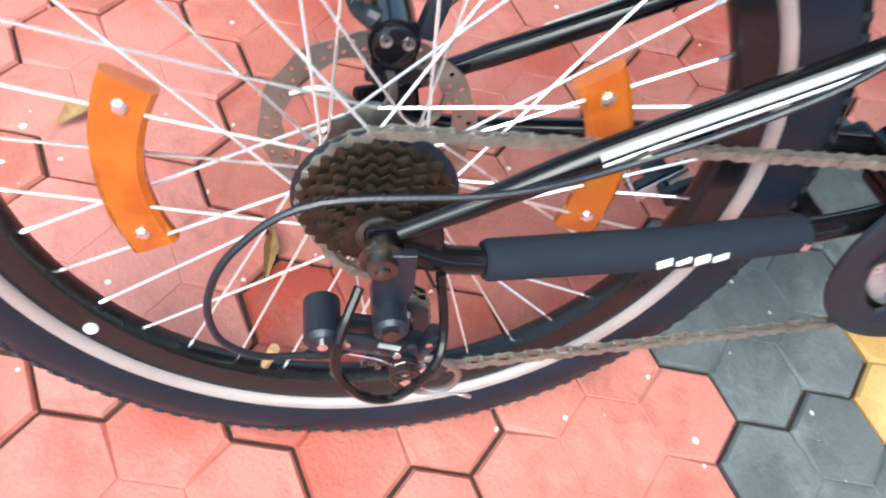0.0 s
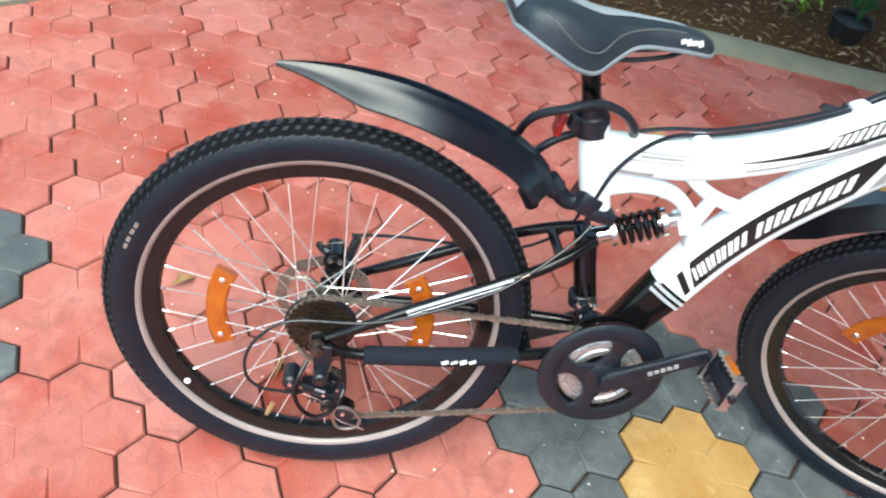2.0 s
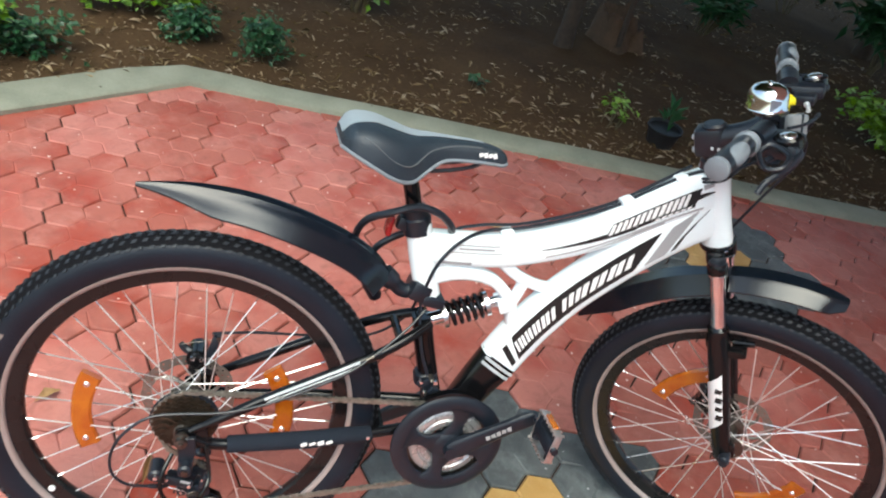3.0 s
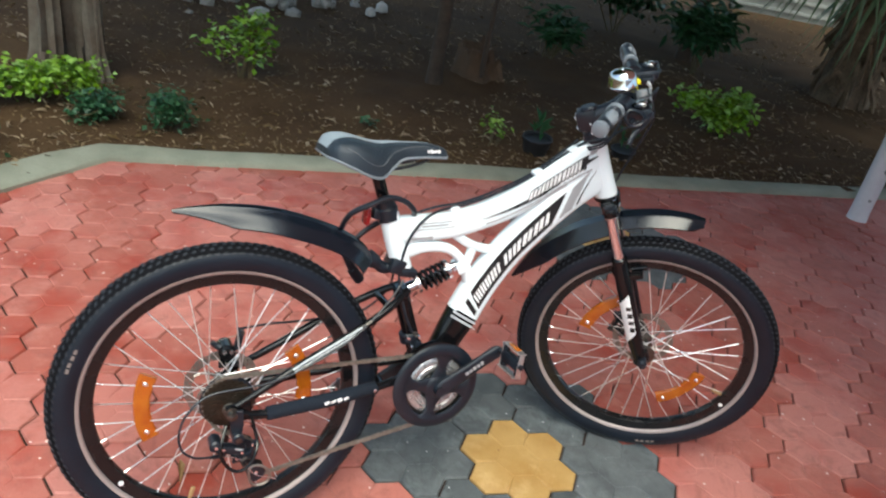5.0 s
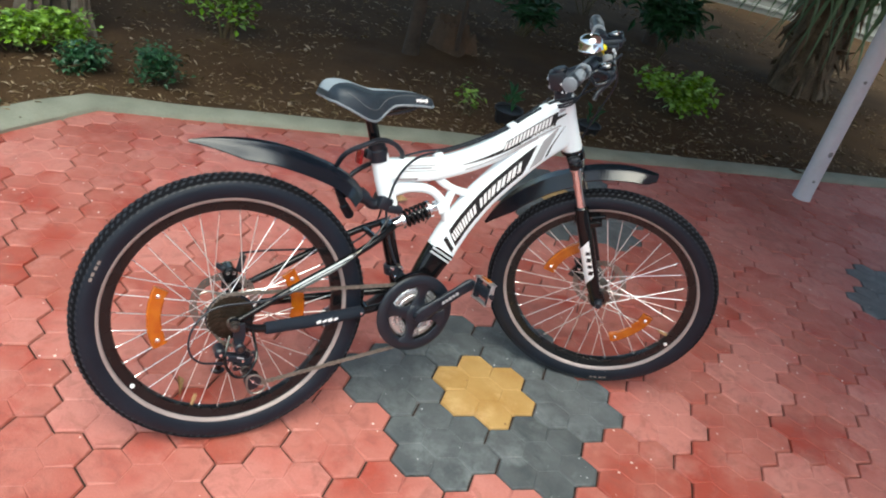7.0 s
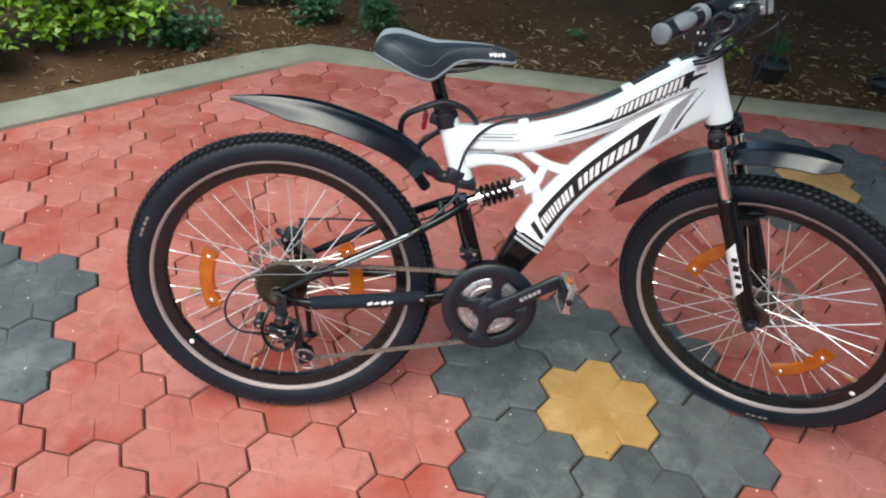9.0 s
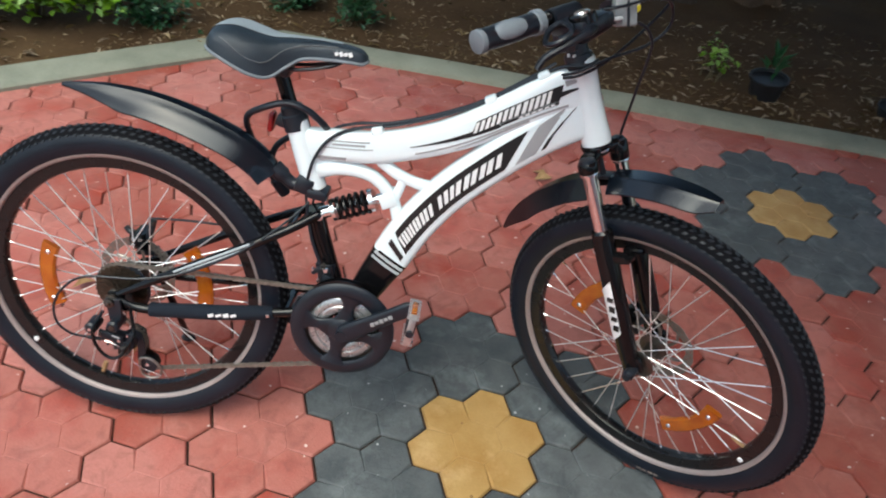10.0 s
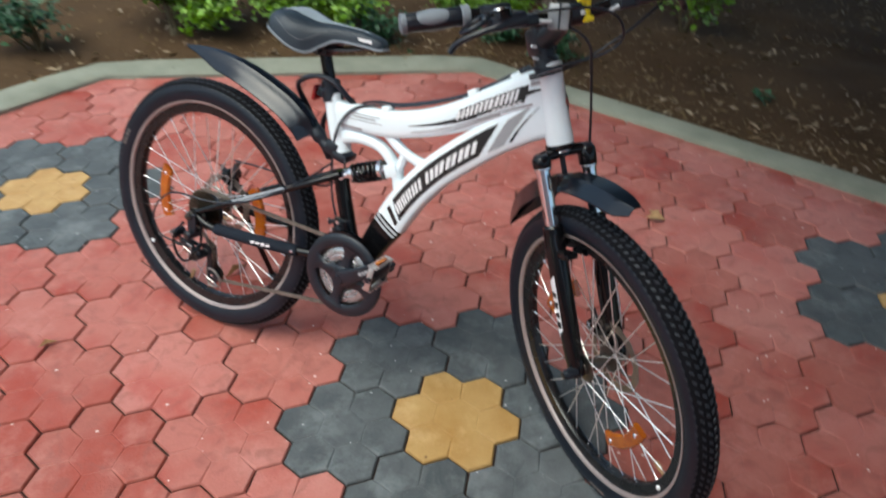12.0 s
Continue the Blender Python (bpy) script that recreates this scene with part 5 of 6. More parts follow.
# Cranks, guard disc, pedals and chain.
def build_crankset():
    bm = fresh()
    revolve(bm, [(0.0745, -0.004), (0.080, -0.007), (0.098, -0.006), (0.104, -0.002), (0.105, 0.001), (0.098, 0.002), (0.080, 0.001), (0.0745, 0.001)], 72, close=True)
    for k in range(4):
        a = radians(78 + 90 * k)
        c, s = math.cos(a), math.sin(a)
        rings = []
        for r, w in ((0.022, 0.022), (0.034, 0.016), (0.044, 0.0122), (0.054, 0.0115), (0.064, 0.014), (0.072, 0.021), (0.079, 0.032)):
            p = Vector((r * c, -0.0045, r * s))
            rings.append([bm.verts.new(p + Vector((-s * u * w, v, c * u * w))) for u, v in ((-1, 0.0035), (-1, -0.001), (-0.72, -0.0035), (0.72, -0.0035), (1, -0.001), (1, 0.0035))])
        for x, y in zip(rings, rings[1:]):
            for i in range(6):
                bm.faces.new((x[i], x[(i + 1) % 6], y[(i + 1) % 6], y[i]))
    revolve(bm, [(0.0, -0.012), (0.018, -0.012), (0.025, -0.009), (0.030, -0.006), (0.030, 0.002), (0.0, 0.002)], 32)
    guard_disc = part("chain_guard", bm, M_SATIN, bike, "black plastic chainring guard disc", Matrix.Translation((0.453, -0.067, 0.323)))
    for rad, off, teeth in ((0.082, 0.0075, 42), (0.066, 0.0135, 34), (0.05, 0.0195, 24)):
        me = build_cog_mesh(rad, teeth)
        me.materials[0] = M_GUNMETAL
        part("chainring", me, M_GUNMETAL, guard_disc, "steel chainring", pose(0, off, 0, 0, 4, 0))
    bm = fresh()
    n = 44
    revolve(bm, [(0.036, 0.0045), (0.040, 0.002), (0.049, 0.0015), (0.0515, 0.0035), (0.054, 0.0035), (0.0565, 0.0005), (0.066, 0.001), (0.070, 0.004), (0.070, 0.006), (0.036, 0.006)], n, close=True)
    part("ring_face", bm, M_RING, guard_disc, "bright steel inner ring")
    return guard_disc


def build_crank(name, s, end, pedal_turn):
    """s: side of the bicycle (-1 right)."""
    a, b = Vector((0.455, s * 0.082, 0.32)), Vector(end)
    bm = fresh()
    pts = [a.lerp(b, f) + Vector((0, s * 0.004 * f, 0)) for f in (0, 0.08, 0.3, 0.7, 0.93, 1.0)]
    t = (b - a).normalized()
    nrm = Vector((0, 1, 0)).cross(t).normalized()
    rings = []
    for p, hw, hy in zip(pts, (0.016, 0.021, 0.0175, 0.0150, 0.0155, 0.012), (0.008, 0.010, 0.0075, 0.0065, 0.008, 0.006)):
        rings.append([bm.verts.new(p + nrm * hw * math.copysign(abs(math.cos(w)) ** 0.6, math.cos(w)) + Vector((0, hy * math.copysign(abs(math.sin(w)) ** 0.6, math.sin(w)), 0))) for w in [2 * math.pi * k / 16 for k in range(16)]])
    for x, y in zip(rings, rings[1:]):
        for k in range(16):
            bm.faces.new((x[k], x[(k + 1) % 16], y[(k + 1) % 16], y[k]))
    bm.faces.new(rings[0][::-1])
    bm.faces.new(rings[-1])
    rod(bm, a + Vector((0, s * -0.02, 0)), a + Vector((0, s * 0.012, 0)), 0.012, 16)
    crank = part(name, bm, M_SATIN, bike, "black crank arm")
    bm = fresh()
    m = Matrix.Translation(b + Vector((0, s * 0.06, 0))) @ pose(0, 0, 0, 0, pedal_turn, 0)
    for u in (-1, 1):
        block(bm, (u * 0.028, 0, 0), (0.0025, 0.074, 0.014), (0, 0, 0), 0.001)
    for v in (-1, 1):
        block(bm, (0, v * 0.0365, 0), (0.056, 0.0025, 0.013), (0, 0, 0), 0.001)
    for u in (-1, 1):
        for k in range(7):
            block(bm, (u * 0.028, -0.033 + 0.011 * k, 0.0088), (0.0025, 0.0045, 0.0045))
            block(bm, (u * 0.028, -0.033 + 0.011 * k, -0.0088), (0.0025, 0.0045, 0.0045))
    pedal = part("pedal", bm, M_PEDAL, bike, "platform pedal with toothed steel cage", m)
    bm = fresh()
    block(bm, (0, 0, 0), (0.026, 0.068, 0.018), (0, 0, 0), 0.005)
    block(bm, (0, s * -0.027, 0), (0.052, 0.012, 0.014), (0, 0, 0), 0.003)
    block(bm, (0, s * 0.030, 0), (0.052, 0.008, 0.012), (0, 0, 0), 0.003)
    rod(bm, (0, s * -0.062, 0), (0, s * 0.044, 0), 0.0065, 12)
    part("pedal_body", bm, M_SATIN, pedal)
    for u in (-1, 1):
        bm = fresh()
        block(bm, (u * 0.0315, 0, 0), (0.005, 0.038, 0.011), (0, 0, 0), 0.0015)
        part("pedal_reflector", bm, M_ORANGE, pedal, "orange pedal reflector")
    return crank


build_crankset()
right_crank = build_crank("crank_arm", -1, (0.594, -0.094, 0.412), -82)
build_crank("crank_arm", 1, (0.304, 0.094, 0.226), -40)
bm = fresh()
for k in range(5):
    f = 0.44 + 0.062 * k
    p = Vector((0.455, -0.0912, 0.32)).lerp(Vector((0.594, -0.1048, 0.412)), f)
    block(bm, tuple(p), (0.0075, 0.0012, 0.0082 - 0.0015 * (k % 2)), (0, -20, 0))
part("lettering", bm, M_GREYDECAL, right_crank, "worn grey block lettering")


def chain_line():
    """The chain's closed loop: cog, upper run, ring, lower run, cage pulleys."""
    pts = []
    cog_c, cog_r, ring_c, ring_r = Vector((0, -0.0342, R_TYRE)), 0.0555, Vector((0.455, -0.0585, 0.32)), 0.082
    for k in range(9):
        a = radians(210 - 118 * k / 8)
        pts.append(cog_c + cog_r * Vector((math.cos(a), 0, math.sin(a))))
    for k in range(13):
        a = radians(88 - 170 * k / 12)
        pts.append(ring_c + ring_r * Vector((math.cos(a), 0, math.sin(a))))
    for x, z in ((0.06, 0.162), (0.046, 0.160), (0.033, 0.168), (0.03, 0.184), (0.038, 0.206), (0.044, 0.228), (0.038, 0.25), (0.022, 0.26), (0.0, 0.264), (-0.026, 0.276)):
        pts.append(Vector((x, -0.052 + (0.014 if x < 0.01 else 0.0), z)))
    return pts


def build_chain():
    pts = chain_line()
    total = [0.0]
    loop = pts + [pts[0]]
    for a, b in zip(loop, loop[1:]):
        total.append(total[-1] + (b - a).length)
    count = int(total[-1] / 0.0127) // 2 * 2

    def along(d):
        d %= total[-1]
        for i in range(len(loop) - 1):
            if total[i + 1] >= d:
                return loop[i].lerp(loop[i + 1], (d - total[i]) / (total[i + 1] - total[i]))
        return loop[-1]

    vs, fs = [], []
    for k in range(count):
        step = total[-1] / count
        a, b = along(k * step), along((k + 1) * step)
        t = (b - a).normalized()
        nrm = Vector((0, 1, 0)).cross(t).normalized()
        for side in (-1, 1):
            y = side * (0.0034 if k % 2 else 0.0022)
            base = len(vs)
            for yy in (y - 0.0006, y + 0.0006):
                for f, h in ((-0.2, 0.0), (-0.05, 0.0042), (0.25, 0.0036), (0.5, 0.0028), (0.75, 0.0036), (1.05, 0.0042), (1.2, 0.0), (1.05, -0.0042), (0.75, -0.0036), (0.5, -0.0028), (0.25, -0.0036), (-0.05, -0.0042)):
                    p = a.lerp(b, f) + nrm * h + Vector((0, yy, 0))
                    vs.append(tuple(p))
            fs.append(tuple(range(base, base + 12)))
            fs.append(tuple(range(base + 23, base + 11, -1)))
            for i in range(12):
                j = (i + 1) % 12
                fs.append((base + i, base + 12 + i, base + 12 + j, base + j))
        base = len(vs)
        for yy in (-0.0042, 0.0042):
            for i in range(6):
                w = 2 * math.pi * i / 6
                vs.append(tuple(a + t * 0.0028 * math.cos(w) + nrm * 0.0028 * math.sin(w) + Vector((0, yy, 0))))
        for i in range(6):
            j = (i + 1) % 6
            fs.append((base + i, base + j, base + 6 + j, base + 6 + i))
        fs.append(tuple(range(base + 5, base - 1, -1)))
        fs.append(tuple(range(base + 6, base + 12)))
    return part("chain", from_lists("chain", vs, fs, M_CHAIN), M_CHAIN, bike, "oily steel roller chain")


build_chain()


def bolts(parent, spots, mat=None, m=None):
    """One small bolt head a spot: (from, to, radius)."""
    for p, q, r in spots:
        bm = fresh()
        rod(bm, p, q, r, 10)
        part("bolt", bm, mat or M_SILVER, parent, m=m)


def plate(outline, y0, y1):
    """A flat plate with the given outline (x, z) between two sides."""
    bm = fresh()
    front, back = [bm.verts.new((x, y0, z)) for x, z in outline], [bm.verts.new((x, y1, z)) for x, z in outline]
    bm.faces.new(front)
    bm.faces.new(back[::-1])
    for i in range(len(outline)):
        j = (i + 1) % len(outline)
        bm.faces.new((front[i], back[i], back[j], front[j]))
    bmesh.ops.bevel(bm, geom=[e for e in bm.edges if abs(e.verts[0].co.y - e.verts[1].co.y) < 1e-6], offset=0.0006, segments=1, affect="EDGES")
    return bm


def build_derailleur():
    """Hanger, parallelogram links, knuckle, pulley cage and the wire guard loop round them."""
    mech = part("rear_derailleur", plate([(-0.012, 0.345), (0.016, 0.345), (0.018, 0.315), (0.012, 0.285), (-0.002, 0.28), (-0.008, 0.30)], -0.094, -0.087), M_SATIN, bike, "black rear derailleur")
    part("mount_knuckle", tube(fresh(), [(0.004, -0.112, 0.29), (0.004, -0.109, 0.29), (0.004, -0.072, 0.29), (0.004, -0.07, 0.29)], [0.009, 0.012, 0.012, 0.010], 18), M_SATIN, mech)
    part("hanger_bolt", rod(fresh(), (0.004, -0.1145, 0.29), (0.004, -0.109, 0.29), 0.0062, 6), M_GUNMETAL, mech)
    for name, at, size, tip in (("outer_link", (-0.006, -0.100, 0.262), (0.050, 0.006, 0.018), 16), ("inner_link", (-0.002, -0.082, 0.258), (0.048, 0.008, 0.022), 10), ("knuckle", (0.014, -0.086, 0.238), (0.044, 0.018, 0.020), -8)):
        part(name, block(fresh(), at, size, (0, tip, 0), 0.004), M_SATIN, mech)
    part("cage_pivot", rod(fresh(), (0.02, -0.098, 0.232), (0.02, -0.05, 0.232), 0.0115, 16), M_SATIN, mech)
    part("pivot_spring", tube(fresh(), [Vector((0.02 + 0.0098 * math.cos(k * 0.8), -0.1 - 0.0004 * k, 0.232 + 0.0098 * math.sin(k * 0.8))) for k in range(22)], 0.0011, 6), M_GUNMETAL, mech)
    part("nameplate", block(fresh(), (0.006, -0.1035, 0.264), (0.016, 0.0012, 0.004), (0, 16, 0)), M_GREYDECAL, mech)
    part("stop_tab", block(fresh(), (0.034, -0.098, 0.264), (0.008, 0.014, 0.024), (0, 20, 0), 0.0025), M_SATIN, mech)
    part("pivot_knob", tube(fresh(), [(-0.04, -0.114, 0.282), (-0.04, -0.110, 0.282), (-0.04, -0.08, 0.284), (-0.04, -0.077, 0.284)], [0.009, 0.0125, 0.0125, 0.009], 20), M_SATIN, mech)
    for y, mat in ((-0.062, M_SATIN), (-0.042, M_GUNMETAL)):
        part("cage_plate", plate([(0.008, 0.254), (0.022, 0.262), (0.040, 0.252), (0.044, 0.226), (0.044, 0.198), (0.062, 0.190), (0.068, 0.174), (0.060, 0.158), (0.042, 0.152), (0.030, 0.164), (0.026, 0.188), (0.030, 0.214), (0.026, 0.232), (0.012, 0.236)], y - 0.0007, y + 0.0007), mat, mech, "bent steel pulley cage plate")
    part("cage_loop", tube(fresh(), spline([(0.034, -0.0655, 0.190), (0.056, -0.0655, 0.192), (0.076, -0.0655, 0.172), (0.070, -0.0655, 0.150), (0.046, -0.0655, 0.146), (0.034, -0.0655, 0.160)], 5, True), 0.003, 8, closed=True), M_DISC, mech, "bent bronze-grey steel cage loop")
    for x, z in ((0.026, 0.243), (0.047, 0.176)):
        me = build_cog_mesh(0.018, 11)
        me.materials[0] = M_SATIN
        part("pulley", me, M_SATIN, mech, m=Matrix.Translation((x, -0.052, z)))
    bolts(mech, [((x, y, z), (x, y - 0.003, z), r) for x, y, z, r in ((-0.024, -0.103, 0.269, 0.0032), (0.012, -0.103, 0.256, 0.0032), (-0.04, -0.1135, 0.282, 0.0036), (0.02, -0.109, 0.232, 0.0036), (0.047, -0.0625, 0.176, 0.0038), (0.026, -0.0625, 0.243, 0.0034), (-0.010, -0.104, 0.246, 0.0024), (0.000, -0.104, 0.244, 0.0024), (0.032, -0.106, 0.272, 0.0024))], M_STEEL)
    bm = fresh()
    tube(bm, spline([(-0.018, -0.096, 0.318), (-0.03, -0.116, 0.29), (-0.03, -0.12, 0.26), (-0.014, -0.12, 0.232), (0.006, -0.12, 0.224), (0.024, -0.118, 0.235), (0.038, -0.114, 0.26), (0.042, -0.1, 0.28), (0.034, -0.09, 0.325)], 5), 0.0036, 8)
    part("guard_loop", bm, M_BLACK, mech, "black wire guard loop")
    bm = fresh()
    tube(bm, spline([(0.372, -0.028, 0.574), (0.345, -0.044, 0.546), (0.292, -0.064, 0.502), (0.24, -0.076, 0.466), (0.145, -0.080, 0.417), (0.06, -0.093, 0.398), (-0.045, -0.098, 0.392), (-0.09, -0.104, 0.362), (-0.108, -0.110, 0.325), (-0.104, -0.112, 0.288), (-0.082, -0.110, 0.266), (-0.055, -0.105, 0.258), (-0.02, -0.096, 0.250)], 6), 0.0025, 8)
    part("gear_cable", bm, M_SATIN, mech, "black gear cable housing")
    part("barrel_adjuster", tube(fresh(), [(-0.05, -0.104, 0.257), (-0.042, -0.102, 0.255), (-0.041, -0.1018, 0.2548), (-0.026, -0.098, 0.251)], [0.0036, 0.0044, 0.0044, 0.0034], 10), M_SATIN, mech)
    part("cable_wire", tube(fresh(), spline([(-0.026, -0.098, 0.251), (0.010, -0.098, 0.236), (0.040, -0.09, 0.19), (0.075, -0.086, 0.172)], 5), 0.0009, 6), M_STEEL, mech)
    for x, y, z in ((0.142, -0.079, 0.4155), (0.284, -0.0665, 0.4965)):
        part("cable_clip", tube(fresh(), [(x - 0.006, y - 0.001, z - 0.0035), (x + 0.006, y + 0.001, z + 0.0035)], 0.0034, 10), M_GUNMETAL, mech, "small steel cable ferrule")
    part("wire_crimp", rod(fresh(), (0.074, -0.086, 0.1725), (0.084, -0.085, 0.167), 0.0017, 8), M_STEEL, mech)
    return mech


build_derailleur()


def build_front_derailleur():
    """Clamp band on the upright, linkage, bolts and the curved cage over the chainrings."""
    bm = fresh()
    tube(bm, [(0.4035, 0, 0.437), (0.404, 0, 0.434), (0.4085, 0, 0.414), (0.409, 0, 0.411)], [0.0198, 0.0226, 0.0226, 0.0198], 20)
    block(bm, (0.408, -0.03, 0.424), (0.03, 0.014, 0.03), (0, -13, 0), 0.004)
    mech = part("front_derailleur", bm, M_SATIN, bike, "black front derailleur with a curved cage")
    for name, at, size, tip in (("outer_link", (0.421, -0.042, 0.416), (0.036, 0.008, 0.016), 28), ("inner_link", (0.415, -0.034, 0.404), (0.034, 0.008, 0.012), 24), ("cable_arm", (0.394, -0.04, 0.436), (0.026, 0.01, 0.01), -30)):
        part(name, block(fresh(), at, size, (0, tip, 0), 0.003), M_SATIN, mech)
    for y, r0, r1 in ((-0.0665, 0.087, 0.109), (-0.0505, 0.084, 0.107)):
        bm = fresh()
        rings = []
        for k in range(11):
            a = radians(74 + 52 * k / 10)
            lift = 0.004 * math.sin(math.pi * k / 10)
            rings.append([bm.verts.new((0.455 + r * math.cos(a), y + w, 0.32 + r * math.sin(a))) for r, w in ((r0, -0.0008), (r1 + lift, -0.0008), (r1 + lift, 0.0008), (r0, 0.0008))])
        for x, z in zip(rings, rings[1:]):
            for i in range(4):
                bm.faces.new((x[i], x[(i + 1) % 4], z[(i + 1) % 4], z[i]))
        bm.faces.new(rings[0])
        bm.faces.new(rings[-1][::-1])
        part("cage_plate", bm, M_BLACK, mech, "curved black cage plate")
    bm = fresh()
    coil = [Vector((0.405 + 0.0045 * math.cos(k * 0.9), -0.036 - 0.0004 * k, 0.446 + 0.0045 * math.sin(k * 0.9))) for k in range(28)]
    part("return_spring", tube(bm, coil, 0.0009, 6), M_GUNMETAL, mech)
    bolts(mech, [((x, -0.044, z), (x, -0.051, z), r) for x, z, r in ((0.412, 0.441, 0.0042), (0.398, 0.418, 0.0042), (0.43, 0.409, 0.0036), (0.386, 0.441, 0.003))], M_STEEL)
    return mech


build_front_derailleur()


def build_caliper(name, label, at, turn, parent, m):
    """Cable disc caliper: round piston housing on a bracket, lever arm, cable anchor with the bare wire."""
    bm = fresh()
    rod(bm, (0, -0.020, 0), (0, 0.022, 0), 0.0175, 22)
    tube(bm, [(0, -0.026, 0), (0, -0.0245, 0), (0, -0.020, 0)], [0.012, 0.015, 0.0155], 22)
    block(bm, (0.002, 0.002, -0.016), (0.034, 0.028, 0.026), (0, 0, 0), 0.006)
    cal = part(name, bm, M_BLACK, parent, label, m @ pose(*at, 0, turn, 0))
    part("caliper_arm", block(fresh(), (0.026, -0.010, 0.022), (0.014, 0.016, 0.044), (0, 14, 0), 0.004), M_SATIN, cal)
    part("cable_anchor", tube(fresh(), spline([(-0.010, -0.008, 0.008), (-0.021, -0.006, 0.013), (-0.029, -0.006, 0.022)], 4), [0.008, 0.0078, 0.0075, 0.007, 0.0068, 0.0065, 0.006, 0.0056, 0.005], 10), M_SATIN, cal)
    part("mount_plate", block(fresh(), (0.010, 0.006, -0.034), (0.05, 0.007, 0.026), (0, 0, 0), 0.003), M_SATIN, cal)
    part("cable_wire", rod(fresh(), (-0.029, -0.009, 0.022), (0.032, -0.013, 0.038), 0.0008, 6), M_GUNMETAL, cal, "bare brake wire")
    part("clamp_bolt", rod(fresh(), (0.033, -0.018, 0.040), (0.033, -0.004, 0.040), 0.0048, 6), M_GUNMETAL, cal)
    for x, z in ((-0.0065, 0.005), (0.0085, 0.004)):
        part("washer", revolve(fresh(), [(0.0018, -0.0265), (0.0042, -0.0268), (0.0046, -0.025), (0.0018, -0.025)], 14, close=True), M_STEEL, cal, m=Matrix.Translation((x, -0.0008, z)))
    bolts(cal, [((0.028, 0.001, -0.040), (0.028, -0.003, -0.040), 0.0036), ((-0.008, 0.001, -0.040), (-0.008, -0.003, -0.040), 0.0036)], M_GUNMETAL)
    return cal


build_caliper("rear_brake", "black rear disc brake caliper", (0.004, 0.048, 0.418), 0, bike, Matrix.Identity(4))
bm = fresh()
tube(bm, spline([(0.026, 0.036, 0.467), (0.1, 0.045, 0.468), (0.2, 0.05, 0.466), (0.30, 0.05, 0.474), (0.36, 0.035, 0.53), (0.372, 0.02, 0.60)], 5), 0.0026, 8)
part("brake_cable", bm, M_SATIN, bike, "black rear brake cable housing")

# Kickstand on the left.
inv = BIKE.inverted()
foot = inv @ Vector((-0.745, 0.205, 0.006))
bm = fresh()
tube(bm, [(0.018, 0.088, 0.32), tuple(Vector((0.03, 0.09, 0.28))), tuple(foot)], [0.011, 0.0085, 0.0075], 12)
block(bm, (0.018, 0.086, 0.324), (0.036, 0.014, 0.05), (0, 0, 0), 0.005)
stand = part("kickstand", bm, M_BLACK, bike, "black kickstand")
bm = fresh()
ball(bm, tuple(foot), 0.0125, (1.5, 1, 0.8))
part("rubber_foot", bm, M_SATIN, stand)


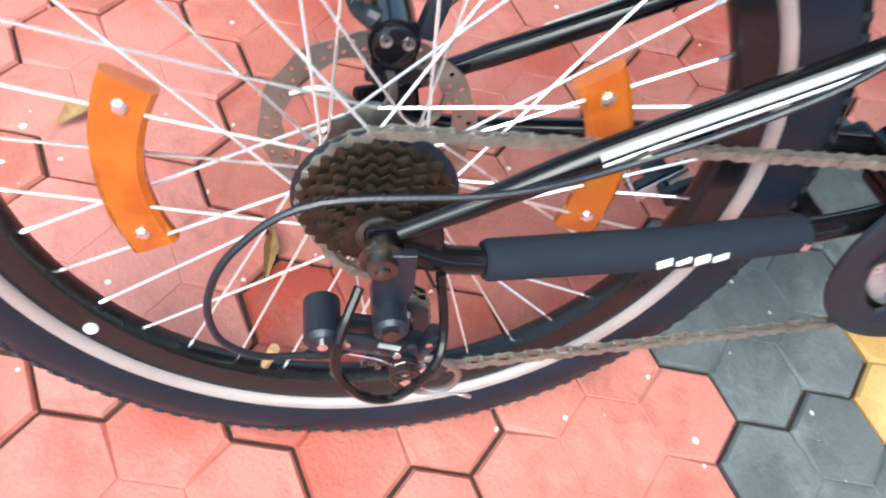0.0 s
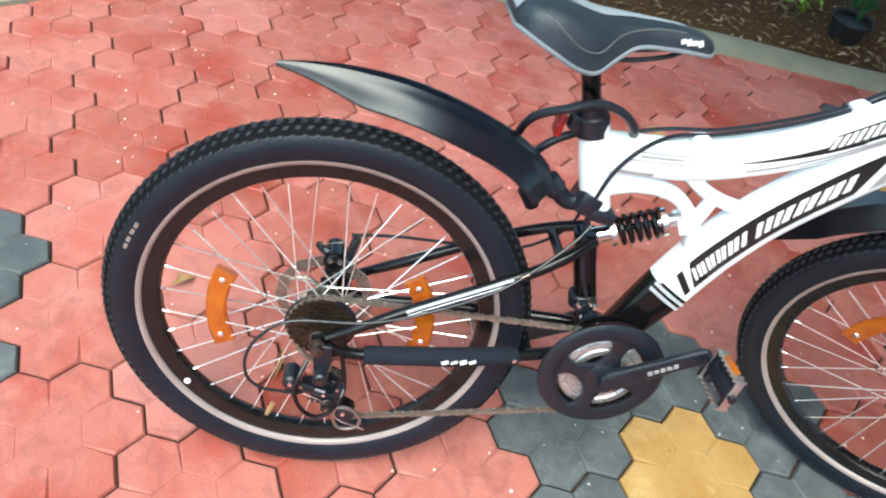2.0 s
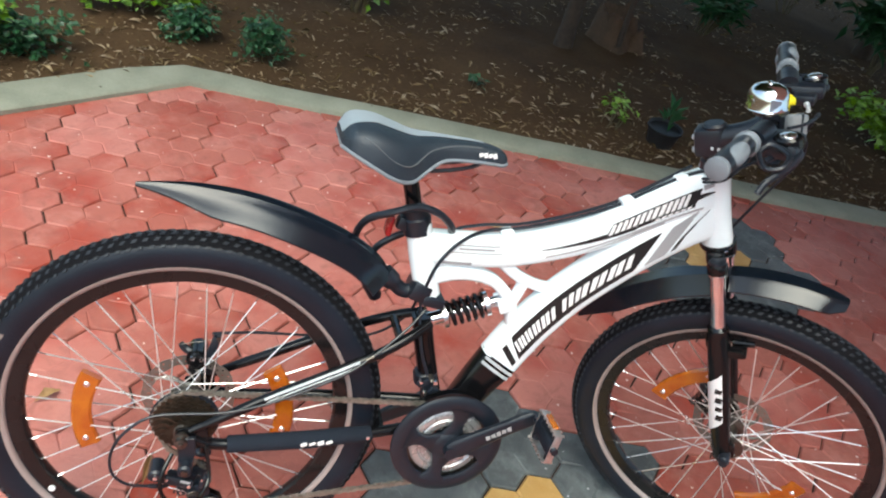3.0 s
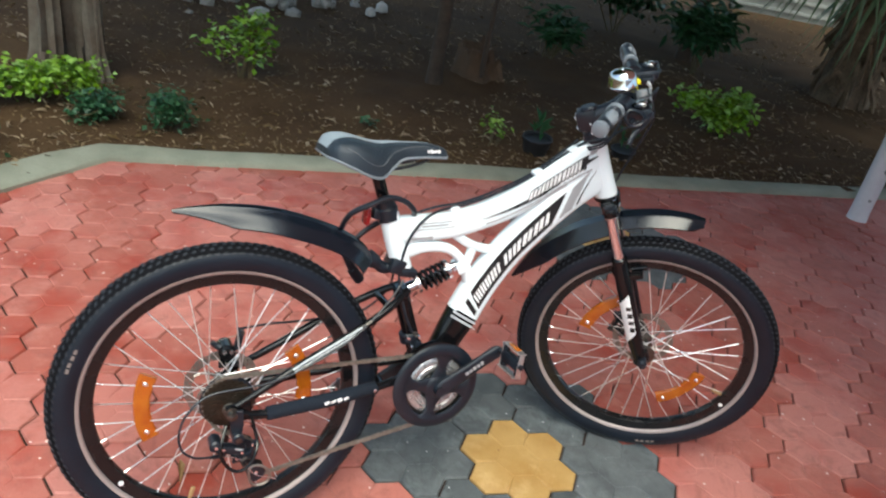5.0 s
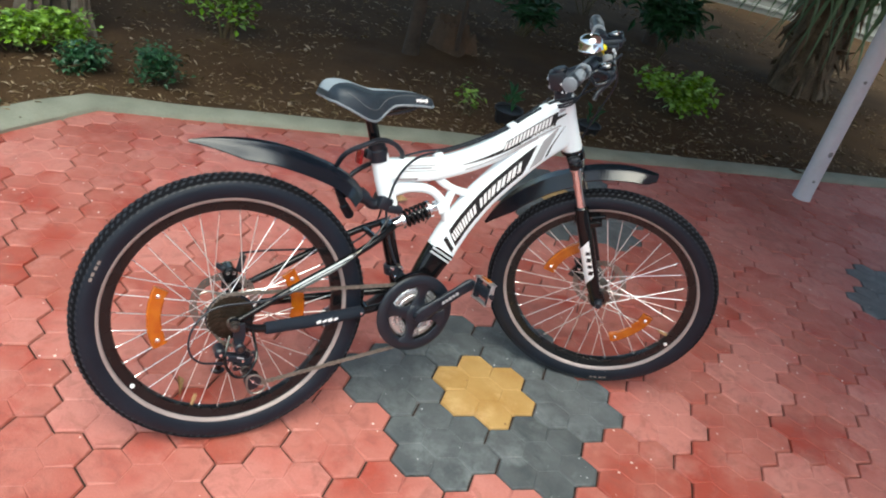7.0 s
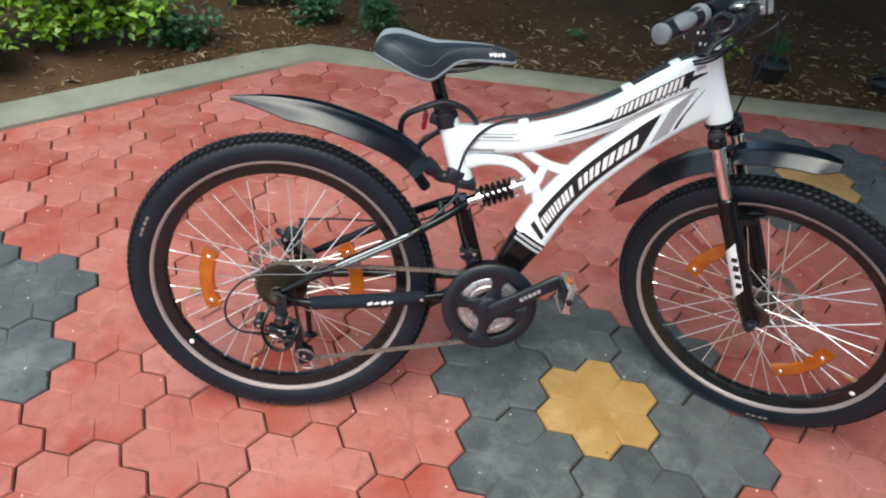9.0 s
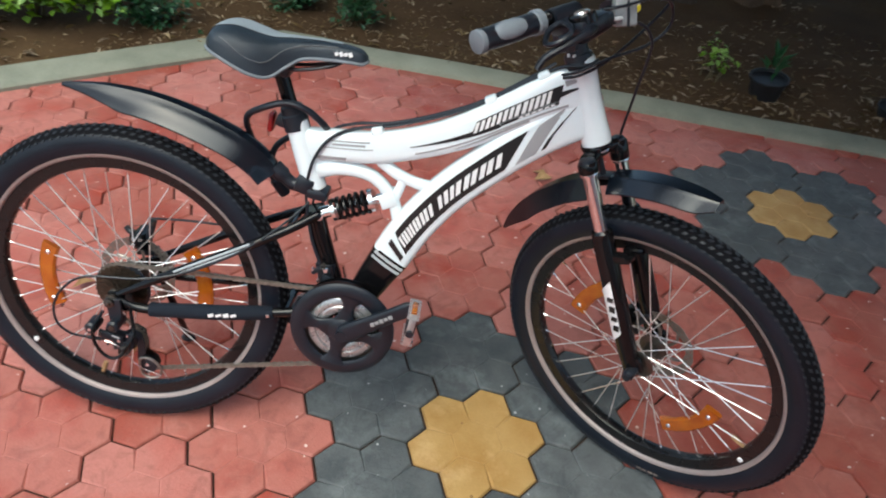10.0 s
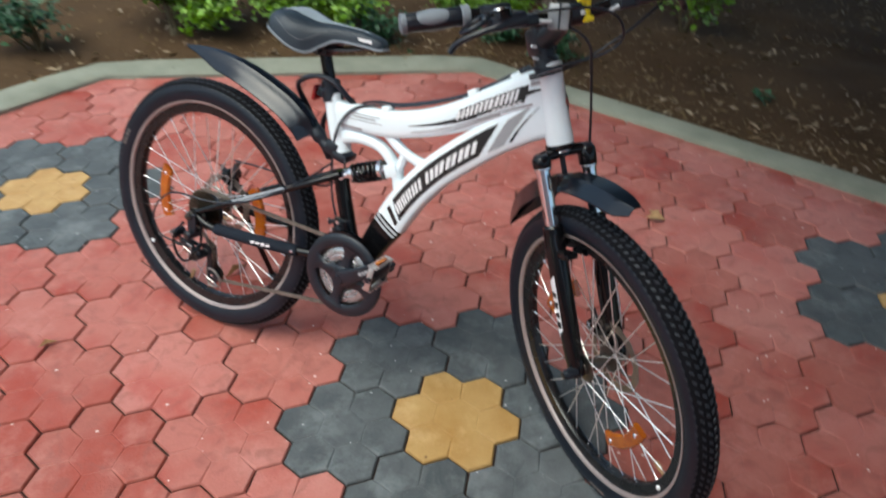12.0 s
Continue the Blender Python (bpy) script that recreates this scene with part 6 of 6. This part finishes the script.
# Fork.
def build_fork():
    bm = fresh()
    pts = spline([(0.01, -0.052, -0.030), (0.009, -0.049, -0.021), (0.004, -0.036, -0.0155), (0.0, 0.0, -0.0145), (0.004, 0.036, -0.0155), (0.009, 0.049, -0.021), (0.01, 0.052, -0.040)], 5)
    rings = []
    for i, p in enumerate(pts):
        t = (pts[min(i + 1, len(pts) - 1)] - pts[max(i - 1, 0)]).normalized()
        up = Vector((1, 0, 0)).cross(t).normalized()
        hx, hn = 0.0165, 0.0112
        rings.append([bm.verts.new(p + Vector((1, 0, 0)) * hx * math.copysign(abs(math.cos(w)) ** 0.8, math.cos(w)) + up * hn * math.copysign(abs(math.sin(w)) ** 0.8, math.sin(w))) for w in [2 * math.pi * k / 16 for k in range(16)]])
    for x, y in zip(rings, rings[1:]):
        for k in range(16):
            bm.faces.new((x[k], x[(k + 1) % 16], y[(k + 1) % 16], y[k]))
    bm.faces.new(rings[0][::-1])
    bm.faces.new(rings[-1])
    rod(bm, (0, 0, -0.02), (0, 0, 0.0), 0.02, 20)
    fork = part("fork", bm, M_BLACK, bike, "black suspension fork", STEER)
    bm = fresh()
    revolve(bm, [(0.0, 0.002), (0.0275, 0.002), (0.029, -0.003), (0.027, -0.008), (0.022, -0.011), (0.0, -0.011)], 28, "z")
    part("headset_cup", bm, M_BLACK, fork)
    bm = fresh()
    revolve(bm, [(0.0, -0.0105), (0.021, -0.0105), (0.022, -0.0135), (0.0, -0.0135)], 28, "z")
    part("crown_race", bm, M_STEEL, fork)
    for s in (-1, 1):
        bm = fresh()
        rod(bm, (0.010, s * 0.051, -0.028), (0.010, s * 0.051, -0.185), 0.0138, 20)
        part("stanchion", bm, M_CHROME, fork, "chromed fork stanchion")
        bm = fresh()
        tube(bm, [(0.010, s * 0.051, -0.148), (0.010, s * 0.051, -0.152), (0.010, s * 0.051, -0.172), (0.010, s * 0.051, -0.175), (0.010, s * 0.051, -0.32), (0.011, s * 0.051, -0.41), (0.013, s * 0.051, -0.445), (0.012, s * 0.051, -0.468), (0.014, s * 0.051, -0.475)], [0.0165, 0.0195, 0.0195, 0.0205, 0.0205, 0.0195, 0.018, 0.017, 0.012], 22)
        block(bm, (0.021, s * 0.051, -0.449), (0.034, 0.012, 0.036), (0, 0, 0), 0.005)
        leg = part("fork_leg", bm, M_BLACK, fork, "black fork lower leg")
        bm = fresh()
        tube(bm, [(0.010, s * 0.051, -0.015), (0.010, s * 0.051, -0.0095), (0.010, s * 0.051, -0.007)], [0.0152, 0.0142, 0.010], 18)
        part("fork_cap", bm, M_SATIN, fork)
        bm = fresh()
        tube(bm, [(0.010, s * 0.051, -0.034 if s < 0 else -0.05), (0.010, s * 0.051, -0.031 if s < 0 else -0.047), (0.010, s * 0.051, -0.018), (0.010, s * 0.051, -0.014)], [0.0165, 0.0182, 0.0182, 0.0160], 22)
        part("crown_boss", bm, M_BLACK, fork, "gloss black crown clamp")
        bm = fresh()
        revolve(bm, [(0.0142, -0.0385), (0.0168, -0.0385), (0.0172, -0.0362), (0.0168, -0.0338), (0.0142, -0.0338)], 24, "z", close=True)
        part("boss_ring", bm, M_CHROME, fork, "chrome ring under the crown", Matrix.Translation((0.010, s * 0.051, 0 if s < 0 else -0.016)))
        bm = fresh()
        rows = []
        for k in range(9):
            a = radians((-24 if s < 0 else -66) + 90 * k / 8) + (math.pi if s < 0 else 0)
            col = []
            for i in range(7):
                z = -0.262 - 0.118 * i / 6 - 0.03 * (k / 8 - 0.5) * (1 if s < 0 else -1)
                col.append(bm.verts.new((0.010 + 0.0212 * math.sin(a) * (-1 if s > 0 else 1), s * 0.051 + 0.0212 * math.cos(a), z)))
            rows.append(col)
        for x, y in zip(rows, rows[1:]):
            for i in range(6):
                bm.faces.new((x[i], x[i + 1], y[i + 1], y[i]))
        part("decal_panel", bm, M_WHITEDECAL, leg, "white decal with black block lettering")
        bm = fresh()
        for k in range(4):
            block(bm, (0.0115, s * 0.0722, -0.288 - 0.0215 * k), (0.0125, 0.0014, 0.0105 + 0.003 * (k % 2)), (0, 14, 0), 0.0005)
        part("lettering", bm, M_BLACKDECAL, leg)
    bm = fresh()
    block(bm, (0.03, -0.05, -0.205), (0.05, 0.022, 0.018), (0, 0, 0), 0.005)
    block(bm, (0.05, -0.045, -0.208), (0.018, 0.026, 0.012), (0, 0, 0), 0.003)
    rod(bm, (0.03, -0.02, -0.205), (0.07, -0.02, -0.205), 0.0065, 10)
    block(bm, (-0.006, 0, -0.19), (0.016, 0.11, 0.022), (0, 0, 0), 0.006)
    part("brake_boss", bm, M_BLACK, fork)
    return fork


fork = build_fork()
build_caliper("front_brake", "black front disc brake caliper", (-0.03, 0.046, -0.40), 40, bike, STEER)


def on_arc(radius, deg):
    return (GUARD_MID.x + radius * math.cos(radians(deg)), 0.002, GUARD_MID.z + radius * math.sin(radians(deg)))


build_fender("front_fender", [on_arc(0.387 + 0.0003 * (90 - d), d) for d in (89, 83, 77, 71, 64.5, 59.5)], [0.040, 0.041, 0.041, 0.039, 0.034, 0.017], 0.022, "black plastic front mudguard with angular sides", bike, STEER, flat=0.45)
build_fender("fender_flap", [on_arc(r, d) for r, d in ((0.386, 93), (0.387, 104), (0.388, 114), (0.390, 121), (0.391, 127), (0.392, 134), (0.392, 140))], [0.030, 0.037, 0.037, 0.034, 0.027, 0.016, 0.003], 0.036, "black plastic rear flap of the front mudguard", bike, STEER, flat=0.5)
bm = fresh()
block(bm, (0.012, 0, -0.062), (0.05, 0.026, 0.007), (0, 0, 0), 0.002)
rod(bm, (0.002, 0, -0.066), (0.002, 0, -0.012), 0.0055, 12)
part("fender_mount", bm, M_SATIN, bike, m=STEER)


# Handlebar, stem and controls; the bar's far half is sheared to fit the camera's view.
FAR_SWEEP = Matrix(((1, 0.12, 0, 0), (0, 1, 0, 0), (0, -0.022, 1, 0), (0, 0, 0, 1)))


def build_handlebar():
    bm = fresh()
    bar_line = [(0.05, -0.287, 0.277), (0.074, -0.178, 0.270), (0.086, -0.125, 0.262), (0.09, -0.08, 0.243), (0.092, -0.04, 0.238), (0.092, 0.04, 0.238), (0.09, 0.08, 0.243), (0.086, 0.125, 0.262), (0.074, 0.178, 0.270), (0.05, 0.287, 0.277)]
    tube(bm, spline([FAR_SWEEP @ Vector(p) if p[1] > 0 else Vector(p) for p in bar_line], 5), 0.0112, 14)
    bar = part("handlebar", bm, M_BLACK, bike, "black riser handlebar", STEER @ Matrix.Translation((0, 0, -0.0075)))
    bm = fresh()
    revolve(bm, [(0.0, 0.150), (0.0255, 0.150), (0.0262, 0.157), (0.0245, 0.162), (0.0245, 0.172), (0.02, 0.175), (0.02, 0.225), (0.0205, 0.232), (0.016, 0.236), (0.0, 0.236)], 28, "z")
    block(bm, (-0.008, 0, 0.205), (0.046, 0.046, 0.05), (0, 0, 0), 0.008)
    tube(bm, spline([(0.0, 0, 0.205), (0.05, 0, 0.218), (0.092, 0, 0.238)], 4), [0.021, 0.021, 0.02, 0.019, 0.018, 0.0175, 0.0175, 0.018, 0.019], 16)
    rod(bm, (0.092, -0.026, 0.238), (0.092, 0.026, 0.238), 0.0195, 20)
    stem = part("stem", bm, M_SATIN, bar, "black handlebar stem")
    spots = []
    for y in (-0.011, 0.011):
        spots += [((-0.03, y, z), (-0.034, y, z), 0.0045) for z in (0.192, 0.215)]
        spots += [((0.0, -0.024, 0.19 + y), (0.0, -0.027, 0.186 + y), 0.0024), ((0.010, -0.022, 0.186 + y), (0.010, -0.027, 0.186 + y), 0.0024), ((0.116, y * 1.5, 0.238), (0.121, y * 1.5, 0.238), 0.004)]
    bolts(stem, spots, M_SILVER)
    for s in (-1, 1):
        swept = FAR_SWEEP if s > 0 else Matrix.Identity(4)
        a, b = Vector((0.05, s * 0.287, 0.277)), Vector((0.074, s * 0.178, 0.270))
        d = (b - a).normalized()
        bm = fresh()
        tube(bm, [a + d * f for f in (0.002, 0.006, 0.014, 0.05, 0.085, 0.098, 0.1)], [0.0155, 0.0165, 0.0158, 0.0172, 0.016, 0.0165, 0.0155], 20)
        bm.transform(swept)
        grip = part("grip", bm, M_SATIN, bar, "black rubber grip with grey panel")
        bm = fresh()
        tube(bm, [a - d * 0.006, a - d * 0.004, a + d * 0.002, a + d * 0.006], [0.011, 0.0165, 0.0172, 0.016], 22)
        bm.transform(swept)
        part("grip_end", bm, M_GRIP, grip, "grey grip end cap")
        bm = fresh()
        tube(bm, [a + d * 0.099, a + d * 0.101, a + d * 0.112, a + d * 0.114], [0.0165, 0.0185, 0.0185, 0.0165], 22)
        bm.transform(swept)
        part("grip_collar", bm, M_GRIP, grip, "grey grip collar")
        bm = fresh()
        out = Vector((0.85, 0, 0.4))
        out = (out - d * out.dot(d)).normalized()
        for o in (out, -out):
            o = (o - d * o.dot(d)).normalized()
            got = bmesh.ops.create_uvsphere(bm, u_segments=16, v_segments=10, radius=1)
            q = Matrix((d, o.cross(d), o)).transposed().to_4x4()
            bmesh.ops.transform(bm, matrix=Matrix.Translation(a + d * 0.05 + o * 0.0092) @ q @ Matrix.Diagonal((0.037, 0.0145, 0.0105, 1)), verts=got["verts"])
        bm.transform(swept)
        part("grip_panel", bm, M_GRIP, grip, "grey rubber grip panel")
        c = Vector((0.083, s * 0.138, 0.263))
        bm = fresh()
        rod(bm, c - d * 0.022, c + d * 0.03, 0.0175, 18)
        block(bm, (0.108, s * 0.132, 0.25), (0.07, 0.066, 0.026), (0, 8, s * 8), 0.009)
        block(bm, (0.118, s * 0.098, 0.243), (0.036, 0.04, 0.02), (0, 8, 0), 0.006)
        bm.transform(swept)
        shifter = part("shifter", bm, M_SATIN, bar, "black gear shifter and brake lever mount")
        bm = fresh()
        tube(bm, [(0.124, s * 0.144, z) for z in (0.252, 0.264, 0.267)], [0.021, 0.0205, 0.018], 24)
        bm.transform(swept)
        part("dial_ring", bm, M_BLACK, shifter)
        bm = fresh()
        tube(bm, [(0.124, s * 0.144, z) for z in (0.266, 0.269, 0.2705)], [0.0125, 0.0115, 0.008], 20)
        bm.transform(swept)
        part("shifter_cap", bm, M_STEEL, shifter)
        bm = fresh()
        tube(bm, spline([(0.104, s * 0.166, 0.262), (0.128, s * 0.180, 0.252), (0.122, s * 0.205, 0.244), (0.1, s * 0.208, 0.244), (0.09, s * 0.182, 0.256)], 5, True), 0.0042, 8, closed=True)
        bm.transform(swept)
        part("trigger_loop", bm, M_SATIN, shifter)
        bm = fresh()
        tube(bm, [(0.122, s * 0.088, 0.24), (0.125, s * 0.076, 0.237), (0.127, s * 0.075, 0.237), (0.131, s * 0.056, 0.233)], [0.005, 0.005, 0.0036, 0.0036], 12)
        bm.transform(swept)
        part("cable_adjuster", bm, M_SILVER, shifter, "silver cable adjuster")
        bm = fresh()
        tube(bm, spline([(0.13, s * 0.120, 0.244), (0.138, s * 0.160, 0.241), (0.124, s * 0.195, 0.236), (0.103, s * 0.220, 0.228), (0.093, s * 0.232, 0.216)], 4), [0.0075] * 5 + [0.0055] * 8 + [0.005] * 4, 10)
        bm.transform(swept)
        part("brake_lever", bm, M_SATIN, shifter, "black brake lever")
        bm = fresh()
        tube(bm, spline([(0.103, s * 0.108, 0.253), (0.113, s * 0.143, 0.241), (0.095, s * 0.173, 0.239)], 4), 0.005, 8)
        bm.transform(swept)
        part("shift_paddle", bm, M_SATIN, shifter)
    bm = fresh()
    bell_at = Vector((0.092, -0.111, 0.312))
    upright = ((BIKE @ STEER).to_3x3().inverted() @ Vector((-0.26, 0.11, 1.0))).to_track_quat("Z", "Y").to_matrix().to_4x4()
    revolve(bm, [(0.0, 0.026), (0.003, 0.0258), (0.0035, 0.023), (0.013, 0.0218), (0.0215, 0.0185), (0.027, 0.012), (0.0293, 0.004), (0.0298, -0.010), (0.031, -0.012), (0.029, -0.012), (0.028, -0.003), (0.0, 0.001)], 32, "z")
    bell = part("bell", bm, M_CHROME, bar, "chrome bell dome", Matrix.Translation(bell_at) @ upright)
    bm = fresh()
    rod(bm, (0, 0, -0.022), (0, 0, 0.006), 0.007, 12)
    revolve(bm, [(0.014, -0.024), (0.0165, -0.022), (0.0185, -0.01), (0.0, -0.009), (0.0, -0.024)], 20, "z", close=True)
    part("bell_base", bm, M_GUNMETAL, bell)
    bm = fresh()
    block(bm, (0, 0, 0), (0.018, 0.037, 0.044), (0, 0, 0), 0.005)
    lamp = part("front_reflector", bm, M_CLEAR, bar, "clear ribbed front reflector", pose(0.126, -0.037, 0.238, -14, -6, -34))
    bm = fresh()
    block(bm, (0.0085, 0.002, 0), (0.003, 0.004, 0.044))
    block(bm, (-0.014, 0.004, 0), (0.016, 0.034, 0.036), (0, 0, 0), 0.003)
    part("reflector_back", bm, M_SATIN, lamp)
    bm = fresh()
    block(bm, (0, 0, 0), (0.014, 0.013, 0.036), (0, 12, 0), 0.003)
    block(bm, (0.004, -0.008, 0.016), (0.014, 0.028, 0.012), (0, 0, 0), 0.003)
    block(bm, (0.0, 0.0, -0.02), (0.012, 0.024, 0.01), (0, 0, 0), 0.003)
    part("cable_clip", bm, M_YELLOWTAG, bar, "bright yellow plastic clip", pose(0.104, 0.034, 0.246, 0, 0, 20))
    for line in ([(0.118, -0.079, 0.254), (0.140, -0.054, 0.250), (0.155, 0.001, 0.244), (0.150, 0.061, 0.222), (0.132, 0.081, 0.182), (0.102, 0.051, 0.161), (0.05, 0.006, 0.156), (0.015, -0.03, 0.149), (-0.03, -0.03, 0.146)],
                 [(0.114, -0.069, 0.232), (0.137, -0.02, 0.214), (0.138, 0.006, 0.186), (0.126, 0.014, 0.155), (0.066, 0.040, 0.074), (0.004, 0.063, -0.020), (-0.016, 0.074, -0.110), (-0.018, 0.082, -0.220), (-0.022, 0.078, -0.330), (-0.024, 0.055, -0.370)],
                 [(0.125, 0.181, 0.230), (0.090, 0.121, 0.190), (0.046, 0.032, 0.152), (0.018, -0.029, 0.143), (-0.03, -0.031, 0.141)]):
        bm = fresh()
        tube(bm, spline(line, 6), 0.0026, 8)
        part("control_cable", bm, M_SATIN, bar, "black control cable housing")
    return bar


build_handlebar()

# Cable along the top tube, curling down at the seat tube.
bm = fresh()
tube(bm, spline([(0.88, -0.004, 0.90), (0.86, -0.03, 0.893), (0.835, -0.026, 0.888), (0.81, -0.012, 0.878), (0.762, -0.004, 0.847), (0.688, -0.004, 0.80), (0.605, -0.004, 0.763), (0.52, -0.004, 0.736), (0.46, -0.006, 0.725), (0.415, -0.022, 0.708), (0.385, -0.025, 0.672), (0.37, -0.024, 0.63), (0.365, -0.02, 0.58), (0.38, -0.03, 0.50), (0.40, -0.034, 0.45)], 5), 0.0031, 8)
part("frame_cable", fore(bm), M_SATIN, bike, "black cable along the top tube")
bm = fresh()
tube(bm, spline([(0.81, 0.006, 0.884), (0.762, 0.006, 0.85), (0.688, 0.006, 0.802), (0.605, 0.006, 0.766), (0.52, 0.006, 0.739), (0.45, 0.008, 0.728), (0.40, 0.02, 0.70), (0.375, 0.026, 0.62)], 5), 0.0031, 8)
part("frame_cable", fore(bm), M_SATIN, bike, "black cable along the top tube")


# ---- things in the garden ----
build_post((2.80, 1.19, 0.0))
build_bush("bush", "bright yellow-green leafy bush in the garden soil", (-1.27, 2.64, 0.0), (0.29, 0.15), 0.2, 0.07, 1700, 0.036, M_BRIGHT, 1, scatter=0.035)
build_bush("bush", "large bright green bush beside the kerb", (-2.5, 1.52, 0.02), (0.42, 0.36), 0.46, -0.18, 5600, 0.047, M_BRIGHT, 2)
build_bush("bush", "low spreading bright green bush on thin branches", (2.86, 2.38, 0.0), (0.48, 0.16), 0.3, 0.02, 1500, 0.052, M_BRIGHT, 53)
build_bush("low_plant", "low dark green plant close to the soil", (-1.01, 2.41, 0.0), (0.13, 0.1), 0.14, 0.0, 700, 0.03, M_DARKLEAF, 4, scatter=0.028)
build_bush("low_plant", "low dark green plant close to the soil", (-0.68, 2.36, 0.0), (0.10, 0.09), 0.16, 0.0, 700, 0.03, M_DARKLEAF, 5, scatter=0.028)
build_bush("low_plant", "low dark green plant close to the kerb", (-1.58, 2.09, 0.0), (0.11, 0.1), 0.15, 0.02, 450, 0.036, M_DARKLEAF, 6)
build_bush("shrub", "thin upright green shrub in the garden soil", (-0.2, 3.2, 0.0), (0.2, 0.16), 0.4, 0.05, 420, 0.05, M_BRIGHT, 7)
build_bush("seedling", "small light green seedling in the leaf litter", (0.97, 2.18, 0.0), (0.025, 0.025), 0.2, 0.03, 60, 0.036, M_BRIGHT, 8, scatter=0.022)
build_bush("shrub", "dark green shrub under the trees", (2.4, 4.0, 0.0), (0.24, 0.2), 0.42, 0.12, 260, 0.14, M_DARKLEAF, 9, slim=0.4)
build_bush("shrub", "dark green shrub under the trees", (3.74, 3.76, 0.0), (0.26, 0.22), 0.85, 0.1, 520, 0.17, M_DARKLEAF, 10, slim=0.4, scatter=0.07)
build_bush("shrub", "dark green leafy shrub under the trees", (3.9, 5.2, 0.0), (0.6, 0.3), 0.7, 0.1, 1300, 0.1, M_DARKLEAF, 54, scatter=0.08)
build_bush("seedling", "tiny green sprig in the leaf litter", (0.35, 2.42, 0.0), (0.05, 0.05), 0.05, 0.01, 18, 0.04, M_DARKLEAF, 55, scatter=0.01)
build_bush("bush", "bright green bush behind the kerb", (-2.1, 2.05, 0.02), (0.36, 0.34), 0.46, -0.16, 4800, 0.047, M_BRIGHT, 15)
build_bush("low_plant", "small green plant beside the kerb", (-2.86, 1.0, 0.01), (0.17, 0.17), 0.28, 0.0, 620, 0.038, M_DARKLEAF, 12)
build_pot((1.2, 2.07, 0.0), 0.082, 0.11, "black plastic pot with a few narrow green leaves", 16, 1)
build_pot((1.75, 2.0, -0.02), 0.07, 0.09, "black plastic pot with a small green plant", 10, 2)
# Crowns are out of view; their offsets and leaf counts are set for shade.
build_tree("tree", "old tree with several pale fluted trunks", (-1.15, 3.1, 0), [(-0.07, 0, 0.075, -0.1, 0.2, 3.0), (0.05, 0.12, 0.1, 0.1, 0.3, 3.2), (0.17, -0.04, 0.055, -0.12, 0.3, 2.9)], (0.15, 0.35, 3.4), (1.9, 1.8, 0.7), 14000, M_BARK, 31)
build_tree("tree", "slim dark tree trunk in the garden", (1.06, 3.24, 0), [(0, 0, 0.06, 0.06, 0.1, 3.4)], (0.7, -0.2, 3.5), (2.5, 2.4, 0.7), 15000, M_DARKBARK, 32)
build_tree("tree", "dark tree behind the shrubs", (4.1, 4.3, 0), [(0, 0, 0.08, 0.1, -0.2, 3.2)], (0.3, 0.7, 3.3), (2.0, 1.6, 0.7), 4500, M_DARKBARK, 33)
build_palm((4.98, 3.2, 0.0))
build_stump((1.5, 3.46, 0.0))
build_tree("sapling", "thin dark sapling beside the torn stump", (1.44, 3.3, 0), [(0, 0, 0.022, 0.1, 0.1, 2.6)], (0.1, 0.2, 2.8), (0.5, 0.5, 0.3), 300, M_DARKBARK, 56)
build_stones((0.2, 5.2, 0.02))
build_far_wall()
build_shade_roof()
build_unseen_wall()
build_litter()
build_fallen_leaves()
build_paving()
